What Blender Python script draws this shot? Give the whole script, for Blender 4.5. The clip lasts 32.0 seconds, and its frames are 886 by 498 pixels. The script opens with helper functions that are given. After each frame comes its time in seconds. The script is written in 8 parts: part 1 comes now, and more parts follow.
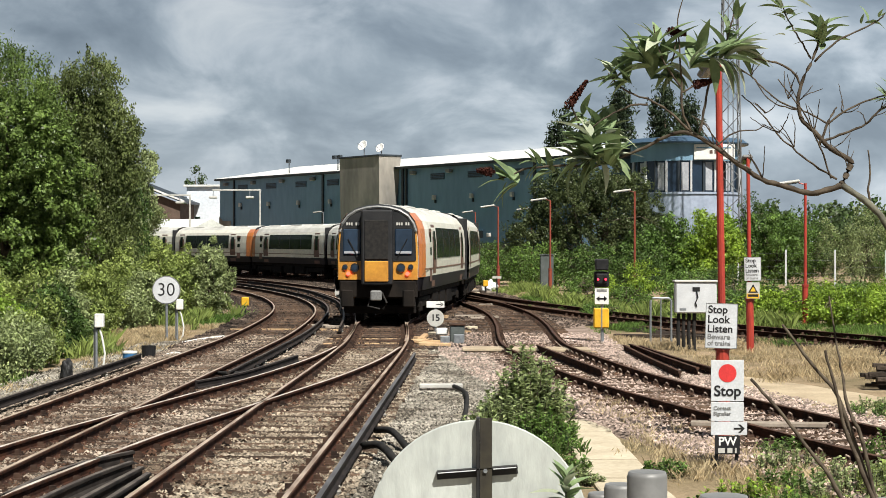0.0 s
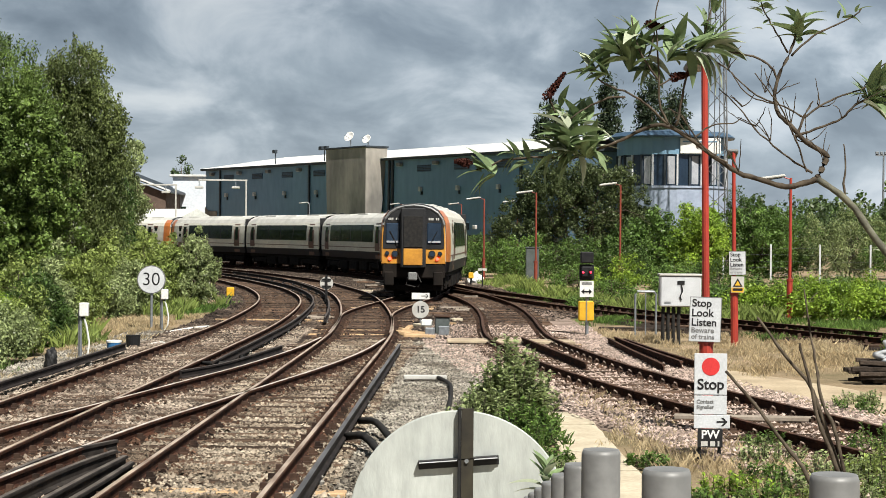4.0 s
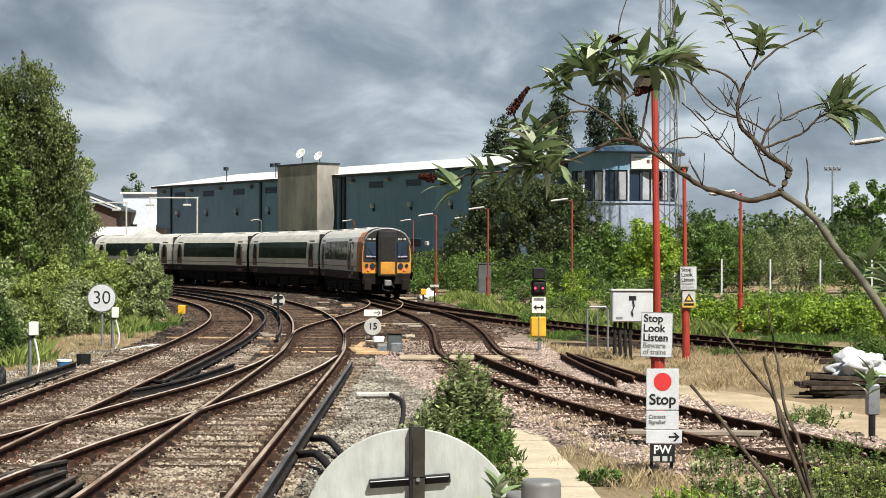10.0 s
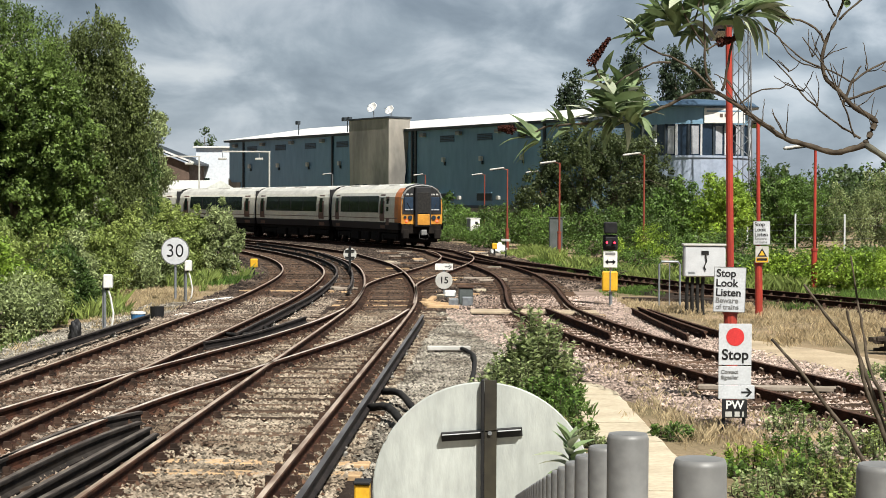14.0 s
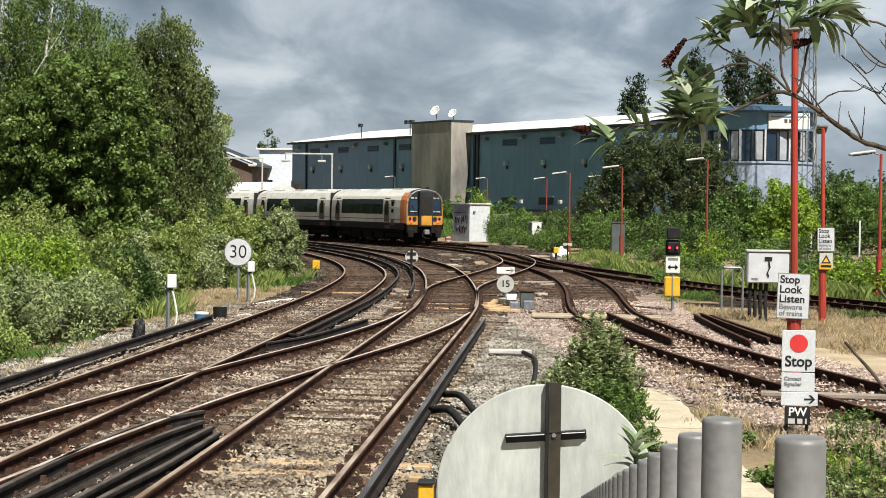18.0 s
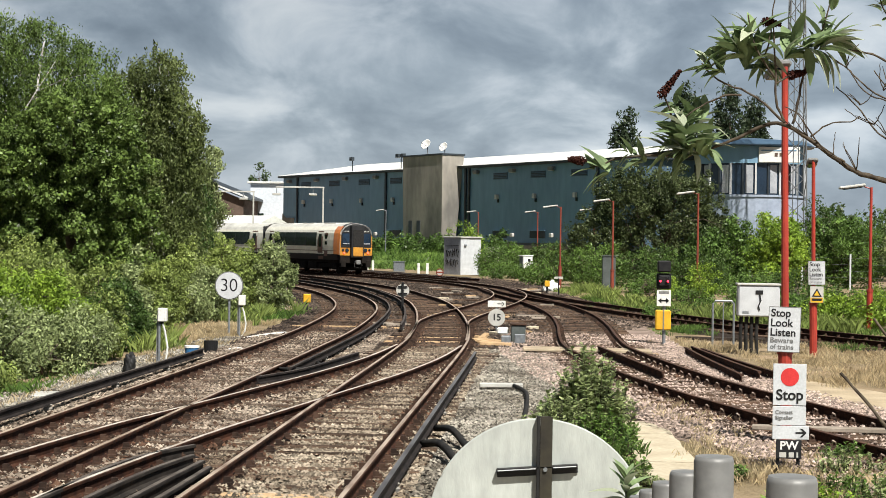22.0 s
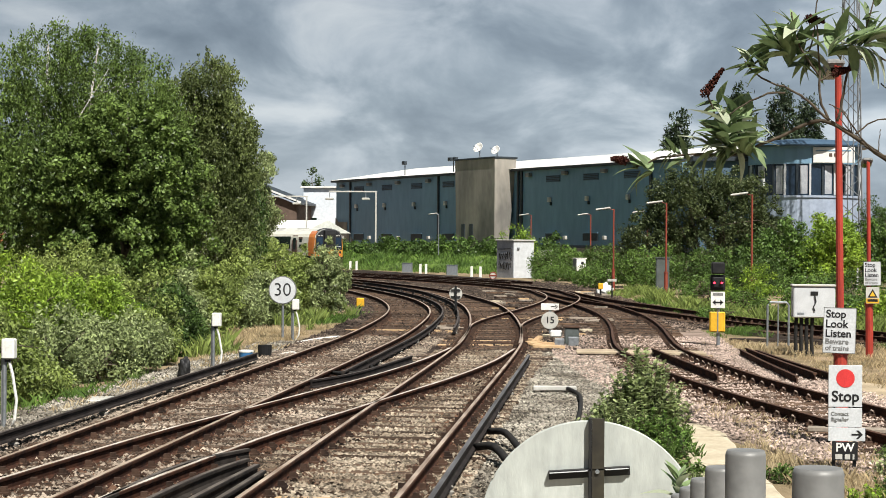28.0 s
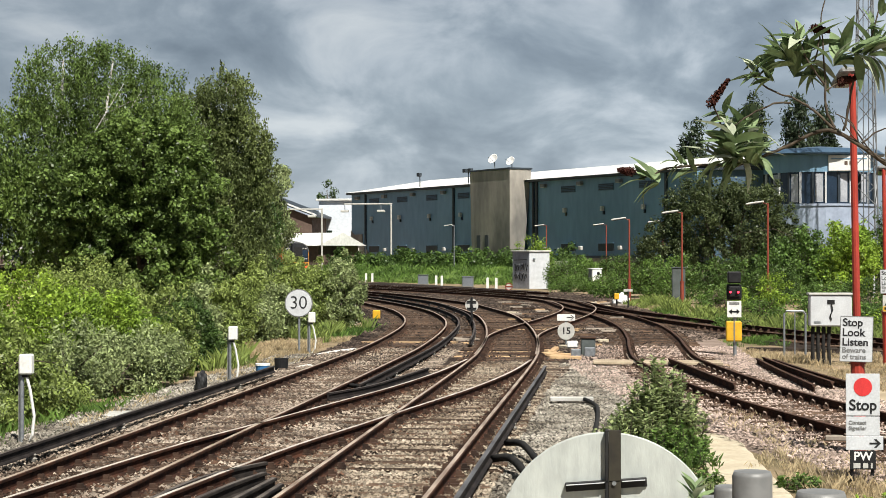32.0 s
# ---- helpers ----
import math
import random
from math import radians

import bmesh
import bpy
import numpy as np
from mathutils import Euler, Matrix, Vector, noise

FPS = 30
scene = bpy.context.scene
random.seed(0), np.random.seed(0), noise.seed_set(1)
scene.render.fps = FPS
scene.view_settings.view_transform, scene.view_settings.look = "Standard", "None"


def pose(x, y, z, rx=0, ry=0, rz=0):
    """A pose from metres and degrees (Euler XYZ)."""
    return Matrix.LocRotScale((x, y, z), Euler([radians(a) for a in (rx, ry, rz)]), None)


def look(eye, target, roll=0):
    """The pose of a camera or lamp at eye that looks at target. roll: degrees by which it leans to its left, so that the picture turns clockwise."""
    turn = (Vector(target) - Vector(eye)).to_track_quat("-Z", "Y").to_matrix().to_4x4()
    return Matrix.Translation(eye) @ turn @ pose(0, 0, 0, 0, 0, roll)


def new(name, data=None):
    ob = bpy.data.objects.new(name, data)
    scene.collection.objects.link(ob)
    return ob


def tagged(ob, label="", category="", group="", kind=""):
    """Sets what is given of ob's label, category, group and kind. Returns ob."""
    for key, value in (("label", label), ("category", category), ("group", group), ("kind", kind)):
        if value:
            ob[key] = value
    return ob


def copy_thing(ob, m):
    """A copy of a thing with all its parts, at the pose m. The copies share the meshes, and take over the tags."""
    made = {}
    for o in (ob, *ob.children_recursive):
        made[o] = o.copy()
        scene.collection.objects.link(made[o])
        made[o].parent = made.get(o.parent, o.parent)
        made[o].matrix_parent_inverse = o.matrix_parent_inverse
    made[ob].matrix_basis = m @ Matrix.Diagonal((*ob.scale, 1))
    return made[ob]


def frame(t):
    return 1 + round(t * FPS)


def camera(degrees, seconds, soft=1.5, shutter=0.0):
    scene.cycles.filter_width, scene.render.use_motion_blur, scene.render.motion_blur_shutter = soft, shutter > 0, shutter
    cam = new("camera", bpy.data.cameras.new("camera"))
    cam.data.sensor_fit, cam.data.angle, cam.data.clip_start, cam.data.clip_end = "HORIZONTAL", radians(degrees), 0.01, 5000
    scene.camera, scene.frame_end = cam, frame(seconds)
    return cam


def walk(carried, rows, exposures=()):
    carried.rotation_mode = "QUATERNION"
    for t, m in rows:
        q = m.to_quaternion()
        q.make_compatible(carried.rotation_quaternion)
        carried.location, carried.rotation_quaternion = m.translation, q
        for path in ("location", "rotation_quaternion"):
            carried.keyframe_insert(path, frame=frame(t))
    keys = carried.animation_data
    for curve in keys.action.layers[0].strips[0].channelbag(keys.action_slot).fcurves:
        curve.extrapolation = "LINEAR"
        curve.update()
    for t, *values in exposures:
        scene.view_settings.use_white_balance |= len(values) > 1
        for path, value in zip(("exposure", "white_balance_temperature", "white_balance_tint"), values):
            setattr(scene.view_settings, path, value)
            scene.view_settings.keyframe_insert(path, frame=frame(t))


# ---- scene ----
# --- camera path -------------------------------------------------------------
cam = camera(28.37, 32.0, soft=0.6)
PATH = [
    (0, look((-0.0206, 0.0087, 2.4507), (-2.589, 99.975, 2.018), 0.027)),
    (0.5, look((-0.0227, -0.0031, 2.4523), (-2.530, 99.964, 1.911), 0.118)),
    (1, look((-0.0263, 0.0255, 2.4484), (-2.461, 99.994, 1.773), 0.114)),
    (1.5, look((-0.0198, 0.0358, 2.4437), (-2.453, 100.002, 1.579), 0.106)),
    (2, look((-0.0132, 0.0220, 2.4457), (-2.421, 99.988, 1.424), 0.127)),
    (2.5, look((-0.0129, 0.0198, 2.4459), (-2.348, 99.985, 1.257), 0.255)),
    (3, look((-0.0119, -0.0019, 2.4479), (-2.196, 99.966, 1.171), 0.342)),
    (3.5, look((-0.0121, -0.0117, 2.4461), (-1.973, 99.962, 1.289), 0.467)),
    (5.5, look((0.0045, -0.0147, 2.4525), (-0.778, 99.982, 2.665), 0.111)),
    (6, look((0.0035, 0.0072, 2.4487), (-0.197, 100.006, 2.979), 0.090)),
    (6.5, look((0.0030, 0.0093, 2.4502), (0.414, 100.006, 3.181), 0.123)),
    (7, look((0.0015, 0.0055, 2.4502), (0.879, 99.998, 3.287), 0.140)),
    (7.5, look((0.0006, -0.0055, 2.4506), (1.140, 99.985, 3.273), 0.099)),
    (8, look((-0.0002, -0.0018, 2.4499), (1.232, 99.988, 3.225), 0.068)),
    (8.5, look((0.0013, 0.0029, 2.4513), (1.202, 99.994, 3.097), 0.000)),
    (9, look((0.0010, 0.0010, 2.4501), (1.157, 99.993, 2.967), -0.012)),
    (9.5, look((-0.0031, 0.0257, 2.4471), (1.081, 100.019, 2.777), 0.063)),
    (10, look((-0.0026, 0.0055, 2.4512), (0.953, 100.001, 2.509), 0.182)),
    (10.5, look((-0.0050, 0.0255, 2.4472), (0.716, 100.022, 2.147), 0.318)),
    (11, look((-0.0049, 0.0101, 2.4471), (0.313, 100.007, 1.694), 0.369)),
    (11.5, look((-0.0082, 0.0273, 2.4442), (-0.190, 100.021, 1.312), 0.412)),
    (12, look((-0.0081, 0.0093, 2.4478), (-0.792, 99.994, 0.854), 0.264)),
    (12.5, look((-0.0095, 0.0277, 2.4458), (-1.389, 100.002, 0.648), 0.142)),
    (13, look((-0.0096, 0.0060, 2.4471), (-2.006, 99.965, 0.373), 0.092)),
    (13.5, look((-0.0106, 0.0271, 2.4453), (-2.585, 99.966, 0.089), 0.151)),
    (14, look((-0.0071, 0.0360, 2.4467), (-3.096, 99.955, -0.124), 0.296)),
    (14.5, look((-0.0069, 0.0100, 2.4481), (-3.570, 99.900, -0.605), 0.425)),
    (16.5, look((-0.0158, 0.0073, 2.4428), (-5.538, 99.818, -0.255), 0.901)),
    (17, look((-0.0202, 0.0316, 2.4399), (-6.081, 99.814, -0.151), 0.937)),
    (17.5, look((-0.0257, 0.0222, 2.4387), (-6.489, 99.780, -0.113), 0.926)),
    (18, look((-0.0238, 0.0031, 2.4415), (-6.601, 99.758, 0.036), 0.807)),
    (18.5, look((-0.0166, -0.0107, 2.4455), (-6.394, 99.764, 0.355), 0.680)),
    (19, look((-0.0145, -0.0010, 2.4453), (-6.053, 99.803, 0.826), 0.603)),
    (19.5, look((-0.0180, -0.0159, 2.4493), (-5.774, 99.812, 1.307), 0.604)),
    (20, look((-0.0187, 0.0285, 2.4445), (-5.682, 99.865, 1.700), 0.682)),
    (20.5, look((-0.0200, -0.0097, 2.4480), (-5.759, 99.824, 1.870), 0.688)),
    (21, look((-0.0192, 0.0169, 2.4450), (-5.888, 99.843, 1.960), 0.755)),
    (21.5, look((-0.0206, 0.0035, 2.4445), (-6.013, 99.823, 1.953), 0.753)),
    (22, look((-0.0241, 0.0009, 2.4436), (-6.121, 99.814, 1.950), 0.806)),
    (22.5, look((-0.0211, -0.0128, 2.4478), (-6.255, 99.792, 2.041), 0.774)),
    (23, look((-0.0205, 0.0171, 2.4441), (-6.396, 99.814, 2.283), 0.698)),
    (23.5, look((-0.0164, -0.0018, 2.4473), (-6.555, 99.784, 2.626), 0.651)),
    (24, look((-0.0152, -0.0220, 2.4499), (-6.727, 99.751, 3.005), 0.525)),
    (24.5, look((-0.0170, 0.0046, 2.4500), (-6.994, 99.758, 3.247), 0.514)),
    (25, look((-0.0166, -0.0313, 2.4520), (-7.308, 99.699, 3.245), 0.515)),
    (25.5, look((-0.0191, -0.0453, 2.4493), (-7.700, 99.658, 3.024), 0.509)),
    (27.5, look((-0.0123, 0.0019, 2.4395), (-8.985, 99.598, 2.099), 0.320)),
    (28, look((-0.0136, 0.0040, 2.4398), (-9.130, 99.587, 2.111), 0.393)),
    (28.5, look((-0.0202, 0.0247, 2.4355), (-9.186, 99.603, 2.211), 0.419)),
    (29, look((-0.0199, -0.0056, 2.4394), (-9.224, 99.570, 2.501), 0.375)),
    (29.5, look((-0.0197, -0.0302, 2.4445), (-9.323, 99.536, 2.754), 0.336)),
    (30, look((-0.0152, -0.0051, 2.4424), (-9.473, 99.546, 2.826), 0.195)),
    (30.5, look((-0.0133, 0.0050, 2.4421), (-9.678, 99.536, 2.738), 0.045)),
    (31, look((-0.0125, -0.0075, 2.4442), (-9.857, 99.507, 2.573), -0.062)),
    (31.5, look((-0.0097, -0.0426, 2.4496), (-9.986, 99.458, 2.543), -0.135)),
    (32, look((-0.0096, -0.0068, 2.4462), (-10.014, 99.491, 2.769), -0.110)),
]
walk(cam, PATH)

# --- light -------------------------------------------------------------------
SUN_AZ, SUN_EL = 152.0, 53.0          # degrees clockwise from +y, and above the horizon
sun_dir = Vector((math.sin(radians(SUN_AZ)) * math.cos(radians(SUN_EL)),
                  math.cos(radians(SUN_AZ)) * math.cos(radians(SUN_EL)), math.sin(radians(SUN_EL))))
sun = new("sun", bpy.data.lights.new("sun", "SUN"))
sun.data.energy, sun.data.angle, sun.data.color = 5.0, radians(0.6), (1.0, 0.965, 0.885)
sun.matrix_world = look(sun_dir * 100, (0, 0, 0))
scene.view_settings.exposure = 0.92

world = bpy.data.worlds.new("world")
scene.world = world
world.use_nodes = True
wn, wl = world.node_tree.nodes, world.node_tree.links
wn.clear()


def wnode(kind, **kw):
    n = wn.new(kind)
    for k, v in kw.items():
        n.inputs[k].default_value = v
    return n


def build_sky():
    sky = wn.new("ShaderNodeTexSky")
    sky.sky_type, sky.sun_disc = "NISHITA", False
    sky.sun_elevation, sky.sun_rotation = radians(SUN_EL), radians(SUN_AZ)
    dim = wn.new("ShaderNodeMix")
    dim.data_type, dim.blend_type = "RGBA", "MULTIPLY"
    dim.inputs["Factor"].default_value = 1.0
    wl.new(sky.outputs[0], dim.inputs["A"])
    dim.inputs["B"].default_value = (0.09, 0.09, 0.09, 1)
    tc = wn.new("ShaderNodeTexCoord")
    mp = wn.new("ShaderNodeMapping")
    mp.inputs["Scale"].default_value = (11.0, 11.0, 20.0)
    mp.inputs["Location"].default_value = (1.35, 0.2, 0.1)
    wl.new(tc.outputs["Generated"], mp.inputs["Vector"])
    big = wnode("ShaderNodeTexNoise", Scale=1.0, Detail=8.0, Roughness=0.53, Distortion=0.35)
    wl.new(mp.outputs[0], big.inputs["Vector"])
    ramp = wn.new("ShaderNodeValToRGB")
    e = ramp.color_ramp.elements
    e[0].position, e[0].color = 0.33, (0.2, 0.25, 0.312, 1)
    e[1].position, e[1].color = 0.68, (0.72, 0.775, 0.82, 1)
    for pos, col in ((0.43, (0.278, 0.34, 0.41)), (0.50, (0.368, 0.438, 0.51)), (0.57, (0.52, 0.588, 0.66))):
        x = e.new(pos)
        x.color = (*col, 1)
    wl.new(big.outputs[0], ramp.inputs[0])
    # cloud darkened towards the zenith; above the view this is there to cut fill light
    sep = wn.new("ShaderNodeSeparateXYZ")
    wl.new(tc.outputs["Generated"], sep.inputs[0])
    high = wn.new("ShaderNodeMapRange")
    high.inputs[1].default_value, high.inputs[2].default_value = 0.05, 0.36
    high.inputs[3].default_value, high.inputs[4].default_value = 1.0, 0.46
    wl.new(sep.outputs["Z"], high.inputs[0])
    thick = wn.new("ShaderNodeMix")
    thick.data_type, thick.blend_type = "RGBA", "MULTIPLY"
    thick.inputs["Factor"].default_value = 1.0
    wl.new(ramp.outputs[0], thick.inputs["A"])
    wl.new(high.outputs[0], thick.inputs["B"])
    side = wn.new("ShaderNodeMapRange")
    side.inputs[1].default_value, side.inputs[2].default_value = -0.4, 0.35
    side.inputs[3].default_value, side.inputs[4].default_value = 0.82, 1.22
    wl.new(sep.outputs["X"], side.inputs[0])
    thin = wn.new("ShaderNodeMix")
    thin.data_type, thin.blend_type = "RGBA", "MULTIPLY"
    thin.inputs["Factor"].default_value = 1.0
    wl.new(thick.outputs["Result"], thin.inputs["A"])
    wl.new(side.outputs[0], thin.inputs["B"])
    mix = wn.new("ShaderNodeMix")
    mix.data_type = "RGBA"
    mix.inputs["Factor"].default_value = 0.88
    wl.new(dim.outputs["Result"], mix.inputs["A"])
    wl.new(thin.outputs["Result"], mix.inputs["B"])
    bg = wnode("ShaderNodeBackground", Strength=0.545)
    out = wn.new("ShaderNodeOutputWorld")
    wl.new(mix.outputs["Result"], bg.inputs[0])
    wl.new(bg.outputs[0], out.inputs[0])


build_sky()

# --- materials ---------------------------------------------------------------


def surf(name, c1, c2=None, scale=6.0, rough=0.8, metal=0.0, bump=0.0, bscale=None, fine=None, detail=4.0, vary=0.0, island=0.0, stretch=None, spec=0.25, trans=0.0, coat=0.0):
    """A procedural surface: two colours in patches, a finer grain, relief, and a shift from piece to piece."""
    m = bpy.data.materials.new(name)
    m.use_nodes = True
    nt = m.node_tree
    nd, ln = nt.nodes, nt.links
    bs = nd["Principled BSDF"]
    bs.inputs["Roughness"].default_value = rough
    bs.inputs["Metallic"].default_value = metal
    bs.inputs["Specular IOR Level"].default_value = spec if rough < 0.84 else 0.1
    if coat:
        bs.inputs["Coat Weight"].default_value = coat
        bs.inputs["Coat Roughness"].default_value = 0.12
    c2 = c2 or tuple(v * 0.75 for v in c1)
    tc = nd.new("ShaderNodeTexCoord")
    src = tc.outputs["Object"]
    if stretch:
        mp = nd.new("ShaderNodeMapping")
        mp.inputs["Scale"].default_value = stretch
        ln.new(src, mp.inputs[0])
        src = mp.outputs[0]
    n1 = nd.new("ShaderNodeTexNoise")
    n1.inputs["Scale"].default_value, n1.inputs["Detail"].default_value = scale, detail
    ln.new(src, n1.inputs["Vector"])
    r1 = nd.new("ShaderNodeMapRange")
    r1.inputs[1].default_value, r1.inputs[2].default_value = 0.35, 0.65
    ln.new(n1.outputs[0], r1.inputs[0])
    mx = nd.new("ShaderNodeMix")
    mx.data_type = "RGBA"
    mx.inputs["A"].default_value, mx.inputs["B"].default_value = (*c1, 1), (*c2, 1)
    ln.new(r1.outputs[0], mx.inputs["Factor"])
    col = mx.outputs["Result"]
    n2 = nd.new("ShaderNodeTexNoise")
    n2.inputs["Scale"].default_value, n2.inputs["Detail"].default_value = fine or scale * 9, 3.0
    ln.new(src, n2.inputs["Vector"])

    def shade(col, fac, lo, hi):
        mr = nd.new("ShaderNodeMapRange")
        mr.inputs[3].default_value, mr.inputs[4].default_value = lo, hi
        ln.new(fac, mr.inputs[0])
        mu = nd.new("ShaderNodeMix")
        mu.data_type, mu.blend_type = "RGBA", "MULTIPLY"
        mu.inputs["Factor"].default_value = 1.0
        ln.new(col, mu.inputs["A"])
        ln.new(mr.outputs[0], mu.inputs["B"])
        return mu.outputs["Result"]

    col = shade(col, n2.outputs[0], 0.72, 1.28)
    if vary:
        oi = nd.new("ShaderNodeObjectInfo")
        col = shade(col, oi.outputs["Random"], 1 - vary, 1 + vary)
    if island:
        ge = nd.new("ShaderNodeNewGeometry")
        col = shade(col, ge.outputs["Random Per Island"], 1 - island, 1 + island)
    ln.new(col, bs.inputs["Base Color"])
    if bump:
        bp = nd.new("ShaderNodeBump")
        bp.inputs["Strength"].default_value, bp.inputs["Distance"].default_value = 1.0, bump
        n3 = nd.new("ShaderNodeTexNoise")
        n3.inputs["Scale"].default_value, n3.inputs["Detail"].default_value = bscale or scale * 5, 5.0
        ln.new(src, n3.inputs["Vector"])
        ln.new(n3.outputs[0], bp.inputs["Height"])
        ln.new(bp.outputs[0], bs.inputs["Normal"])
    if trans:
        tr = nd.new("ShaderNodeBsdfTranslucent")
        ln.new(col, tr.inputs[0])
        ms = nd.new("ShaderNodeMixShader")
        ms.inputs[0].default_value = trans
        ln.new(bs.outputs[0], ms.inputs[1])
        ln.new(tr.outputs[0], ms.inputs[2])
        ln.new(ms.outputs[0], nd["Material Output"].inputs[0])
    return m


def glow(name, c, strength):
    m = bpy.data.materials.new(name)
    m.use_nodes = True
    b = m.node_tree.nodes["Principled BSDF"]
    b.inputs["Base Color"].default_value = (*c, 1)
    b.inputs["Emission Color"].default_value = (*c, 1)
    b.inputs["Emission Strength"].default_value = strength
    return m


RUST = surf("rusty_steel", (0.085, 0.045, 0.03), (0.032, 0.019, 0.014), 5, 0.8, 0.0, 0.004, 60, spec=0.15)
# Rail rust darkened for the web: shade under the head is in the colour.
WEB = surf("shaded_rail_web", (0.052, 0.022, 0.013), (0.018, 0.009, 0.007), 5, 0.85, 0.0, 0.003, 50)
RUST2 = surf("dark_rust", (0.07, 0.042, 0.03), (0.022, 0.015, 0.012), 3, 0.85, 0.0, 0.004, 50)
RAILTOP = surf("worn_rail_head", (0.42, 0.34, 0.27), (0.17, 0.115, 0.08), 2.5, 0.4, 0.1, 0.001, 80, stretch=(4, 0.4, 4))
BRIGHT = surf("polished_rail_head", (0.62, 0.56, 0.5), (0.36, 0.29, 0.235), 2.5, 0.35, 0.2, 0.001, 80, stretch=(4, 0.4, 4))
TIMBER = surf("weathered_sleeper", (0.105, 0.068, 0.046), (0.024, 0.016, 0.012), 3, 0.9, 0, 0.01, 30, vary=0.6, stretch=(1, 8, 1))
TIMBER_NEW = surf("new_timber", (0.426, 0.295, 0.164), (0.312, 0.205, 0.115), 3, 0.8, 0, 0.006, 30, vary=0.2, stretch=(1, 8, 1))
CONDUCTOR = surf("conductor_steel", (0.026, 0.021, 0.019), (0.011, 0.009, 0.009), 3, 0.8, 0.0, 0.003, 40, spec=0.12)
# Paler than the bar's sides: light on the top is part of its colour.
CONDDARK = surf("dark_conductor_top", (0.075, 0.06, 0.05), (0.03, 0.024, 0.021), 2, 0.6, 0.0, 0.001, 60, stretch=(4, 0.5, 4))
CONDTOP = surf("conductor_top", (0.13, 0.128, 0.13), (0.06, 0.056, 0.054), 2, 0.5, 0.3, 0.001, 60, stretch=(4, 0.5, 4))
# Near black: the shade in gaps between stones is in the bed's colour.
BALLAST = surf("brown_ballast", (0.042, 0.03, 0.023), (0.012, 0.009, 0.0075), 1.1, 0.95, 0, 0.05, 16, fine=22)
BALLAST_PINK = surf("pink_ballast", (0.26, 0.2, 0.165), (0.14, 0.105, 0.085), 0.8, 0.95, 0, 0.05, 16, fine=22)
STONE_TAN = surf("tan_stone", (0.255, 0.215, 0.165), (0.095, 0.072, 0.052), 1.2, 0.9, 0, 0.01, 60, island=0.75)
STONE_GREY = surf("grey_stone", (0.245, 0.225, 0.19), (0.09, 0.078, 0.062), 1.0, 0.9, 0, 0.01, 60, island=0.8)
# Rust stain, made darker still for the shade beside the rails.
STONE_RUST = surf("rust_stained_stone", (0.075, 0.042, 0.027), (0.028, 0.017, 0.012), 1.6, 0.9, 0, 0.01, 60, island=0.85)
STONE = surf("ballast_stone", (0.25, 0.207, 0.165), (0.075, 0.054, 0.041), 1.2, 0.9, 0, 0.01, 60, island=0.8)
STONE_PINK = surf("pink_stone", (0.345, 0.27, 0.232), (0.2, 0.152, 0.126), 1.2, 0.9, 0, 0.01, 60, island=0.7)
EARTH = surf("dry_earth_and_grass", (0.27, 0.2, 0.13), (0.13, 0.105, 0.06), 0.5, 1.0, 0, 0.06, 9, fine=14)
CONCRETE = surf("pale_concrete", (0.44, 0.385, 0.29), (0.35, 0.3, 0.22), 1.5, 0.9, 0, 0.004, 60)
TOWERC = surf("stained_concrete", (0.3, 0.275, 0.24), (0.13, 0.124, 0.115), 0.28, 0.9, 0, 0.01, 20, fine=1.6, stretch=(1, 1, 0.45))
CLAD = surf("blue_grey_cladding", (0.145, 0.25, 0.345), (0.125, 0.215, 0.3), 0.15, 0.5, 0, 0.01, 8, stretch=(1, 1, 0.3))
CLAD_DARK = surf("dark_trim", (0.0287, 0.0369, 0.0451), None, 2, 0.5)
CLAD_PALE = surf("pale_blue_render", (0.26, 0.3, 0.38), (0.21, 0.25, 0.32), 0.4, 0.6)
ROOFW = surf("white_roof_sheet", (0.6, 0.6, 0.575), (0.5, 0.5, 0.475), 0.4, 0.5, 0, 0.005, 20)
BOARD = surf("grey_white_enamel", (0.47, 0.485, 0.5), (0.4, 0.41, 0.425), 3, 0.5, fine=40)
STEM = surf("grey_green_stem", (0.115, 0.112, 0.08), (0.055, 0.052, 0.04), 18, 0.75, 0, 0.002, 90)
ROOFBLUE = surf("dark_blue_roof", (0.045, 0.08, 0.125), (0.036, 0.066, 0.105), 0.5, 0.4)
SAND = surf("sandy_path", (0.38, 0.31, 0.215), (0.27, 0.215, 0.145), 1.2, 0.95, 0, 0.02, 14, fine=20)
IVYBOX = surf("dull_green_grey_box", (0.08, 0.09, 0.09), (0.055, 0.065, 0.06), 2, 0.6)
# Cladding blue taken darker: the office wing's shade is in the colour.
WINGBLUE = surf("slate_blue_wall", (0.065, 0.108, 0.155), (0.055, 0.092, 0.135), 0.4, 0.6)
ROTTEN = surf("rotten_timber", (0.055, 0.042, 0.033), (0.02, 0.016, 0.013), 4, 0.95, 0, 0.02, 25, vary=0.5, stretch=(1, 8, 1))
YARD = surf("oily_brown_yard", (0.036, 0.027, 0.021), (0.009, 0.007, 0.006), 0.55, 0.95, 0, 0.06, 9, fine=12)
STONE_FAR = surf("far_brown_stone", (0.082, 0.062, 0.048), (0.018, 0.013, 0.011), 0.8, 0.9, island=0.9)
SLATE = surf("orange_cab_side", (0.47, 0.17, 0.075), (0.36, 0.13, 0.06), 0.7, 0.35, coat=0.2)
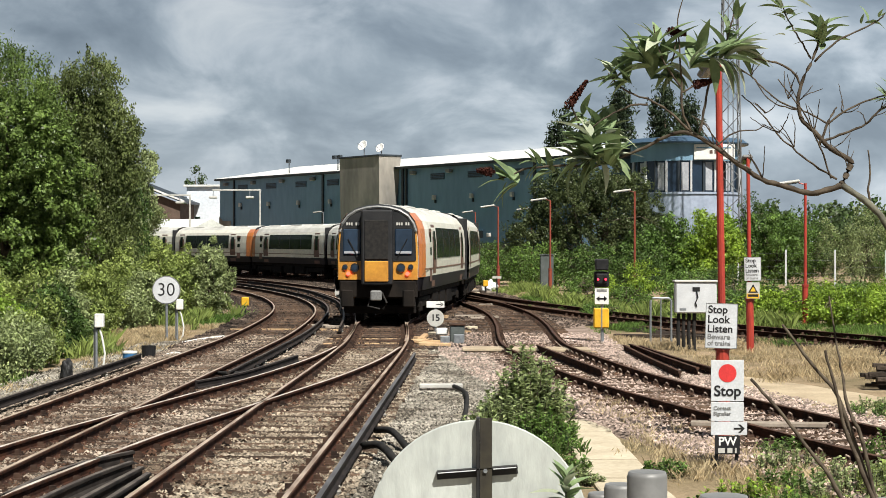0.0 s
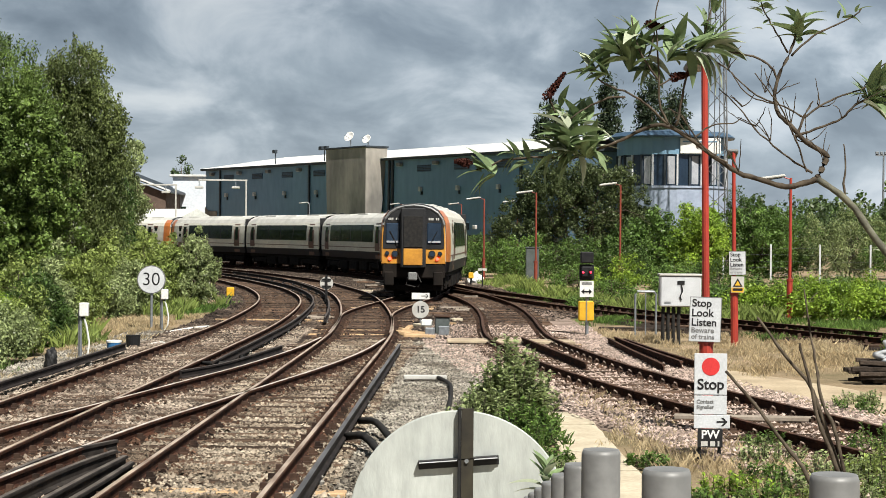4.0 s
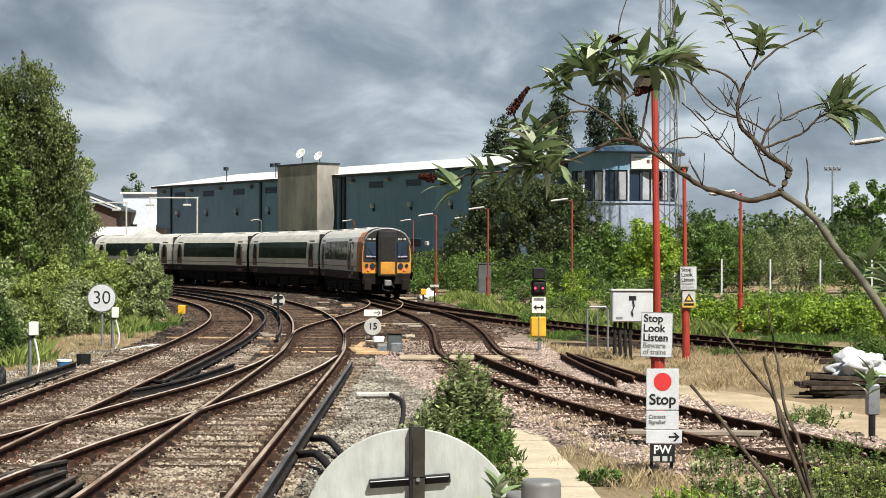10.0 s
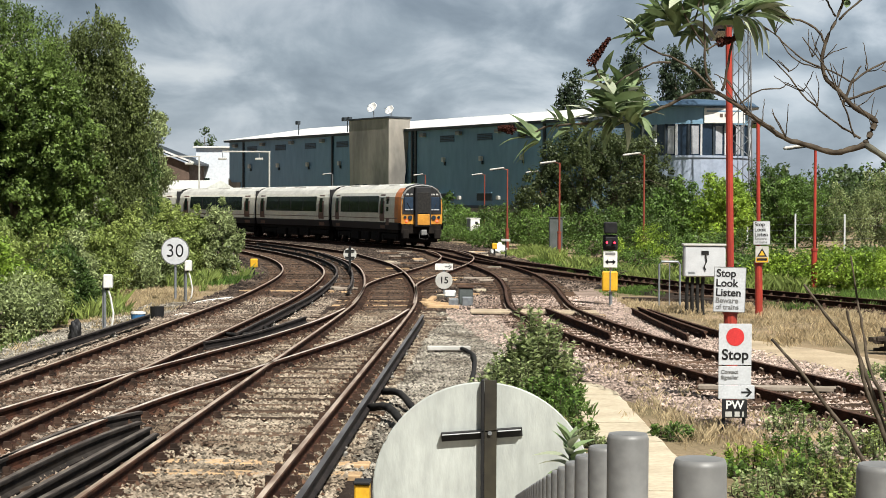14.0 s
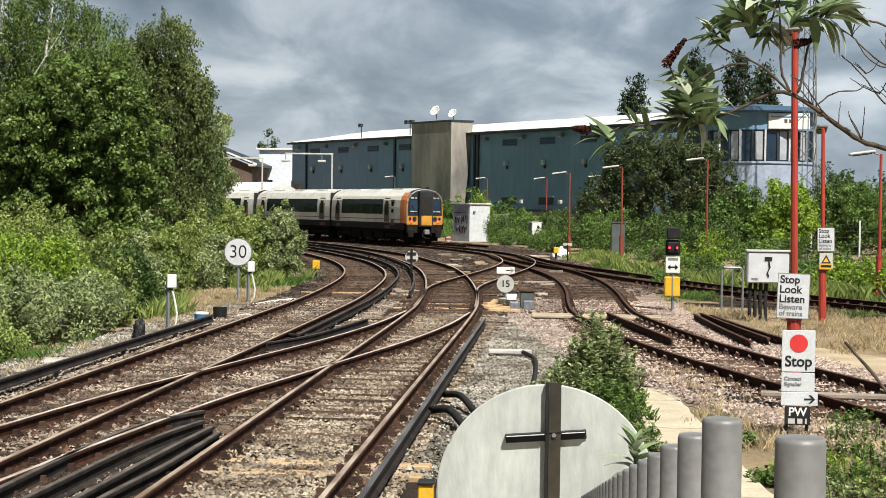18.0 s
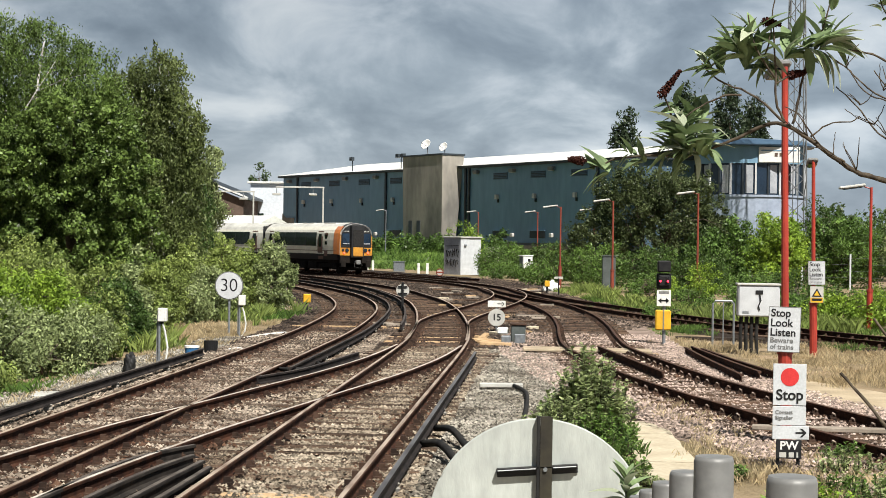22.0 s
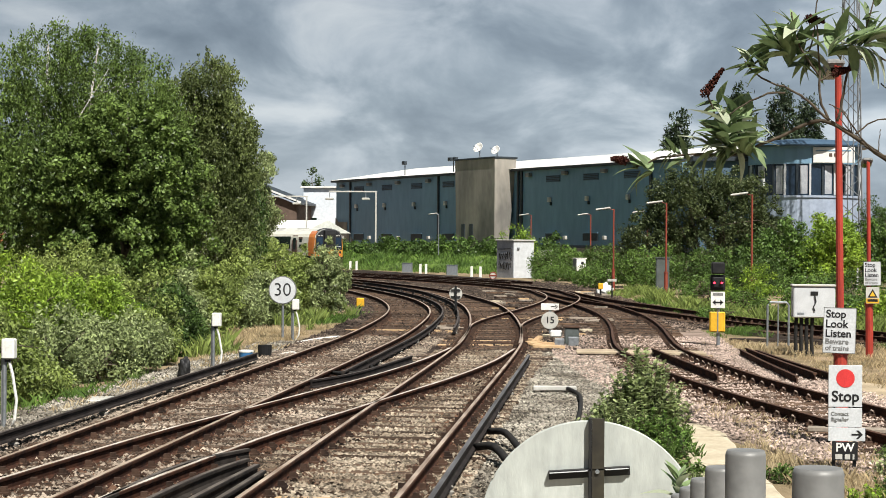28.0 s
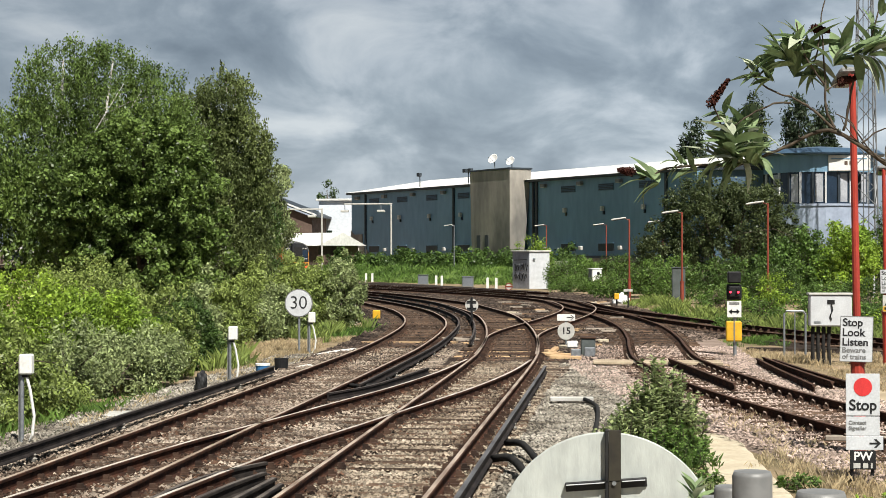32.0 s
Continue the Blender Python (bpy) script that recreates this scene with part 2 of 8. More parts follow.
BLUEWHITE = surf("blue_white_sheet", (0.6, 0.64, 0.69), (0.54, 0.58, 0.63), 0.3, 0.5)
WHITE = surf("white_paint", (0.64, 0.635, 0.61), (0.55, 0.545, 0.52), 3, 0.5)
OFFWHITE = surf("dull_white_enamel", (0.426, 0.418, 0.389), (0.344, 0.336, 0.312), 4, 0.5)
DISCM = surf("grey_white_sheet", (0.375, 0.395, 0.375), (0.29, 0.308, 0.292), 2.2, 0.55, 0, 0.0015, 40, stretch=(2.2, 2.2, 0.7), fine=14)
GREY = surf("galvanised_steel", (0.271, 0.287, 0.303), (0.197, 0.213, 0.23), 12, 0.45, 0.6, 0.001, 60)
BARGREY = surf("grey_painted_bar", (0.2, 0.2, 0.195), (0.14, 0.14, 0.138), 20, 0.5, 0.2)
BLACK = surf("black_paint", (0.0108, 0.0108, 0.012), (0.018, 0.018, 0.018), 6, 0.5, spec=0.2)
RUBBER = surf("black_rubber", (0.012, 0.012, 0.012), (0.024, 0.022, 0.02), 8, 0.75, spec=0.15)
RED_FAR = surf("faded_red_post", (0.213, 0.0451, 0.0262), (0.139, 0.0328, 0.0213), 4, 0.6, stretch=(3, 3, 0.6))
RED = surf("red_post_paint", (0.328, 0.0369, 0.0213), (0.221, 0.0246, 0.0164), 4, 0.5, stretch=(3, 3, 0.6), spec=0.4)
REDSIGN = surf("red_sign_paint", (0.476, 0.0328, 0.0328), (0.41, 0.0287, 0.0287), 6, 0.5)
YELLOW = surf("yellow_paint", (0.59, 0.344, 0.0246), (0.492, 0.271, 0.0205), 6, 0.5)
BRICKM = surf("brown_brick", (0.115, 0.082, 0.066), (0.085, 0.062, 0.05), 1.5, 0.9)
GRAFFITI = surf("grey_graffiti_wall", (0.33, 0.34, 0.37), (0.25, 0.26, 0.285), 1.2, 0.8)
GLASS_DARK = surf("dark_window_glass", (0.008, 0.014, 0.011), (0.015, 0.024, 0.018), 1.5, 0.14, 0, spec=0.06)
GLASS_BLUE = surf("blue_window_glass", (0.018, 0.032, 0.055), (0.01, 0.018, 0.03), 0.7, 0.12, 0, spec=0.35)
T_CREAM = surf("cream_bodyside", (0.74, 0.72, 0.62), (0.64, 0.62, 0.53), 0.8, 0.4, 0, coat=0.5)
T_ROOF = surf("train_roof", (0.47, 0.465, 0.43), (0.35, 0.345, 0.32), 0.9, 0.6, fine=6)
T_NAVY = surf("navy_skirt", (0.011, 0.011, 0.018), (0.016, 0.014, 0.016), 1.5, 0.5, spec=0.2)
T_ORANGE = surf("orange_cab", (0.492, 0.164, 0.0369), (0.41, 0.127, 0.0312), 1.0, 0.38, coat=0.3)
T_YELLOW = surf("yellow_cab_front", (0.5, 0.24, 0.036), (0.33, 0.145, 0.026), 1.5, 0.4, coat=0.2)
T_DOOR = surf("brown_door", (0.164, 0.0861, 0.0615), (0.123, 0.0697, 0.0574), 2, 0.45)
T_BLACK = surf("black_cab_panel", (0.016, 0.0165, 0.018), (0.024, 0.024, 0.025), 3, 0.5, spec=0.2)
T_UNDER = surf("grimy_underframe", (0.008, 0.007, 0.0065), (0.015, 0.012, 0.01), 3, 0.9, 0, 0.01, 30)
TAIL_RED = glow("red_tail_lamp", (1.0, 0.05, 0.03), 3.0)
SIGNAL_RED = glow("red_signal_lamp", (1.0, 0.03, 0.06), 2.6)
BARK = surf("bark", (0.107, 0.0861, 0.0656), (0.0574, 0.0476, 0.0377), 7, 0.95, 0, 0.02, 30, stretch=(1, 1, 0.3))
BIRCH = surf("birch_bark", (0.426, 0.41, 0.377), (0.164, 0.148, 0.131), 4, 0.9, stretch=(1, 1, 3))
TWIG = surf("grey_brown_twig", (0.085, 0.068, 0.05), (0.035, 0.027, 0.02), 25, 0.85, 0, 0.002, 120)


def leafmat(name, c1, c2, island=0.4, scale=0.6, trans=0.36, rough=0.4):
    return surf(name, c1, c2, scale, rough, fine=scale * 5, island=island, trans=trans, spec=0.2)


LEAF_DARK = leafmat("dark_leaf", (0.078, 0.13, 0.032), (0.042, 0.075, 0.021), 0.5)
LEAF_MID = leafmat("mid_green_leaf", (0.125, 0.205, 0.045), (0.065, 0.115, 0.028), 0.55)
LEAF_BRIGHT = leafmat("bright_green_leaf", (0.235, 0.335, 0.042), (0.125, 0.205, 0.03), 0.5)
LEAF_GREY = leafmat("grey_green_leaf", (0.28, 0.33, 0.15), (0.16, 0.2, 0.08), 0.5)
LEAF_TREE = leafmat("olive_tree_leaf", (0.14, 0.205, 0.05), (0.072, 0.112, 0.03), 0.6)
LEAF_DOME = leafmat("dull_olive_leaf", (0.085, 0.108, 0.042), (0.05, 0.068, 0.028), 0.45)
LEAF_FAR = leafmat("far_green_leaf", (0.075, 0.11, 0.042), (0.055, 0.085, 0.036), 0.3, 0.2)
LEAF_PINE = leafmat("dark_pine_leaf", (0.05, 0.072, 0.036), (0.032, 0.048, 0.026), 0.5, 0.3)
LEAF_BROWN = leafmat("brownish_leaf", (0.135, 0.168, 0.055), (0.075, 0.098, 0.034), 0.55)
# Paler copy of the mid green, with sunlight put into the colour.
LEAF_SUN = leafmat("sunlit_green_leaf", (0.23, 0.285, 0.078), (0.14, 0.185, 0.052), 0.5)
DARKRAIL = surf("blackened_steel", (0.03, 0.025, 0.022), (0.012, 0.01, 0.009), 4, 0.8, 0, 0.003, 50, spec=0.15)
DARKHEAD = surf("dull_dark_head", (0.1, 0.085, 0.072), (0.045, 0.035, 0.03), 3, 0.6, 0, 0.001, 60, spec=0.25)
# Lighter than the upright's black: sun on this flange is in the colour.
OLIVE_LIT = surf("sunlit_olive_steel", (0.032, 0.028, 0.018), (0.016, 0.014, 0.011), 8, 0.6, spec=0.3)
GRASS_DRY = leafmat("dry_grass", (0.5, 0.41, 0.26), (0.34, 0.26, 0.15), 0.45)
BUD_LEAF = surf("buddleia_leaf", (0.165, 0.225, 0.105), (0.09, 0.135, 0.062), 9, 0.6, vary=0.3, trans=0.25, fine=50, bump=0.002, bscale=60)
BUD_PALE = surf("pale_leaf_underside", (0.34, 0.37, 0.27), (0.25, 0.29, 0.19), 9, 0.7, vary=0.2, trans=0.25)
FLOWER = surf("dead_flower_spike", (0.06, 0.02, 0.014), (0.03, 0.011, 0.009), 30, 0.95, island=0.4)

# --- mesh helpers --------------------------------------------------------------


class Mesh:
    """Collects corners and faces of one part."""

    def __init__(self):
        self.v, self.f, self.mi = [], [], []

    def add(self, verts, faces, mi=0):
        o = len(self.v)
        self.v += [tuple(p) for p in verts]
        self.f += [tuple(i + o for i in q) for q in faces]
        self.mi += [mi] * len(faces)
        return self

    def box(self, x0, y0, z0, x1, y1, z1, b=0.0, m=None, mi=0):
        """A box with its edges cut by b."""
        if b <= 0:
            vs = [(x, y, z) for x in (x0, x1) for y in (y0, y1) for z in (z0, z1)]
            fs = [(0, 1, 3, 2), (4, 6, 7, 5), (0, 4, 5, 1), (2, 3, 7, 6), (0, 2, 6, 4), (1, 5, 7, 3)]
        else:
            bm = bmesh.new()
            bmesh.ops.create_cube(bm, size=1)
            for w in bm.verts:
                w.co = Vector(((x0 + x1) / 2 + w.co.x * (x1 - x0), (y0 + y1) / 2 + w.co.y * (y1 - y0), (z0 + z1) / 2 + w.co.z * (z1 - z0)))
            bmesh.ops.bevel(bm, geom=bm.edges[:], offset=b, segments=1, affect="EDGES")
            bm.verts.index_update()
            vs = [tuple(w.co) for w in bm.verts]
            fs = [[w.index for w in q.verts] for q in bm.faces]
            bm.free()
        if m is not None:
            vs = [m @ Vector(p) for p in vs]
        return self.add(vs, fs, mi)

    def tube(self, pts, radii, n=8, cap=True, mi=0):
        """A round bar along points."""
        pts = [Vector(p) for p in pts]
        rs = radii if isinstance(radii, (list, tuple)) else [radii] * len(pts)
        vs, fs = [], []
        for i, p in enumerate(pts):
            d = (pts[min(i + 1, len(pts) - 1)] - pts[max(i - 1, 0)]).normalized()
            a = d.cross(Vector((0, 0, 1)) if abs(d.z) < 0.9 else Vector((1, 0, 0))).normalized()
            b = d.cross(a)
            for k in range(n):
                t = 2 * math.pi * k / n
                vs.append(p + (a * math.cos(t) + b * math.sin(t)) * rs[i])
        for i in range(len(pts) - 1):
            for k in range(n):
                fs.append((i * n + k, i * n + (k + 1) % n, (i + 1) * n + (k + 1) % n, (i + 1) * n + k))
        if cap:
            fs += [tuple(range(n - 1, -1, -1)), tuple(range((len(pts) - 1) * n, len(pts) * n))]
        return self.add(vs, fs, mi)

    def lathe(self, prof, n=20, c=(0, 0, 0), mi=0):
        """Turns (r, z) round the z axis at c."""
        vs = [(c[0] + r * math.cos(2 * math.pi * k / n), c[1] + r * math.sin(2 * math.pi * k / n), c[2] + z) for r, z in prof for k in range(n)]
        fs = [(i * n + k, i * n + (k + 1) % n, (i + 1) * n + (k + 1) % n, (i + 1) * n + k) for i in range(len(prof) - 1) for k in range(n)]
        fs += [tuple(range(n - 1, -1, -1)), tuple(range((len(prof) - 1) * n, len(prof) * n))]
        return self.add(vs, fs, mi)

    def sweep(self, prof, path, cap=True, mi=0, close=True):
        """Carries a cross-section (across, up) along a path of points, level."""
        vs, fs, n = [], [], len(prof)
        for i, p in enumerate(path):
            a, b = Vector(path[max(i - 1, 0)]), Vector(path[min(i + 1, len(path) - 1)])
            d = (b - a).normalized()
            s = Vector((d.y, -d.x, 0)).normalized()
            vs += [Vector(p) + s * u + Vector((0, 0, w)) for u, w in prof]
        m = n if close else n - 1
        for i in range(len(path) - 1):
            fs += [(i * n + k, (i + 1) * n + k, (i + 1) * n + (k + 1) % n, i * n + (k + 1) % n) for k in range(m)]
        if cap and close:
            fs += [tuple(range(n)), tuple(range(len(path) * n - 1, (len(path) - 1) * n - 1, -1))]
        return self.add(vs, fs, mi)

    def data(self, name):
        me = bpy.data.meshes.new(name)
        me.from_pydata(self.v, [], self.f)
        if any(self.mi):
            me.polygons.foreach_set("material_index", self.mi)
        me.update()
        return me


def part(name, mesh, material, parent=None, label="", smooth=False, at=None):
    """One mesh object, under a thing or a part where one is given."""
    me = mesh.data(name) if isinstance(mesh, Mesh) else mesh
    if not me.materials:
        for m in material if isinstance(material, (list, tuple)) else [material]:
            me.materials.append(m)
    if smooth:
        me.polygons.foreach_set("use_smooth", [True] * len(me.polygons))
    ob = new(name, me)
    if at is not None:
        ob.matrix_basis = at
    if parent is not None:
        ob.parent = parent
    if label:
        tagged(ob, label)
    return ob


def thing(name, m, label, category, group="", kind=""):
    """An Empty at the foot of a thing, for its parts."""
    e = new(name)
    e.empty_display_size = 0.2
    e.matrix_basis = m
    return tagged(e, label, category, group, kind)


def quads(name, verts, material):
    """A mesh of separate four-cornered faces, from an array (faces, 4, 3)."""
    n = len(verts)
    me = bpy.data.meshes.new(name)
    me.vertices.add(4 * n)
    me.vertices.foreach_set("co", np.ascontiguousarray(verts, dtype=np.float32).ravel())
    me.loops.add(4 * n)
    me.loops.foreach_set("vertex_index", np.arange(4 * n, dtype=np.int32))
    me.polygons.add(n)
    me.polygons.foreach_set("loop_start", np.arange(0, 4 * n, 4, dtype=np.int32))
    me.update(calc_edges=True)
    me.validate()
    me.materials.append(material)
    return me


def curve(pts, step=0.5):
    """A smooth line through plan points, in even steps."""
    p = np.array(pts, float)
    p = np.vstack([2 * p[0] - p[1], p, 2 * p[-1] - p[-2]])
    out = []
    for i in range(1, len(p) - 2):
        a, b, c, d = p[i - 1:i + 3]
        for u in np.linspace(0, 1, 24, endpoint=False):
            out.append(0.5 * (2 * b + (c - a) * u + (2 * a - 5 * b + 4 * c - d) * u * u + (3 * b - 3 * c + d - a) * u ** 3))
    out.append(p[-2])
    out = np.array(out)
    s = np.r_[0, np.cumsum(np.hypot(*np.diff(out, axis=0).T))]
    q = np.arange(0, s[-1], step)
    return np.stack([np.interp(q, s, out[:, 0]), np.interp(q, s, out[:, 1])], 1)


def offset(line, d):
    """The line shifted d to its right."""
    t = np.gradient(line, axis=0)
    t /= np.linalg.norm(t, axis=1)[:, None]
    return line + np.stack([t[:, 1], -t[:, 0]], 1) * d


RS = np.random.RandomState(7)

# --- ground ------------------------------------------------------------------


def ground():
    xs = np.r_[-1500, -600, -250, np.arange(-120, 121, 3.0), 250, 600, 1500]
    ys = np.r_[-300, -60, np.arange(-12, 60, 1.0), np.arange(60, 260, 4.0), 350, 600, 1200, 3500]
    vs, fs = [], []
    for y in ys:
        for x in xs:
            z = -0.27 + 0.05 * noise.noise(Vector((x * 0.6, y * 0.6, 0))) if abs(x) < 120 and y < 260 else -0.3
            vs.append((x, y, z))
    nx = len(xs)
    for j in range(len(ys) - 1):
        for i in range(nx - 1):
            fs.append((j * nx + i, j * nx + i + 1, (j + 1) * nx + i + 1, (j + 1) * nx + i))
    ob = part("ground", Mesh().add(vs, fs), EARTH, smooth=True)
    tagged(ob, "dry earth and rough grass beside the tracks", "ground", kind="structure")


ground()

# --- tracks ------------------------------------------------------------------
RAIL = [(-0.07, -0.155), (0.07, -0.155), (0.07, -0.143), (0.012, -0.125), (0.012, -0.045), (0.036, -0.032), (0.036, -0.006), (0.026, 0.0),
        (-0.026, 0.0), (-0.036, -0.006), (-0.036, -0.032), (-0.012, -0.045), (-0.012, -0.125), (-0.07, -0.143)]


def rail_mesh(line, z=0.0):
    """A rail swept along a plan line; the running surface takes the second material."""
    me = Mesh().sweep(RAIL, [(x, y, z) for x, y in line])
    n = len(RAIL)
    # web and head sides take the rust with shade in its colour
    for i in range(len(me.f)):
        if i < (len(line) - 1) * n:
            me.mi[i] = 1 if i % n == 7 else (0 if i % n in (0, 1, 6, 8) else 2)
    return me


LINES = {
    "a": [(-5.98, 6), (-5.98, 25), (-5.97, 38), (-6.05, 47), (-6.5, 57), (-7.1, 64), (-8.0, 70.5), (-9.3, 77.5), (-11, 84.5), (-13.4, 93), (-18, 107), (-24, 122), (-33, 140), (-48, 166)],
    "b": [(-5.9, 10), (-5.65, 14.5), (-5.4, 17.5), (-4.95, 22.0), (-4.5, 25), (-4.0, 28.4), (-3.45, 32.2), (-3.02, 36.5), (-2.8, 41)],
    "c": [(-2.72, 6), (-2.72, 24), (-2.72, 40), (-2.9, 46.5), (-3.3, 53.5), (-4.0, 62), (-5.0, 70.8), (-6.4, 79), (-8.2, 88), (-11, 98), (-15, 110), (-20, 122), (-27, 137), (-37, 156), (-52, 184)],
    "e": [(-2.80, 43), (-2.98, 48), (-3.2, 53), (-3.08, 57), (-2.79, 61), (-2.47, 65), (-2.17, 69), (-1.94, 73), (-1.82, 77), (-1.84, 81), (-2.05, 85), (-2.45, 88.9), (-3.06, 92.9), (-3.88, 96.8), (-4.91, 100.7), (-6.12, 104.5), (-7.5, 108.2), (-9.02, 111.9), (-12.38, 119.2), (-16.06, 126.3), (-20.01, 133.2), (-24.5, 139.9), (-33, 151.5), (-43, 164.5), (-56, 181), (-72, 201.5), (-90, 225)],
    "f": [(-3.0, 92), (-2.0, 83), (-0.5, 72.5), (0.35, 65), (0.8, 58.5), (0.98, 52), (1.0, 47), (1.1, 42), (1.5, 38), (2.1, 33.5), (2.75, 30), (3.5, 26.8), (4.25, 23.8), (5.2, 20.3), (6.6, 16), (8.5, 11)],
    "g": [(-3.2, 97), (-1.4, 84), (0.2, 75.5), (1.9, 68.5), (3.9, 60.5), (6.3, 53), (9.0, 46.5), (12.5, 39), (17, 30)],
}
CURVES = {k: curve(v) for k, v in LINES.items()}


def near_cut(line, y0, y1):
    return line[(line[:, 1] >= y0) & (line[:, 1] <= y1)]


def sleeper_mesh(length):
    return Mesh().box(-length / 2, -0.125, -0.13, length / 2, 0.125, 0.0, 0.012).data("sleeper")


SLEEPER = sleeper_mesh(2.6)
SLEEPER_LONG = sleeper_mesh(3.4)
SLEEPER_NEW = sleeper_mesh(2.9)
for _me, _mt in ((SLEEPER, TIMBER), (SLEEPER_LONG, TIMBER), (SLEEPER_NEW, TIMBER_NEW)):
    _me.materials.append(_mt)


CURVES["h"] = offset(CURVES["e"], 3.7)


SLEEPERS = {}
PALECLIP = surf("dusty_rail_clip", (0.34, 0.27, 0.22), (0.2, 0.15, 0.12), 9, 0.7)


def track(key, label, near, far, pitch=0.7, rails=(-0.752, 0.752), head=RAILTOP, bed=BALLAST, width=1.9, zbed=-0.19, sl=None, new_at=(), sleepers=True, cut=None):
    line = CURVES[key]
    line = near_cut(line, near, far)
    t = thing("railway_track", pose(0, 0, 0), label, "railway track", "railway tracks", "structure")
    for d in rails:
        ln = offset(line, d)
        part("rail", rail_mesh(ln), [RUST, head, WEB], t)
    # bed of ballast with a rough top and sloped shoulders
    cols = np.r_[-width - 0.5, -width, np.linspace(-width + 0.25, width - 0.25, 9), width, width + 0.5]
    vs, fs = [], []
    k = len(cols)
    for row, (c, zz) in enumerate([(offset(line, w), (-0.34 if abs(w) > width + 0.1 else zbed)) for w in cols]):
        for x, y in c:
            vs.append((x, y, zz + (0.022 * noise.noise(Vector((x * 3, y * 3, row))) + 0.02 * noise.noise(Vector((x, y, 3))))))
    n = len(line)
    for a in range(k - 1):
        for i in range(n - 1):
            fs.append((a * n + i, (a + 1) * n + i, (a + 1) * n + i + 1, a * n + i + 1))
    part("ballast", Mesh().add(vs, fs), bed, t, smooth=True)
    if sleepers:
        s = np.r_[0, np.cumsum(np.hypot(*np.diff(line, axis=0).T))]
        g = np.gradient(line, axis=0)
        lugs, clips = Mesh(), Mesh()
        for q in np.arange(0.3, s[-1], pitch):
            x, y = np.interp(q, s, line[:, 0]), np.interp(q, s, line[:, 1])
            gx, gy = np.interp(q, s, g[:, 0]), np.interp(q, s, g[:, 1])
            if y > 132:
                break
            fresh = any(abs(y - v) < 0.36 for v in new_at)
            ang = math.degrees(math.atan2(-gx, gy))
            m = pose(x + RS.uniform(-0.05, 0.05), y, -0.145 + RS.uniform(-0.014, 0.008), 0, 0, ang + RS.uniform(-1.2, 1.2))
            SLEEPERS.setdefault(key, []).append((m.translation.x, m.translation.y, math.tan(radians(ang))))
            part("sleeper", SLEEPER_NEW if fresh else (sl or SLEEPER), TIMBER, t, at=m)
            if y < 62:
                for d in rails:
                    for sgn in (-1, 1):
                        mm = pose(x, y, -0.152, 0, 0, ang) @ pose(d + sgn * 0.115, 0, 0)
                        lugs.box(-0.05, -0.06, 0.0, 0.05, 0.06, 0.032, 0, mm)
                        lugs.box(-0.05, -0.022, 0.03, 0.018, 0.022, 0.085, 0, mm)
                        lugs.box(0.02, -0.018, 0.03, 0.045, 0.018, 0.06, 0, mm)
            if key == "f" and y < 45:
                for d in rails:
                    for sgn in (-1, 1):
                        mm = pose(x, y, -0.1, 0, 0, ang) @ pose(d + sgn * 0.1, 0, 0)
                        clips.tube([mm @ Vector(p) for p in ((0.0, -0.05, 0.0), (0.012, 0.0, 0.045), (0.0, 0.05, 0.03), (-0.02 * sgn, 0.02, 0.01))], 0.013, 5)
        if lugs.v:
            tagged(part("rail_chairs", lugs, RUST2, t), kind="stuff")
        if clips.v:
            tagged(part("rail_clips", clips, PALECLIP, t), kind="stuff")
    return t


NEWC = (51.5, 47.2, 44.6, 17.65, 16.65)
track("a", "curving main line on rusty rails and timber sleepers", 6, 150, head=RAILTOP, new_at=(52.0, 45.4))
track("b", "crossover between two main lines with long timbers", 10.5, 41, sl=SLEEPER_LONG, pitch=0.75, zbed=-0.196, head=BRIGHT)
track("c", "straight main line of rusty rails curving away", 6, 150, new_at=NEWC, zbed=-0.19)
track("e", "diverging line that the train runs on", 43, 215, zbed=-0.192, new_at=(60.5, 62.0), pitch=0.75)
track("f", "disused siding on rusty rails in pinkish ballast", 11, 92, head=RUST, bed=BALLAST_PINK, zbed=-0.195, new_at=(41.8,), width=2.0)
track("g", "far siding on heavy rusty rails beside the bushes", 32, 92, head=RUST, bed=BALLAST, zbed=-0.198, width=1.6)
track("h", "far main line behind the train", 112, 215, zbed=-0.195, sleepers=False)

COND = [(-0.05, -0.10), (0.05, -0.10), (0.045, -0.085), (0.014, -0.065), (0.014, 0.0), (0.032, 0.012), (0.028, 0.04), (-0.028, 0.04), (-0.032, 0.012), (-0.014, 0.0), (-0.014, -0.065), (-0.045, -0.085)]


def conductor(line, label, top=None, z=0.03):
    t = thing("conductor_rail", pose(0, 0, 0), label, "conductor rail", "conductor rails", "structure")
    me = Mesh().sweep(COND, [(x, y, z) for x, y in line])
    n = len(COND)
    for i in range((len(line) - 1) * n):
        if i % n in (6,):
            me.mi[i] = 1
    part("bar", me, [CONDUCTOR, top or CONDDARK], t)
    pot = Mesh().lathe([(0.06, -0.16), (0.075, -0.12), (0.05, -0.10), (0.07, -0.07), (0.05, -0.055)], 10)
    data = pot.data("insulator")
    data.materials.append(TOWERC)
    for x, y in line[2::8]:
        part("insulator", data, TOWERC, t, at=pose(x, y, 0))
    return t


ca = near_cut(offset(CURVES["a"], -1.42), 8, 37)
conductor(ca, "black conductor rail along the outer side of the line")
conductor(near_cut(offset(CURVES["a"], 1.2), 31.5, 110), "black conductor rail in the six-foot on the curve")
conductor(near_cut(offset(CURVES["c"], 1.12), 9, 38), "grey conductor rail beside the straight line", CONDTOP)
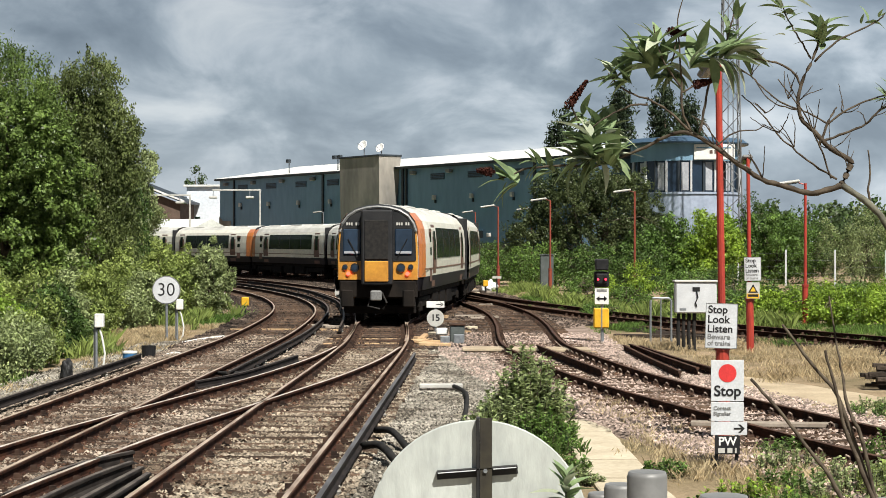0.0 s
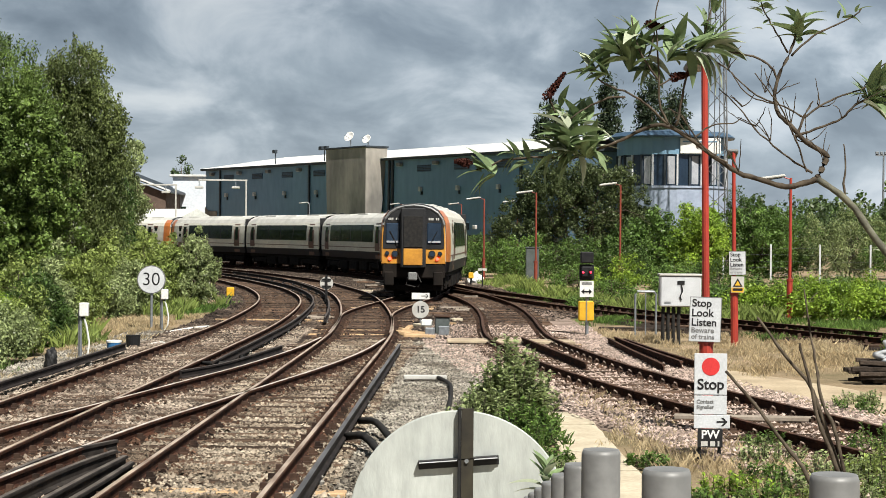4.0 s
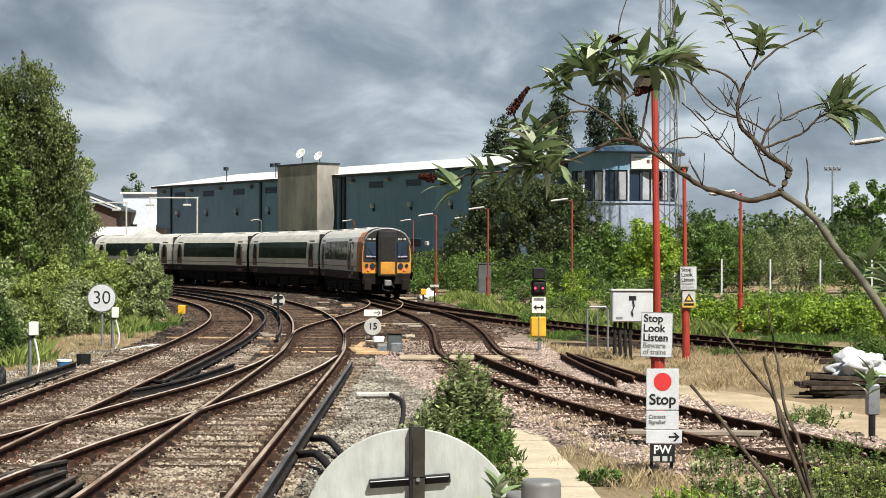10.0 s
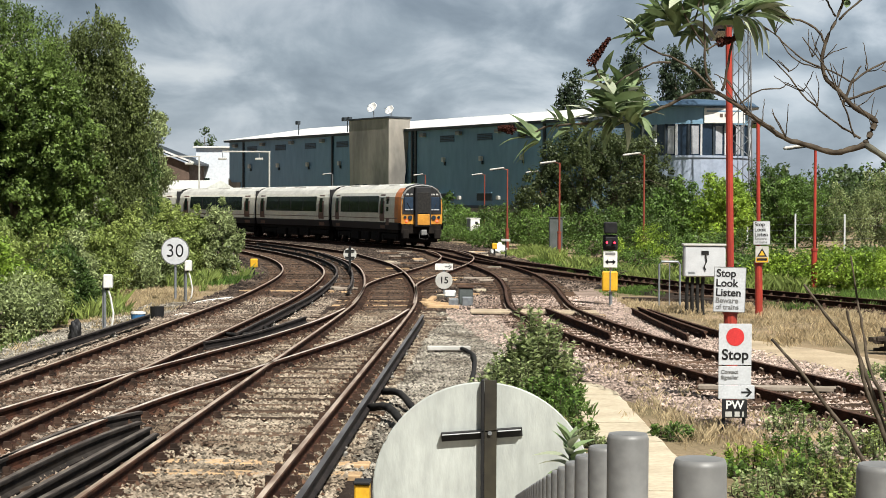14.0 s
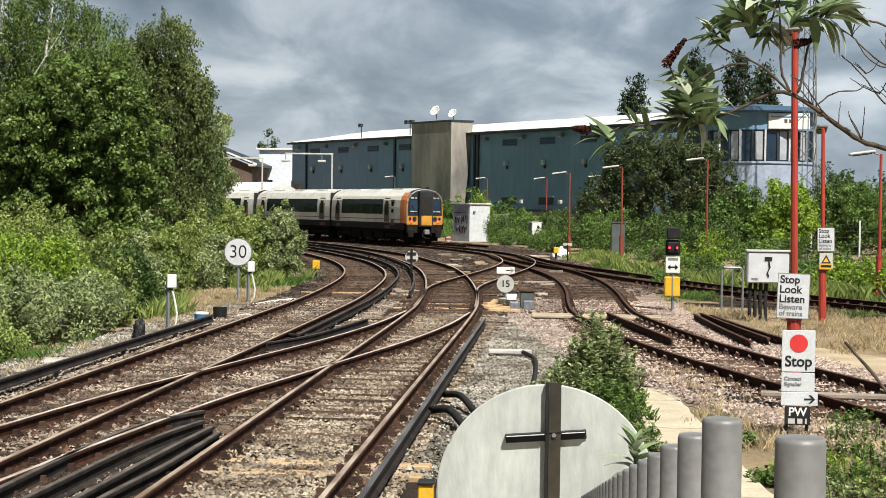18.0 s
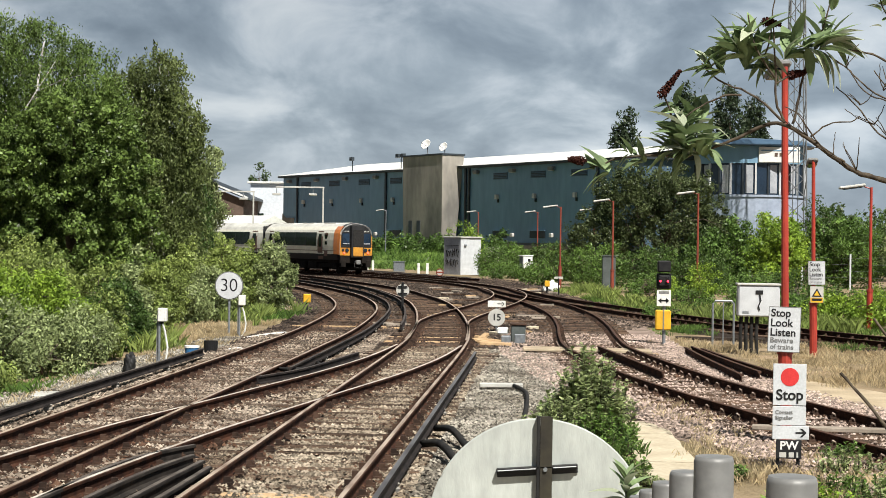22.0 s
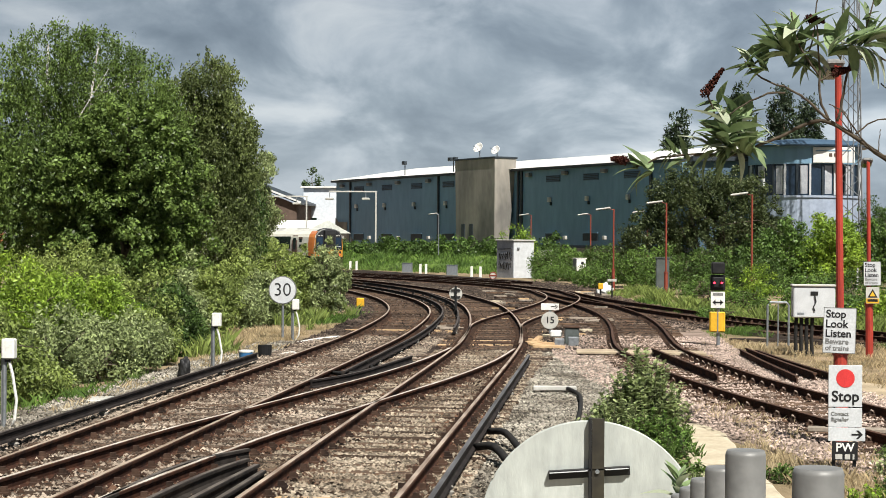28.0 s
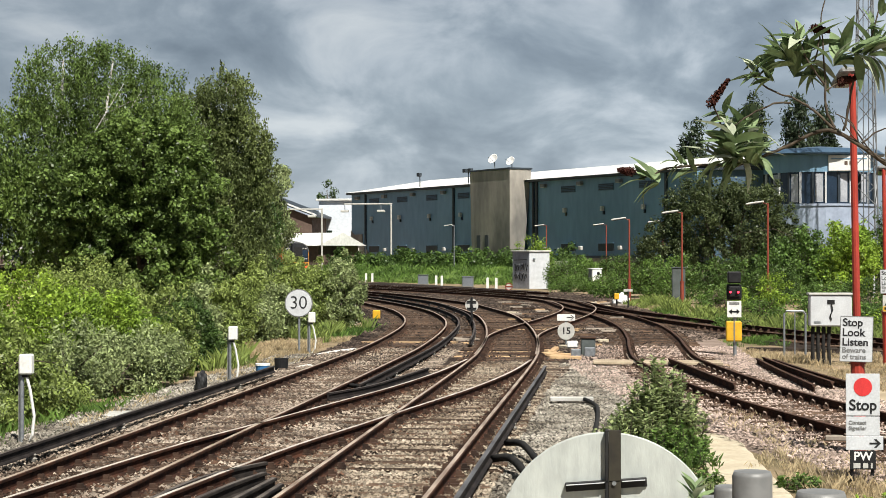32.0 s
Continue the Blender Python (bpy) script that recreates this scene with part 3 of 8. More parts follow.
conductor(near_cut(offset(CURVES["c"], -1.15), 48.5, 105), "black conductor rail inside the curve")
conductor(curve([(-5.0, 29.8), (-4.55, 31.5), (-4.3, 33.6), (-4.0, 37)]), "short black conductor rail ending at the crossover")


def loose_rail(pts, label, z=-0.02, mats=(RUST, RUST, WEB)):
    t = thing("loose_rail", pose(0, 0, 0), label, "rail", "loose rails")
    part("rail_bar", rail_mesh(curve(pts), z), list(mats), t)


for _ends in ([(-4.75, 11), (-4.73, 16.2), (-4.6, 19.0), (-4.13, 20.6)], [(-4.45, 12), (-4.3, 16.5), (-4.16, 18.4), (-3.95, 19.8)],
              [(-4.05, 11), (-3.98, 14.1), (-3.88, 17.1), (-3.78, 19.3)], [(-3.85, 11), (-3.78, 14.1), (-3.66, 16.2), (-3.62, 18.6)]):
    loose_rail(_ends, "blackened rail end lying beside the crossover", 0.0, (DARKRAIL, DARKHEAD, DARKRAIL))
loose_rail([(1.15, 41.3), (1.62, 37.5), (2.16, 33.3)], "rusty loose rail lying between the siding rails", 0.02)
loose_rail([(3.24, 42.1), (3.40, 38), (3.65, 33.6)], "rusty spare rail lying in the ballast")
loose_rail([(3.40, 42.2), (3.72, 38), (4.08, 34.0)], "rusty spare rail lying in the ballast", 0.0)
loose_rail([(3.62, 42.0), (4.0, 38), (4.45, 34.3)], "rusty spare rail lying in the ballast", -0.03)


def stones(name, lines, count, mat, y0, y1, half, label, zt=-0.2, size=0.027, shift=0.0, pos=None, bare=0.0, cover=0.0):
    """Loose ballast stones along the tracks; bare is the share swept off the sleepers beyond y = cover."""
    if pos is None:
        pts = np.vstack([near_cut(CURVES[k], y0, y1) for k in lines])
        p = pts[RS.randint(0, len(pts), count)]
        pos = np.c_[p[:, 0] + shift + RS.uniform(-half, half, count), p[:, 1] + RS.uniform(-0.3, 0.3, count), zt + RS.uniform(-0.02, 0.03, count)]
    if bare:
        on = np.zeros(count, bool)
        for k in lines:
            for x, y, tn in SLEEPERS[k]:
                on |= (abs(pos[:, 1] - y - (pos[:, 0] - x) * tn) < 0.15) & (abs(pos[:, 0] - x) < 1.32)
        pos = pos[~(on & (pos[:, 1] > cover + RS.uniform(-1.5, 1.5, count)) & (RS.rand(count) < bare))]
        count = len(pos)
    oct_v = np.array([(1, 0, 0), (0, 1, 0), (-1, 0, 0), (0, -1, 0), (0.1, 0.1, 0.8), (0, 0, -0.8)])
    oct_f = np.array([(0, 1, 4), (1, 2, 4), (2, 3, 4), (3, 0, 4)])
    sc = size * RS.uniform(0.5, 1.25, (count, 1, 1)) * RS.uniform(0.7, 1.3, (count, 1, 3))
    an = RS.uniform(0, 6.28, count)
    v = np.repeat(oct_v[None], count, 0) * sc + RS.uniform(-0.3, 0.3, (count, 6, 3)) * size * 0.6
    c, s = np.cos(an)[:, None], np.sin(an)[:, None]
    v = np.stack([v[..., 0] * c - v[..., 1] * s, v[..., 0] * s + v[..., 1] * c, v[..., 2]], -1) + pos[:, None]
    f = (oct_f[None] + 6 * np.arange(count)[:, None, None]).reshape(-1, 3)
    me = bpy.data.meshes.new(name)
    me.vertices.add(6 * count)
    me.vertices.foreach_set("co", v.astype(np.float32).ravel())
    me.loops.add(f.size)
    me.loops.foreach_set("vertex_index", f.astype(np.int32).ravel())
    me.polygons.add(len(f))
    me.polygons.foreach_set("loop_start", np.arange(0, f.size, 3, dtype=np.int32))
    me.update(calc_edges=True)
    me.materials.append(mat)
    ob = new(name, me)
    tagged(ob, label, "ballast", kind="stuff")


stones("brown_ballast_stones", "a", 62000, STONE, 14, 48, 1.75, "loose rust-brown ballast stones between the tracks", zt=-0.172, bare=0.9, cover=33)
stones("crossover_stones", "b", 36000, STONE, 12, 41, 1.7, "loose ballast stones round the crossover", zt=-0.185)
stones("tan_ballast_stones", "c", 84000, STONE_TAN, 14, 42, 1.3, "loose tan ballast stones between the rails", zt=-0.172, bare=0.93, cover=20.5)
stones("grey_ballast_stones", "a", 32000, STONE_GREY, 16, 46, 0.85, "loose pale stones along the cess", shift=-2.25, zt=-0.225)
stones("six_foot_stones", "c", 40000, STONE_GREY, 17, 42, 0.8, "loose pale stones beside the conductor rail", shift=2.05)
stones("pink_ballast_stones", "f", 52000, STONE_PINK, 15, 50, 2.3, "loose pinkish ballast stones round the siding", zt=-0.176, bare=0.35)


def rusty_stones():
    """Stones stained by rust close to the running rails, darkened for the shade there too."""
    rows = []
    for k, near, far, cnt in (("a", 14, 60, 9000), ("b", 12, 41, 8000), ("c", 14, 60, 9000), ("f", 15, 45, 4000)):
        ln = near_cut(CURVES[k], near, far)
        p = ln[RS.randint(0, len(ln), cnt)]
        side = RS.choice((-0.752, 0.752), cnt) + RS.normal(size=cnt) * 0.17
        rows.append(np.c_[p[:, 0] + side, p[:, 1] + RS.uniform(-0.3, 0.3, cnt), -0.158 + RS.uniform(-0.02, 0.02, cnt)])
    pos = np.vstack(rows)
    stones("rusty_ballast_stones", "", len(pos), STONE_RUST, 0, 0, 0, "rust-stained ballast stones against the rails", pos=pos, size=0.036)


rusty_stones()


def yard():
    """Dark oily ballast that fills the ground between the far lines."""
    a = CURVES["a"]
    ys = np.arange(43.0, 168.0, 1.0)
    xl = np.interp(ys, a[:, 1], a[:, 0]) - 2.0
    xr = np.interp(ys, [43, 50, 60, 70, 80, 90, 100, 110, 128, 150, 168], [0.2, 1.6, 4.2, 3.4, 1.6, 0.7, 0.3, -0.6, -5.2, -14, -22])
    vs, fs, n = [], [], 25
    for y, l, r in zip(ys, xl, xr):
        for u in np.linspace(0, 1, n):
            x = l + (r - l) * u
            vs.append((x, y, -0.212 + 0.035 * noise.noise(Vector((x * 1.3, y * 0.9, 5))) - 0.09 * (u in (0, 1))))
    for i in range(len(ys) - 1):
        fs += [(i * n + k, i * n + k + 1, (i + 1) * n + k + 1, (i + 1) * n + k) for k in range(n - 1)]
    tagged(part("yard_ballast", Mesh().add(vs, fs), YARD, smooth=True), "dark oily ballast between the diverging lines", "ballast", kind="structure")
    cnt = 45000
    y = 43 + 80 * RS.rand(cnt) ** 1.25
    l, r = np.interp(y, ys, xl), np.interp(y, ys, xr)
    stones("far_ballast_stones", "", cnt, STONE_FAR, 0, 0, 0, "loose brown ballast stones between the far tracks", size=0.05, pos=np.c_[l + (r - l) * RS.rand(cnt), y, -0.19 + RS.uniform(-0.02, 0.03, cnt)])


yard()

# --- train -------------------------------------------------------------------
CAR_L, PITCH_L = 14.7, 15.2
SIDE = [(1.30, 0.95), (1.37, 1.35), (1.38, 1.9), (1.37, 2.35), (1.33, 2.80), (1.24, 3.04), (1.05, 3.27), (0.75, 3.44), (0.38, 3.53), (0.0, 3.56)]


def ring(scale=1.0, drop=0.0):
    """The closed cross-section of a car: up its right side, over the roof and down its left."""
    r = [(x * scale, z - drop * (z - 0.95) / 2.7) for x, z in SIDE]
    return r + [(-x, z) for x, z in r[-2::-1]]


def shell(stations):
    """A car body through cross-sections at places along y, cut into skirt, side and roof."""
    parts = {"skirt": Mesh(), "side": Mesh(), "roof": Mesh()}
    n = len(stations[0][1])
    for k in range(n - 1):
        za, zb = stations[0][1][k][1], stations[0][1][k + 1][1]
        z = (za + zb) / 2
        nm = "skirt" if z < 1.3 else ("side" if z < 3.15 else "roof")
        for (y0, r0), (y1, r1) in zip(stations, stations[1:]):
            a, b, c, d = (r0[k][0], y0, r0[k][1]), (r0[k + 1][0], y0, r0[k + 1][1]), (r1[k + 1][0], y1, r1[k + 1][1]), (r1[k][0], y1, r1[k][1])
            parts[nm].add([a, d, c, b], [(0, 1, 2, 3)])
    return parts


def side_x(z):
    for (xa, za), (xb, zb) in zip(SIDE, SIDE[1:]):
        if za <= z <= zb:
            return xa + (xb - xa) * (z - za) / (zb - za)
    return 1.37


def side_panel(y0, y1, z0, z1, sgn, proud=0.012, steps=3):
    """A panel that follows the car's side."""
    me = Mesh()
    zs = np.linspace(z0, z1, steps + 1)
    for a, b in zip(zs, zs[1:]):
        xa, xb = side_x(a) + proud, side_x(b) + proud
        vs = [(sgn * xa, y0, a), (sgn * xa, y1, a), (sgn * xb, y1, b), (sgn * xb, y0, b)]
        me.add(vs, [(0, 1, 2, 3) if sgn > 0 else (3, 2, 1, 0)])
    return me


def bogie(par, y):
    b = part("bogie", Mesh().box(-1.15, y - 1.7, 0.42, -0.98, y + 1.7, 0.72, 0.03).box(0.98, y - 1.7, 0.42, 1.15, y + 1.7, 0.72, 0.03).box(-1.0, y - 0.3, 0.4, 1.0, y + 0.3, 0.75, 0.03)
             .box(-1.2, y - 1.5, 0.3, -1.0, y - 1.1, 0.6, 0.03).box(-1.2, y + 1.1, 0.3, -1.0, y + 1.5, 0.6, 0.03).box(1.0, y - 1.5, 0.3, 1.2, y - 1.1, 0.6, 0.03).box(1.0, y + 1.1, 0.3, 1.2, y + 1.5, 0.6, 0.03), T_UNDER, par)
    for dy in (-1.3, 1.3):
        w = Mesh()
        for sx in (-0.75, 0.75):
            w.tube([(sx - 0.07, 0, 0), (sx + 0.07, 0, 0)], 0.42, 20)
            w.tube([(sx - 0.1 * (1 if sx > 0 else -1) - 0.015, 0, 0), (sx - 0.1 * (1 if sx > 0 else -1) + 0.015, 0, 0)], 0.45, 20)
        w.tube([(-0.8, 0, 0), (0.8, 0, 0)], 0.07, 8)
        part("wheelset", w, T_UNDER, b, at=pose(0, y + dy, 0.42))
    return b


def rail_car(cab_rear=False, cab_front=False, label=""):
    """A coach whose local y runs along the train; its rear end is at -y."""
    t = thing("rail_car", pose(0, 0, 0), label, "train coach", "coaches of the train")
    h = CAR_L / 2
    st = [(-h, ring()), (h, ring())]
    if cab_rear:
        st = [(-h - 0.15, ring(0.88, 0.09)), (-h + 0.15, ring(0.93, 0.035)), (-h + 0.7, ring(0.975, 0.01)), (-h + 1.6, ring()), (h, ring())]
    if cab_front:
        st = st[:-1] + [(h - 1.6, ring()), (h - 0.7, ring(0.975, 0.01)), (h - 0.15, ring(0.93, 0.035)), (h + 0.15, ring(0.88, 0.09))]
    sh = shell(st)
    part("lower_body", sh["skirt"], T_NAVY, t, "navy lower bodyside")
    part("bodyside", sh["side"], T_CREAM, t)
    part("roof", sh["roof"], T_ROOF, t, "pale grey curved roof")
    # roof vents
    for y in (-4.2, 0.0, 4.2):
        part("roof_pod", Mesh().box(-0.65, y - 1.1, 3.42, 0.65, y + 1.1, 3.53, 0.04), T_ROOF, t)
    # open ends
    for y, has in ((-h, cab_rear), (h, cab_front)):
        if not has:
            s = 1 if y > 0 else -1
            part("end_wall", Mesh().box(-1.3, y - 0.03, 0.95, 1.3, y + 0.03, 3.3, 0.02), T_BLACK, t)
            part("gangway", Mesh().box(-0.55, y - 0.02, 1.05, 0.55, y + s * 0.36, 3.15, 0.05), RUBBER, t)
    part("underframe", Mesh().box(-1.2, -h + 0.4, 0.75, 1.2, h - 0.4, 0.98, 0.03), T_UNDER, t)
    for y in (-2.2, 0.1, 2.4):
        part("equipment_box", Mesh().box(-1.22, y - 0.95, 0.28, 1.22, y + 0.85, 0.80, 0.05), T_UNDER, t)
    for y in (-5.0, 5.0):
        bogie(t, y)
    for sg in (-1, 1):
        part("waist_band", side_panel(-h + 0.02, h - 0.02, 0.96, 1.36, sg, 0.006), T_NAVY, t, "dark navy band")
        y0 = -h + (3.9 if cab_rear else 2.3)
        y1 = h - (3.9 if cab_front else 2.3)
        part("window_band", side_panel(y0, y1, 1.90, 2.86, sg, 0.014), GLASS_DARK, t, "long dark window band")
        for k in range(1, 4):
            yy = y0 + (y1 - y0) * k / 4
            part("window_mullion", side_panel(yy - 0.045, yy + 0.045, 1.90, 2.86, sg, 0.02), T_BLACK, t)
        for c in ([-h + 1.4] if not cab_rear else [-h + 3.15]) + ([h - 1.4] if not cab_front else [h - 3.15]):
            d = part("door", side_panel(c - 0.48, c + 0.48, 1.0, 2.95, sg, 0.02), T_DOOR, t, "brown sliding door")
            part("door_window", side_panel(c - 0.27, c + 0.27, 1.85, 2.75, sg, 0.028), GLASS_DARK, d)
        part("stripe", side_panel(-h + 0.1, h - 0.1, 1.565, 1.61, sg, 0.012, 1), T_DOOR, t)
    for has, s in ((cab_rear, -1), (cab_front, 1)):
        if has:
            cab(t, s, h)
    return t


def cab(t, s, h):
    """The driving end: wrap-round orange corners, yellow nose, dark gangway door, lamps and coupler."""
    y = h + 0.16

    def P(x, z, d=0.0):
        return (x, s * (y + d), z)

    def slab(me, x0, x1, z0, z1, d0, d1, b=0.02):
        me.box(x0, min(s * (y + d0), s * (y + d1)), z0, x1, max(s * (y + d0), s * (y + d1)), z1, b)
        return me

    # orange wrap on both sides, up over the roof
    for sg in (-1, 1):
        wrap = Mesh()
        ys = [h - 3.9, h - 2.6, h - 1.6, h - 0.7, h - 0.15, h + 0.13]
        sc = [1.0, 1.0, 1.0, 0.975, 0.93, 0.887]
        prof = [(x, z) for x, z in SIDE if 1.3 <= z < 3.3]
        for i in range(len(ys) - 1):
            for (xa, za), (xb, zb) in zip(prof, prof[1:]):
                if i < 3:
                    continue
                q = [(sg * (xa * sc[i] + 0.008), s * ys[i], za + 0.006), (sg * (xa * sc[i + 1] + 0.008), s * ys[i + 1], za + 0.006),
                     (sg * (xb * sc[i + 1] + 0.008), s * ys[i + 1], zb + 0.006), (sg * (xb * sc[i] + 0.008), s * ys[i], zb + 0.006)]
                wrap.add(q, [(0, 1, 2, 3) if sg * s < 0 else (3, 2, 1, 0)])
        part("cab_side", wrap, SLATE, t, "orange cab side and shoulder", smooth=True)
        cd = part("cab_door", Mesh().add([(sg * 1.384, s * (h - 1.75), 1.2), (sg * 1.384, s * (h - 2.4), 1.2), (sg * 1.345, s * (h - 2.4), 2.82), (sg * 1.345, s * (h - 1.75), 2.82)], [(0, 1, 2, 3)]), T_DOOR, t, "brown cab door")
        part("cab_door_window", Mesh().add([(sg * 1.383, s * (h - 1.85), 2.0), (sg * 1.383, s * (h - 2.3), 2.0), (sg * 1.352, s * (h - 2.3), 2.7), (sg * 1.352, s * (h - 1.85), 2.7)], [(0, 1, 2, 3)]), GLASS_DARK, cd)
        edge = Mesh()
        for i in (3, 4):
            for (xa, za), (xb, zb) in zip(prof, prof[1:]):
                if zb > 3.1:
                    continue
                q = [(sg * (xa * sc[i] + 0.018), s * ys[i], za), (sg * (xa * sc[i + 1] + 0.018), s * ys[i + 1], za), (sg * (xb * sc[i + 1] + 0.018), s * ys[i + 1], zb), (sg * (xb * sc[i] + 0.018), s * ys[i], zb)]
                edge.add(q, [(0, 1, 2, 3) if sg * s < 0 else (3, 2, 1, 0)])
        part("cab_corner", edge, T_ORANGE, t, "orange wrap-round cab corner")
    cap = Mesh()
    dr = [0.01, 0.035, 0.086]
    for sg in (-1, 1):
        for i in (4,):
            for (xa, za), (xb, zb) in zip(SIDE[5:], SIDE[6:]):
                d0, d1 = dr[i - 3], dr[i - 2]
                q = [(sg * (xa * sc[i] + 0.01), s * ys[i], za - d0 * (za - 0.95) / 2.7 + 0.014), (sg * (xa * sc[i + 1] + 0.01), s * (ys[i + 1] + 0.02), za - d1 * (za - 0.95) / 2.7 + 0.014),
                     (sg * xb * sc[i + 1], s * (ys[i + 1] + 0.02), zb - d1 * (zb - 0.95) / 2.7 + 0.014), (sg * xb * sc[i], s * ys[i], zb - d0 * (zb - 0.95) / 2.7 + 0.014)]
                cap.add(q, [(0, 1, 2, 3) if sg * s < 0 else (3, 2, 1, 0)])
    part("cab_roof", cap, T_BLACK, t, "dark grey cab roof")
    r = ring(0.88, 0.09)
    face = [(1.22, s * (y + 0.005), 1.28)] + [(x, s * (y + 0.005), z) for x, z in r if z > 1.3] + [(-1.22, s * (y + 0.005), 1.28)]
    part("apron", slab(Mesh(), -1.19, 1.19, 0.72, 1.27, -0.25, 0.0, 0.05), T_UNDER, t, "black apron below the cab")
    f = Mesh().add(face, [tuple(range(len(face))) if s > 0 else tuple(range(len(face) - 1, -1, -1))])
    part("nose", f, T_YELLOW, t, "yellow cab end")
    # dark upper face
    up = [(x * 0.955, z) for x, z in r if z > 1.83]
    up = [(1.14, 1.84)] + up + [(-1.14, 1.84)]
    q = [(x, s * (y + 0.03), min(z, 3.40)) for x, z in up]
    part("upper_face", Mesh().add(q, [tuple(range(len(q))) if s > 0 else tuple(range(len(q) - 1, -1, -1))]), T_BLACK, t, "dark grey upper cab face")
    top = Mesh().tube([(x * 0.99, s * (y + 0.02), z - 0.02) for x, z in r if z > 2.55], 0.05, 6)
    part("roof_rim", top, BARGREY, t, "grey rim round the cab roof")
    g = slab(Mesh(), -0.47, 0.47, 1.12, 3.36, 0.0, 0.34, 0.05)
    gang = part("gangway_door", g, T_BLACK, t, "dark grey end gangway with a closed door")
    part("door_panel", slab(Mesh(), -0.36, 0.36, 1.88, 3.06, 0.33, 0.37, 0.02), RUBBER, gang)
    part("kick_panel", slab(Mesh(), -0.36, 0.36, 1.22, 1.84, 0.33, 0.38, 0.02), T_YELLOW, gang, "yellow lower gangway panel")
    for sg in (-1, 1):
        a, b = sorted((sg * 0.52, sg * 1.05))
        w = part("windscreen", slab(Mesh(), a, b, 2.02, 2.80, 0.02, 0.06, 0.03), GLASS_BLUE, t, "blue-tinted cab windscreen")
        part("wiper", Mesh().tube([P(sg * 0.6, 1.95, 0.08), P(sg * 0.9, 2.5, 0.08)], 0.014, 5), BLACK, w)
        # pale bar painted in for the reflection low in the windscreen
        part("sun_blind", slab(Mesh(), a + 0.03, b - 0.03, 2.06, 2.13, 0.055, 0.075, 0.0), GRAFFITI, w)
        for k in (0, 1, 2, 4, 5):
            c = sg * 0.76 + 0.07 * (k - 2.5)
            part("number_bar", slab(Mesh(), c - 0.024, c + 0.024, 2.90, 2.985, 0.03, 0.045, 0.0), OFFWHITE, t, "short white bar")
        for xx, zz, rr, mt in ((0.70, 1.64, 0.13, T_BLACK), (1.0, 1.66, 0.08, T_BLACK), (0.90, 1.46, 0.06, TAIL_RED)):
            lamp = part("lamp", Mesh().tube([P(sg * xx, zz, 0.0), P(sg * xx, zz, 0.06)], rr, 16), mt, t, "lit red tail lamp" if mt is TAIL_RED else "round lamp housing")
            if mt is T_BLACK:
                part("lens", Mesh().tube([P(sg * xx, zz, 0.05), P(sg * xx, zz, 0.068)], rr * 0.66, 16), GLASS_BLUE, lamp)
        part("corner_step", slab(Mesh(), min(sg * 0.75, sg * 1.12), max(sg * 0.75, sg * 1.12), 0.45, 0.98, -0.35, 0.05, 0.04), T_UNDER, t)
    part("coupler", Mesh().tube([P(0, 0.82, -0.1), P(0, 0.82, 0.42)], 0.13, 12).box(-0.17, min(s * (y + 0.36), s * (y + 0.5)), 0.66, 0.17, max(s * (y + 0.36), s * (y + 0.5)), 0.97, 0.04), BARGREY, t, "steel automatic coupler")
    part("coupler_cables", Mesh().tube([P(0.15, 0.9, 0.2), P(0.32, 0.6, 0.4), P(0.2, 0.42, 0.3)], 0.03, 6).tube([P(-0.2, 0.75, 0.2), P(-0.25, 0.5, 0.38), P(0.1, 0.42, 0.35)], 0.03, 6), RUBBER, t)
    part("obstacle_bar", slab(Mesh(), -1.1, 1.1, 0.25, 0.5, -0.6, -0.45, 0.03), T_UNDER, t)


def raise_body(car, k=1.012):
    """Stretches the body above its bogies to the full height of the stock."""
    for ob in car.children_recursive:
        if ob.name.split(".")[0] not in ("bogie", "wheelset"):
            for v in ob.data.vertices:
                v.co.z *= k
    return car


tail_car = raise_body(rail_car(True, False, "rear driving coach with yellow cab end and lit red lamps"))
mid_car = raise_body(rail_car(False, False, "cream and navy coach with dark window band"))
lead_car = raise_body(rail_car(False, True, "driving coach coupled inside the train with orange cab end"))
CARS = [tail_car, mid_car, copy_thing(mid_car, pose(0, 0, 0)), copy_thing(mid_car, pose(0, 0, 0)), lead_car, copy_thing(tail_car, pose(0, 0, 0)),
        copy_thing(mid_car, pose(0, 0, 0)), copy_thing(mid_car, pose(0, 0, 0))]
tagged(CARS[5], "driving coach of the second unit with orange cab end")
TRAIN_LINE = curve([(-2.72, 8), (-2.72, 24), (-2.72, 38)] + LINES["e"] + [(-130, 277), (-170, 329)], 0.25)
TRAIN_S = np.r_[0, np.cumsum(np.hypot(*np.diff(TRAIN_LINE, axis=0).T))]


def on_line(s):
    return np.array([np.interp(s, TRAIN_S, TRAIN_LINE[:, 0]), np.interp(s, TRAIN_S, TRAIN_LINE[:, 1])])


def tail_at(t):
    """How far along its line the rear end of the train stands at t seconds."""
    return 45.0 + 3.318 * t + 0.00852 * t * t - 0.000582 * t ** 3


def train_rows(n):
    rows = []
    for t in range(0, 33):
        mid = tail_at(t) + CAR_L / 2 + n * PITCH_L
        a, b = on_line(mid - 5.0), on_line(mid + 5.0)
        c, d = (a + b) / 2, b - a
        rows.append((t, pose(c[0], c[1], 0, 0, 0, math.degrees(math.atan2(-d[0], d[1])))))
    return rows

# --- buildings ---------------------------------------------------------------
U, N = Vector((0.564, -0.826, 0)), Vector((-0.826, -0.564, 0))   # along the shed's front to the right, and out of it
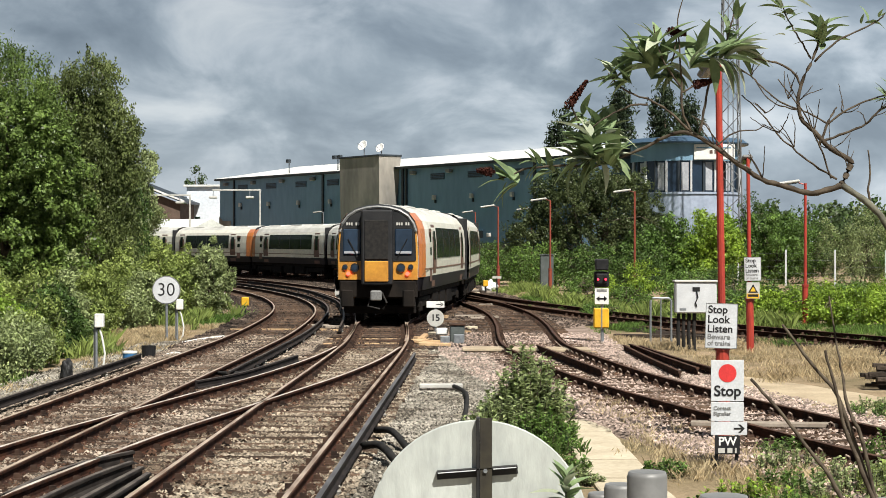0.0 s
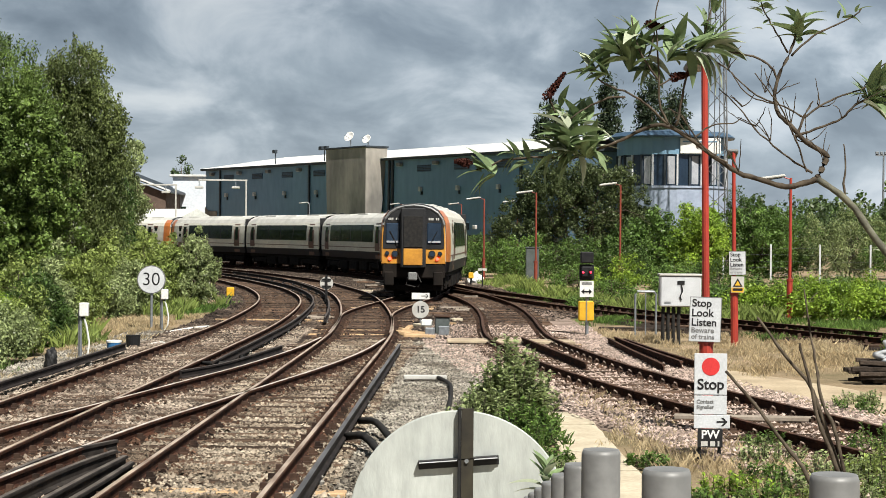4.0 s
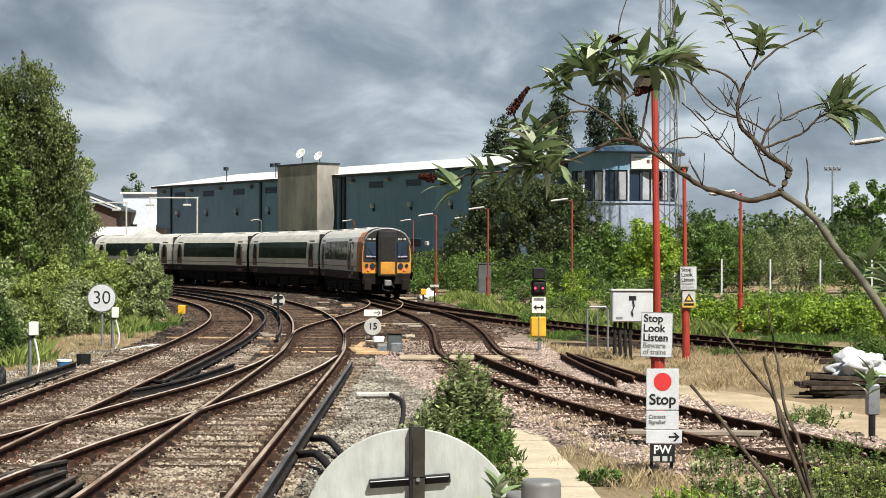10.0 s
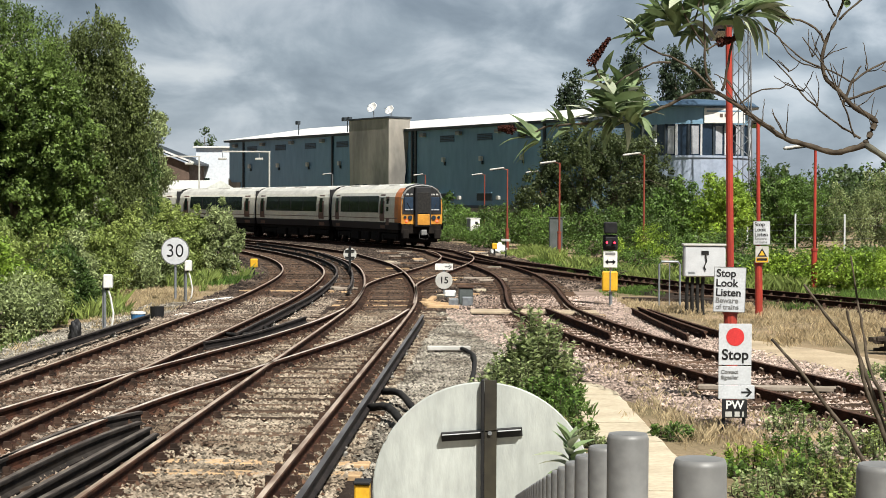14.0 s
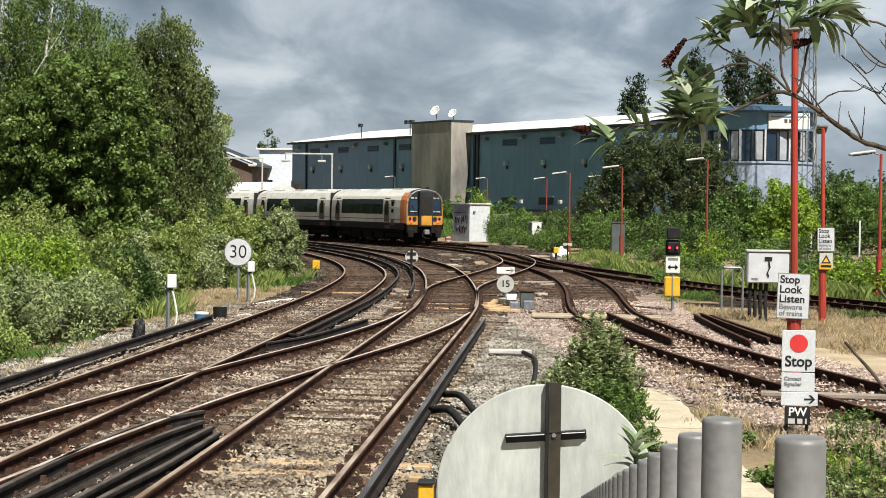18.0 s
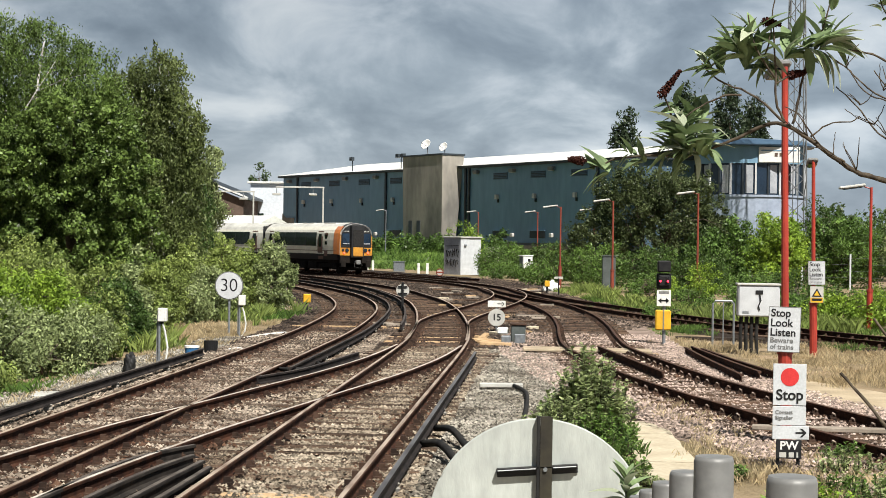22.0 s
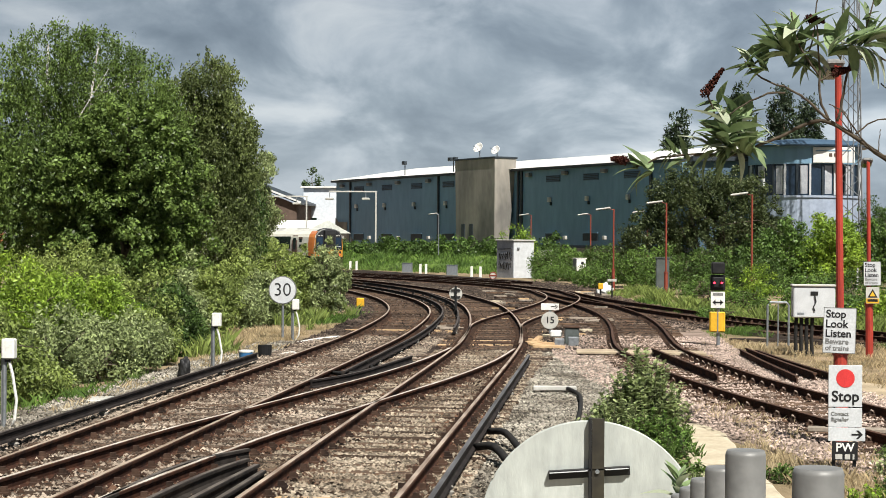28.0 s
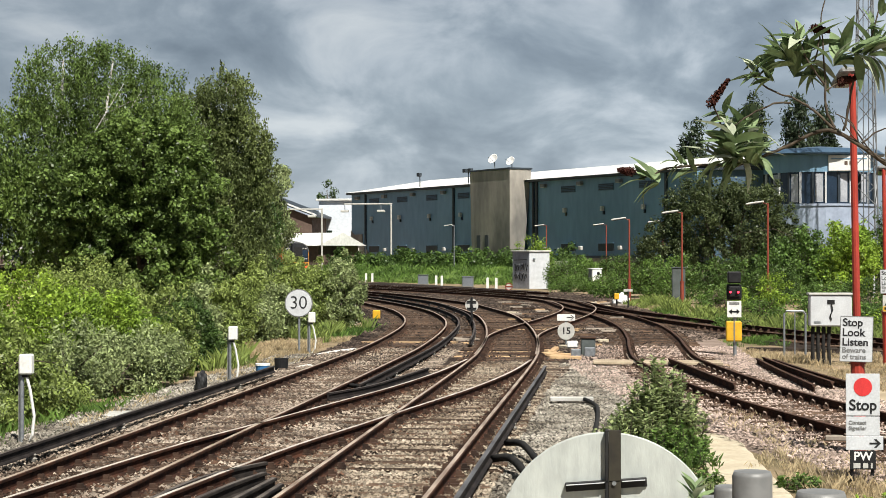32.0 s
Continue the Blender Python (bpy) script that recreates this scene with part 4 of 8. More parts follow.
WALL = Matrix(((U.x, -N.x, 0, -35.0), (U.y, -N.y, 0, 228.0), (0, 0, 1, -0.3), (0, 0, 0, 1)))  # local x along the front, y into the shed


def shed():
    t = thing("warehouse", WALL, "long blue-grey clad warehouse with a white roof", "warehouse")
    L, D, H = 75.0, 14.0, 10.6
    body = part("wall", Mesh().box(0, 0, 2.4, L, D, H), CLAD, t)
    part("plinth", Mesh().box(-0.05, -0.08, 0, L + 0.05, D, 2.4), TOWERC, t)
    part("plinth_rail", Mesh().box(-0.05, -0.16, 2.35, L, -0.02, 2.62), CLAD_DARK, t)
    roof = Mesh()
    for i in range(6):
        roof.box(L * i / 6 - (0.6 if i == 0 else 0), -0.55, H, L * (i + 1) / 6, D + 1, H + 0.25)
    part("roof_edge", roof, CLAD_DARK, t)
    slope = Mesh().add([(-0.7, -0.7, H + 0.25), (L, -0.7, H + 0.25), (L, D - 2, H + 2.2), (-0.7, D - 2, H + 2.2), (-0.7, D, H + 0.3), (L, D, H + 0.3)], [(0, 1, 2, 3), (3, 2, 5, 4), (0, 3, 4)])
    part("roof", slope, ROOFW, t, "white sloping roof sheets")
    for x in (4.2, 27.7, 45.6, 46.3, 70.0):
        part("downpipe", Mesh().box(x, -0.2, 0.3, x + 0.32, -0.02, H), CLAD_DARK, t)
    for x in (6.3, 14.1, 21.9, 29.7, 52.2, 59.3, 66.5):
        v = part("wall_vent", Mesh().box(x - 0.9, -0.1, 3.1, x + 1.8, 0.0, 3.85), CLAD_DARK, t)
        part("vent_hood", Mesh().box(x - 1.0, -0.2, 3.85, x + 1.9, 0.0, 3.95), CLAD, v)
        w = part("louvre", Mesh().box(x - 0.9, -0.06, 9.25, x + 1.8, 0.0, 9.95), WINGBLUE, t)
        for z in (9.37, 9.53, 9.69, 9.85):
            part("louvre_blade", Mesh().box(x - 0.85, -0.1, z - 0.03, x + 1.75, -0.05, z + 0.03), CLAD_DARK, w)
        f = part("floodlight", Mesh().box(x - 0.2, -0.4, 7.15, x + 0.22, -0.06, 7.65, 0.05), OFFWHITE, t)
        part("bracket", Mesh().box(x + 0.05, -0.2, 6.8, x + 0.2, 0.0, 7.15), CLAD_DARK, f)
        e = part("eaves_light", Mesh().box(x - 4.5, -0.5, 9.95, x - 3.7, -0.02, 10.3, 0.05), BARGREY, t)
        part("lens", Mesh().box(x - 4.4, -0.45, 9.9, x - 3.8, -0.1, 9.95), OFFWHITE, e)
        part("low_lamp", Mesh().box(x - 4.3, -0.35, 3.2, x - 3.8, -0.04, 3.6, 0.05), OFFWHITE, t)
    part("gable_panel", Mesh().add([(-0.06, -0.1, 0), (6.5, -0.1, 2.4), (-0.06, -0.1, 6.0)], [(0, 1, 2)]).box(0.0, -0.12, 2.4, 3.4, -0.03, 5.4), TOWERC, t)


shed()


def tower():
    t = thing("concrete_tower", WALL @ pose(36.05, -2.5, 0), "tall stained concrete stair tower tapering towards its foot", "tower")
    # local x along the shed; the outer side leans in towards the ground
    top = [(0, 0), (8.75, 0.0), (8.75, 2.75), (0, 2.75)]
    bot = [(0.5, 0.0), (8.75, 0.0), (8.75, 1.5), (0.5, 1.5)]
    vs = [(x, y, 0) for x, y in bot] + [(x, y, 12.0) for x, y in top]
    part("shaft", Mesh().add(vs, [(0, 1, 5, 4), (1, 2, 6, 5), (2, 3, 7, 6), (3, 0, 4, 7), (4, 5, 6, 7)]), TOWERC, t)
    part("coping", Mesh().box(-0.1, -0.1, 12.0, 8.85, 2.85, 12.2, 0.03), CLAD_DARK, t)
    for x in (1.6, 3.4):
        part("slit_window", Mesh().box(x, -0.06, 2.6, x + 0.75, 0.05, 4.9), CLAD_DARK, t)


tower()


def dish(m, r):
    t = thing("satellite_dish", m, "white satellite dish on a short pole on the tower roof", "satellite dish", "roof dishes")
    b = Mesh()
    prof = [(0.02, 0), (r * 0.5, 0.06 * r), (r * 0.85, 0.2 * r), (r, 0.3 * r), (r * 0.97, 0.33 * r), (r * 0.8, 0.22 * r), (0.02, 0.04 * r)]
    b.lathe(prof, 18)
    part("reflector", b, WHITE, t, smooth=True, at=pose(0, 0, 1.15, 62, 0, 20))
    part("pole", Mesh().tube([(0, 0.15, 0), (0, 0.1, 1.1)], 0.06, 8), GREY, t)
    part("feed_arm", Mesh().tube([(0, 0, 1.0), (0.1, -0.8, 1.4)], 0.03, 6), GREY, t)


dish(WALL @ pose(39.3, -1.3, 12.2), 0.62)
dish(WALL @ pose(41.9, -0.6, 12.2 - 0.35), 0.55)


def roof_aerial(m, kind):
    t = thing("roof_camera_mast", m, "small dark camera mast on the warehouse roof", "roof mast", "roof masts")
    part("pole", Mesh().tube([(0, 0, 0), (0, 0, 1.6)], 0.07, 6), CLAD_DARK, t)
    for d in kind:
        part("camera_head", Mesh().box(d - 0.35, -0.3, 1.4, d + 0.35, 0.1, 1.85, 0.05), CLAD_DARK, t)


roof_aerial(WALL @ pose(18.3, 0.5, 10.9), (0,))
roof_aerial(WALL @ pose(30.4, 0.5, 10.9), (-0.6, 0.6))


def office():
    t = thing("control_office", pose(17.0, 152, -0.3, 0, 0, 0), "round-fronted pale blue office with a band of tall windows", "office building")
    n, r = 28, 4.7

    def arc(rr, z0, z1, mi=0):
        me = Mesh()
        me.lathe([(rr, z0), (rr, z1)], n)
        return me

    part("lower_wall", arc(r, 0, 6.75), CLAD_PALE, t, smooth=False)
    part("sill", arc(r + 0.1, 6.74, 6.92), CLAD_PALE, t)
    part("upper_wall", arc(r, 9.55, 11.0), CLAD, t)
    part("core", arc(r - 0.35, 6.7, 9.6), GLASS_DARK, t)
    for k in range(n):
        a = 2 * math.pi * (k + 0.5) / n
        m = pose(0, 0, 0, 0, 0, math.degrees(a))
        w = part("window", Mesh().box(r - 0.2, -0.47, 6.95, r - 0.12, 0.47, 9.55), GLASS_BLUE, t, at=m)
        part("frame", Mesh().box(r - 0.14, 0.45, 6.95, r + 0.02, 0.6, 9.55), CLAD_DARK if k % 2 else BOARD, w)
        if k % 2 == 0:
            part("blind", Mesh().box(r - 0.118, -0.32, 7.05, r - 0.10, 0.3, 9.4), GRAFFITI, w)
    part("roof", Mesh().lathe([(r + 0.7, 11.0), (r + 0.75, 11.12), (r + 0.2, 11.5), (0.3, 11.9)], n), ROOFBLUE, t, "blue curved roof")
    part("wing", Mesh().box(-9, 1.6, 0, -3.2, 14, 10.0), WINGBLUE, t)
    part("wing_roof", Mesh().box(-9.4, 1.2, 10.0, -2.0, 14, 10.4, 0.05), CLAD_DARK, t)
    part("sign_panel", Mesh().box(0.2, -r - 0.15, 9.6, 3.6, -r - 0.03, 10.9, 0.03), WHITE, t, "white fascia sign with red and blue bars")
    for x in (1.5, 1.9, 2.3):
        part("sign_bar", Mesh().box(x, -r - 0.17, 10.1, x + 0.25, -r - 0.15, 10.4), BRICKM, t)
    part("sign_line", Mesh().box(0.4, -r - 0.17, 10.55, 3.3, -r - 0.15, 10.66), CLAD, t)


office()


MASTG = surf("dull_mast_steel", (0.17, 0.175, 0.18), (0.1, 0.105, 0.11), 3, 0.6, 0.1)


def lattice_mast():
    t = thing("lattice_mast", pose(19.2, 140, -0.3), "tall grey steel lattice radio mast", "radio mast")
    H, w = 40.0, 0.45

    def corner(i, z):
        r = max(0.5, 0.95 - 0.018 * z)
        return (r * (-1, 1, 1, -1)[i], r * (-1, -1, 1, 1)[i], z)

    for i in range(4):
        part("leg", Mesh().tube([corner(i, 0), corner(i, 25), corner(i, H)], 0.06, 6), MASTG, t)
    z, k = 0.0, 0
    while z < H - 1.5:
        for i in range(4):
            j = (i + 1) % 4
            p, q = (corner(i, z), corner(j, z + 1.6)) if k % 2 else (corner(j, z), corner(i, z + 1.6))
            part("brace", Mesh().tube([p, q], 0.035, 4), MASTG, t)
        z, k = z + 1.6, k + 1
    part("ladder", Mesh().tube([(0.2, -w, 0), (0.2, -w, H)], 0.04, 4).tube([(-0.2, -w, 0), (-0.2, -w, H)], 0.04, 4), GREY, t)


lattice_mast()


def simple_block(name, m, size, wall, roof, label, cat, over=0.4, gable=0.0, windows=()):
    t = thing(name, m, label, cat)
    L, D, H = size
    part("wall", Mesh().box(0, 0, 0, L, D, H), wall, t)
    o = over
    if gable:
        vs = [(-o, -o, H), (L + o, -o, H), (L + o, D + o, H), (-o, D + o, H), (-o, D / 2, H + gable), (L + o, D / 2, H + gable)]
        part("roof", Mesh().add(vs, [(0, 1, 5, 4), (2, 3, 4, 5), (1, 2, 5), (3, 0, 4), (3, 2, 1, 0)]), roof, t)
        part("gable_wall", Mesh().add([(0, 0, H), (0, D, H), (0, D / 2, H + gable * 0.93), (L, 0, H), (L, D, H), (L, D / 2, H + gable * 0.93)], [(0, 2, 1), (3, 4, 5)]), wall, t)
    else:
        part("roof", Mesh().box(-o, -o, H, L + o, D + o, H + 0.3, 0.04), roof, t)
    for x, z, w, h in windows:
        wd = part("window", Mesh().box(x, -0.06, z, x + w, 0.02, z + h), GLASS_DARK, t)
        part("window_frame", Mesh().box(x - 0.08, -0.09, z - 0.08, x + w + 0.08, -0.055, z), WHITE, wd)
    return t


simple_block("white_shed", pose(-43.5, 252, -0.3, 0, 0, -5), (11, 20, 10.6), BLUEWHITE, ROOFW, "plain white clad industrial building behind the trees", "industrial building", windows=((1.2, 5.5, 0.8, 0.8),))
def gable_house():
    t = thing("brown_house", pose(-51, 240, -1.7), "brown brick building with a dark pitched roof and pale verge", "building")
    front = [(-9, 0, 0), (8.6, 0, 0), (8.6, 0, 9.4), (0, 0, 12.7), (-9, 0, 9.4)]
    back = [(x, 14, z) for x, y, z in front]
    n = 5
    part("wall", Mesh().add(front + back, [tuple(range(n))] + [(i, i + n, (i + 1) % n + n, (i + 1) % n) for i in (0, 1, 4)]), BRICKM, t)
    for s in (-1, 1):
        vs = [(0, -0.8, 12.95), (s * 9.4, -0.8, 9.35), (s * 9.4, 14, 9.35), (0, 14, 12.95)]
        top = [(x, y, z + 0.3) for x, y, z in vs]
        part("roof_slope", Mesh().add(vs + top, [(0, 1, 2, 3), (4, 5, 6, 7), (0, 1, 5, 4), (1, 2, 6, 5)]), CLAD_DARK, t)
        part("verge", Mesh().add([(0, -0.86, 13.1), (s * 9.4, -0.86, 9.5), (s * 9.4, -0.86, 9.75), (0, -0.86, 13.35)], [(0, 1, 2, 3)]), WHITE, t, "pale verge board")


gable_house()
simple_block("low_shed", pose(-45.0, 203, -0.3, 0, 0, -32), (13.0, 7, 3.8), BRICKM, ROOFW, "low brick shed with a white pitched roof", "shed", 0.7, 1.5, windows=((2, 1.8, 1.5, 1.0), (6, 1.8, 1.5, 1.0)))


def relay_hut():
    t = thing("relay_hut", pose(-7.05, 138, -0.3, 0, 0, 36), "flat-roofed relay hut, graffiti on its grey side", "lineside hut")
    part("wall", Mesh().box(0, 0, 0, 1.9, 2.4, 2.95), [BOARD], t)
    part("graffiti_side", Mesh().box(-0.03, -0.02, 0, 0.0, 2.42, 2.95), GRAFFITI, t, "grey side wall with black graffiti strokes")
    part("flat_roof", Mesh().box(-0.1, -0.1, 2.95, 2.0, 2.5, 3.07, 0.02), OFFWHITE, t)
    for i in range(5):
        y = 0.35 + 0.38 * i
        for z, k in ((0.75, 1.0), (1.55, 0.9)):
            w = [(-0.035, y + RS.uniform(-0.12, 0.12), z + RS.uniform(-0.1, 0.1)), (-0.035, y + RS.uniform(-0.2, 0.1), z + 0.4 * k), (-0.035, y + RS.uniform(0.05, 0.3), z + RS.uniform(0.3, 0.6)), (-0.035, y + RS.uniform(0.0, 0.3), z + RS.uniform(-0.1, 0.35)), (-0.035, y + RS.uniform(0.1, 0.35), z + RS.uniform(0.2, 0.6))]
            part("graffiti_stroke", Mesh().tube(w, 0.035, 5), BLACK, t)
    part("graffiti_frame", Mesh().tube([(-0.035, 0.3, 1.4), (-0.035, 0.28, 2.35), (-0.035, 2.2, 2.3)], 0.03, 5), BLACK, t)
    part("lamp", Mesh().box(0.3, -0.12, 2.3, 0.5, 0.0, 2.45, 0.02), GREY, t)


relay_hut()


def white_cabinet():
    t = thing("lineside_cabinet", pose(-1.6, 125.2, -0.3, 0, 0, 28), "small white lineside cabinet on legs among bushes", "cabinet")
    part("case", Mesh().box(-0.4, 0, 0.8, 0.4, 0.55, 1.7, 0.03), GREY, t)
    part("door", Mesh().box(-0.36, -0.03, 0.84, 0.36, 0.0, 1.66, 0.02), WHITE, t, "white door")
    part("plate", Mesh().box(0.0, -0.04, 1.3, 0.2, -0.03, 1.5), BLACK, t, "small black plate")
    part("lid", Mesh().box(-0.45, -0.06, 1.7, 0.45, 0.6, 1.76, 0.02), WHITE, t)
    for x in (-0.3, 0.3):
        part("leg", Mesh().box(x - 0.04, 0.2, 0, x + 0.04, 0.28, 0.82), GREY, t)


white_cabinet()

# --- lamps, signs and lineside gear --------------------------------------------


def lamp_column(x, y, h, head=-1, label="", r=0.055, lean=0.0, wash=False, mat=RED, arm=0.45, turn=0):
    t = thing("lamp_column", pose(x, y, -0.28, 0, lean, 0), label or "tall red lamp column with a flat white lantern", "lamp post", "lamp columns")
    part("post", Mesh().tube([(0, 0, 0), (0, 0, h)], [r, r * 0.8], 10), mat, t)
    part("base_sleeve", Mesh().tube([(0, 0, 0), (0, 0, 1.3)], r * 1.7, 12), mat, t)
    part("collar", Mesh().tube([(0, 0, 1.28), (0, 0, 1.36)], r * 2.0, 12), mat, t)
    part("arm", Mesh().tube([(0, 0, h - 0.05), (head * arm * 0.5 * math.cos(radians(turn)), head * arm * 0.5 * math.sin(radians(turn)), h + 0.02)], 0.022, 6), mat, t)
    ln = Mesh().box(-0.42, -0.13, -0.05, 0.42, 0.13, 0.05, 0.035)
    lo = part("lantern", ln, BARGREY if turn else OFFWHITE, t, "flat grey lantern" if turn else "flat pale lantern", at=pose(0, 0, 0, 0, 0, turn) @ pose(head * (arm + 0.15), 0, h + 0.02, 0, 8 * head, 0))
    part("lens", Mesh().box(-0.3, -0.1, -0.075, 0.3, 0.1, -0.045, 0.01), GLASS_BLUE, lo)
    return t


lamp_column(0.55, 99, 4.7, mat=RED_FAR)
lamp_column(2.9, 118, 4.9, mat=RED_FAR)
lamp_column(3.15, 89.5, 4.85, mat=RED_FAR)
lamp_column(6.9, 83, 5.1, mat=RED_FAR)
lamp_column(-1.0, 135, 5.0, mat=RED_FAR)
lamp_column(10.15, 56.5, 4.6)
lamp_column(11.85, 43.5, 5.46, arm=0.75)
lamp_column(-6.2, 150, 5.2, mat=RED_FAR)
lamp_column(-16.2, 172, 5.6, mat=GREY)
lamp_column(6.42, 43.2, 4.75, 1, "red lamp column carrying a warning board", lean=-0.8, turn=85)
lamp_column(3.13, 23.5, 5.09, -1, "tall red lamp column carrying a white warning board", r=0.054, lean=-0.9, turn=-88)


def frame_lamp(x, y, h, arm):
    t = thing("floodlight_mast", pose(x, y, -0.3), "white painted lamp mast with a long level arm", "lamp post", "white lamp masts")
    part("post", Mesh().box(-0.085, -0.085, 0, 0.085, 0.085, h, 0.03), OFFWHITE, t)
    part("arm", Mesh().box(-arm, -0.08, h - 0.16, 0.12, 0.08, h, 0.02), OFFWHITE, t)
    for d in (1.0, arm - 0.2):
        la = part("lantern", Mesh().box(-d - 0.55, -0.3, h - 1.0, -d + 0.3, 0.3, h - 0.75, 0.05), OFFWHITE, t)
        part("hanger", Mesh().box(-d - 0.16, -0.04, h - 0.78, -d - 0.08, 0.04, h - 0.2), GREY, la)


frame_lamp(-24.8, 190, 8.4, 5.2)
frame_lamp(-32.8, 192, 7.9, 5.0)


def text_mesh(body, size, name, weight=0.02):
    cu = bpy.data.curves.new(name, "FONT")
    cu.body, cu.size, cu.align_x, cu.align_y, cu.extrude, cu.offset = body, size, "CENTER", "CENTER", 0.0015, size * weight
    ob = bpy.data.objects.new(name, cu)
    scene.collection.objects.link(ob)
    bpy.context.view_layer.update()
    me = bpy.data.meshes.new_from_object(ob.evaluated_get(bpy.context.evaluated_depsgraph_get()))
    bpy.data.objects.remove(ob)
    me.materials.clear()
    return me


FACE = pose(0, 0, 0, 90, 0, 0)        # lettering stands upright and reads from -y


def words(par, body, size, x, z, y, mat=None, sx=1.0, align=None, weight=0.02):
    me = text_mesh(body, size, "lettering", weight)
    xs = [v.co.x for v in me.vertices]
    if align == "left":
        x -= min(xs) * sx
    ob = part("lettering", me, mat or BLACK, par, at=pose(x, y, z) @ FACE @ Matrix.Diagonal((sx, 1, 1, 1)))
    return ob


def plate(par, x0, z0, x1, z1, mat, y=0.0, name="sign_plate", label="", th=0.012):
    return part(name, Mesh().box(x0, y, z0, x1, y + th, z1, 0.004), mat, par, label)


def bars(par, rows, mat, y):
    for x0, x1, z, h in rows:
        part("lettering_bar", Mesh().box(x0, y - 0.003, z, x1, y, z + h), mat, par)


def stop_board():
    t = thing("stop_board", pose(2.81, 20.8, -0.25, 0, 0, 3), "white stop board with red disc and arrow on a grey post", "railway sign")
    for x in (-0.12, 0.12):
        part("post", Mesh().tube([(x, 0.05, 0), (x, 0.05, 1.25)], 0.022, 8), BLACK, t)
    plate(t, -0.195, 0.81, 0.195, 1.30, BOARD, 0, "upper_plate")
    plate(t, -0.195, 0.575, 0.195, 0.80, BOARD, 0, "lower_plate")
    plate(t, -0.195, 0.41, 0.235, 0.57, BOARD, 0, "arrow_plate")
    plate(t, -0.15, 0.185, 0.15, 0.405, BLACK, 0, "initials_plate")
    bars(t, [(-0.11, -0.03, 0.2, 0.06), (0.0, 0.06, 0.2, 0.06), (0.09, 0.11, 0.2, 0.06)], OFFWHITE, 0.0)
    part("red_disc", Mesh().tube([(0, -0.004, 1.145), (0, 0.0, 1.145)], 0.107, 28), REDSIGN, t)
    words(t, "Stop", 0.175, 0, 0.93, -0.004)
    words(t, "Contact", 0.062, -0.165, 0.73, -0.004, BARGREY, align="left")
    words(t, "Signaller", 0.062, -0.165, 0.665, -0.004, BARGREY, align="left")
    words(t, "PW", 0.14, 0, 0.335, -0.004, WHITE)
    a = Mesh().box(0.075, -0.004, 0.479, 0.19, 0, 0.499)
    for k in (-1, 1):
        q = [(0.125, -0.005, 0.489 + k * 0.05), (0.155, -0.005, 0.489 + k * 0.05), (0.205, -0.005, 0.489), (0.175, -0.005, 0.489)]
        a.add(q, [(0, 1, 2, 3) if k < 0 else (3, 2, 1, 0)])
    part("arrow", a, BLACK, t)


stop_board()


def listen_board(x, y, z, tilt, size=1.0):
    t = thing("warning_board", pose(x, y, z, 0, tilt, 0), "white board reading Stop Look Listen beware of trains", "railway sign", "warning boards")
    w, h = 0.195 * size, 0.275 * size
    plate(t, -w, -h, w, h, BOARD)
    part("border", Mesh().box(-w, -0.002, -h, -w + 0.008, 0, h).box(w - 0.008, -0.002, -h, w, 0, h).box(-w, -0.002, h - 0.008, w, 0, h).box(-w, -0.002, -h, w, 0, -h + 0.008), BARGREY, t)
    for k, (s, q) in enumerate((("Stop", 0.13), ("Look", 0.13), ("Listen", 0.13), ("Beware", 0.092), ("of trains", 0.085))):
        words(t, s, q * size, -0.165 * size, (0.195, 0.075, -0.04, -0.135, -0.215)[k] * size, -0.003, BLACK if k < 3 else BARGREY, align="left")
    for z in (-0.55, 0.55):
        part("clamp", Mesh().tube([(0, 0.085, h * z - 0.02), (0, 0.085, h * z + 0.02)], 0.062, 10), GREY, t)
    return t


listen_board(3.08, 23.38, 1.33, 1.6, 1.088)
lb = listen_board(6.45, 43.05, 1.78, -1.0, 1.05)


def hazard_plate(x, y, z):
    t = thing("hazard_plate", pose(x, y, z), "pale hazard plate with a yellow and black triangle", "warning sign")
    plate(t, -0.16, -0.2, 0.16, 0.2, OFFWHITE)
    part("yellow_field", Mesh().box(-0.15, -0.003, -0.19, 0.15, -0.0005, -0.07).add([(-0.12, -0.003, -0.05), (0.12, -0.003, -0.05), (0, -0.003, 0.16)], [(0, 1, 2)]), YELLOW, t, "yellow triangle and lower band")
    part("triangle", Mesh().add([(-0.12, -0.004, -0.05), (0.12, -0.004, -0.05), (0, -0.004, 0.16), (-0.07, -0.004, -0.02), (0.07, -0.004, -0.02), (0, -0.004, 0.10)], [(0, 1, 4, 3), (1, 2, 5, 4), (2, 0, 3, 5)]), BLACK, t)
    part("lettering_bar", Mesh().box(-0.12, -0.004, -0.15, 0.12, 0, -0.09), BLACK, t)


hazard_plate(6.46, 43.05, 1.25)


def speed_sign():
    t = thing("speed_sign", pose(-8.72, 47.2, -0.28), "round white grey-rimmed speed board reading 30", "railway sign")
    part("post", Mesh().tube([(0, 0.06, 0), (0, 0.06, 1.4)], 0.035, 8), GREY, t)
    part("rim", Mesh().tube([(0, -0.0, 1.41), (0, 0.03, 1.41)], 0.385, 40), BARGREY, t, "dark grey rim")
    part("face", Mesh().tube([(0, -0.012, 1.41), (0, 0.0, 1.41)], 0.36, 40), BOARD, t)
    words(t, "30", 0.5, 0, 1.41, -0.016, weight=-0.008)


speed_sign()


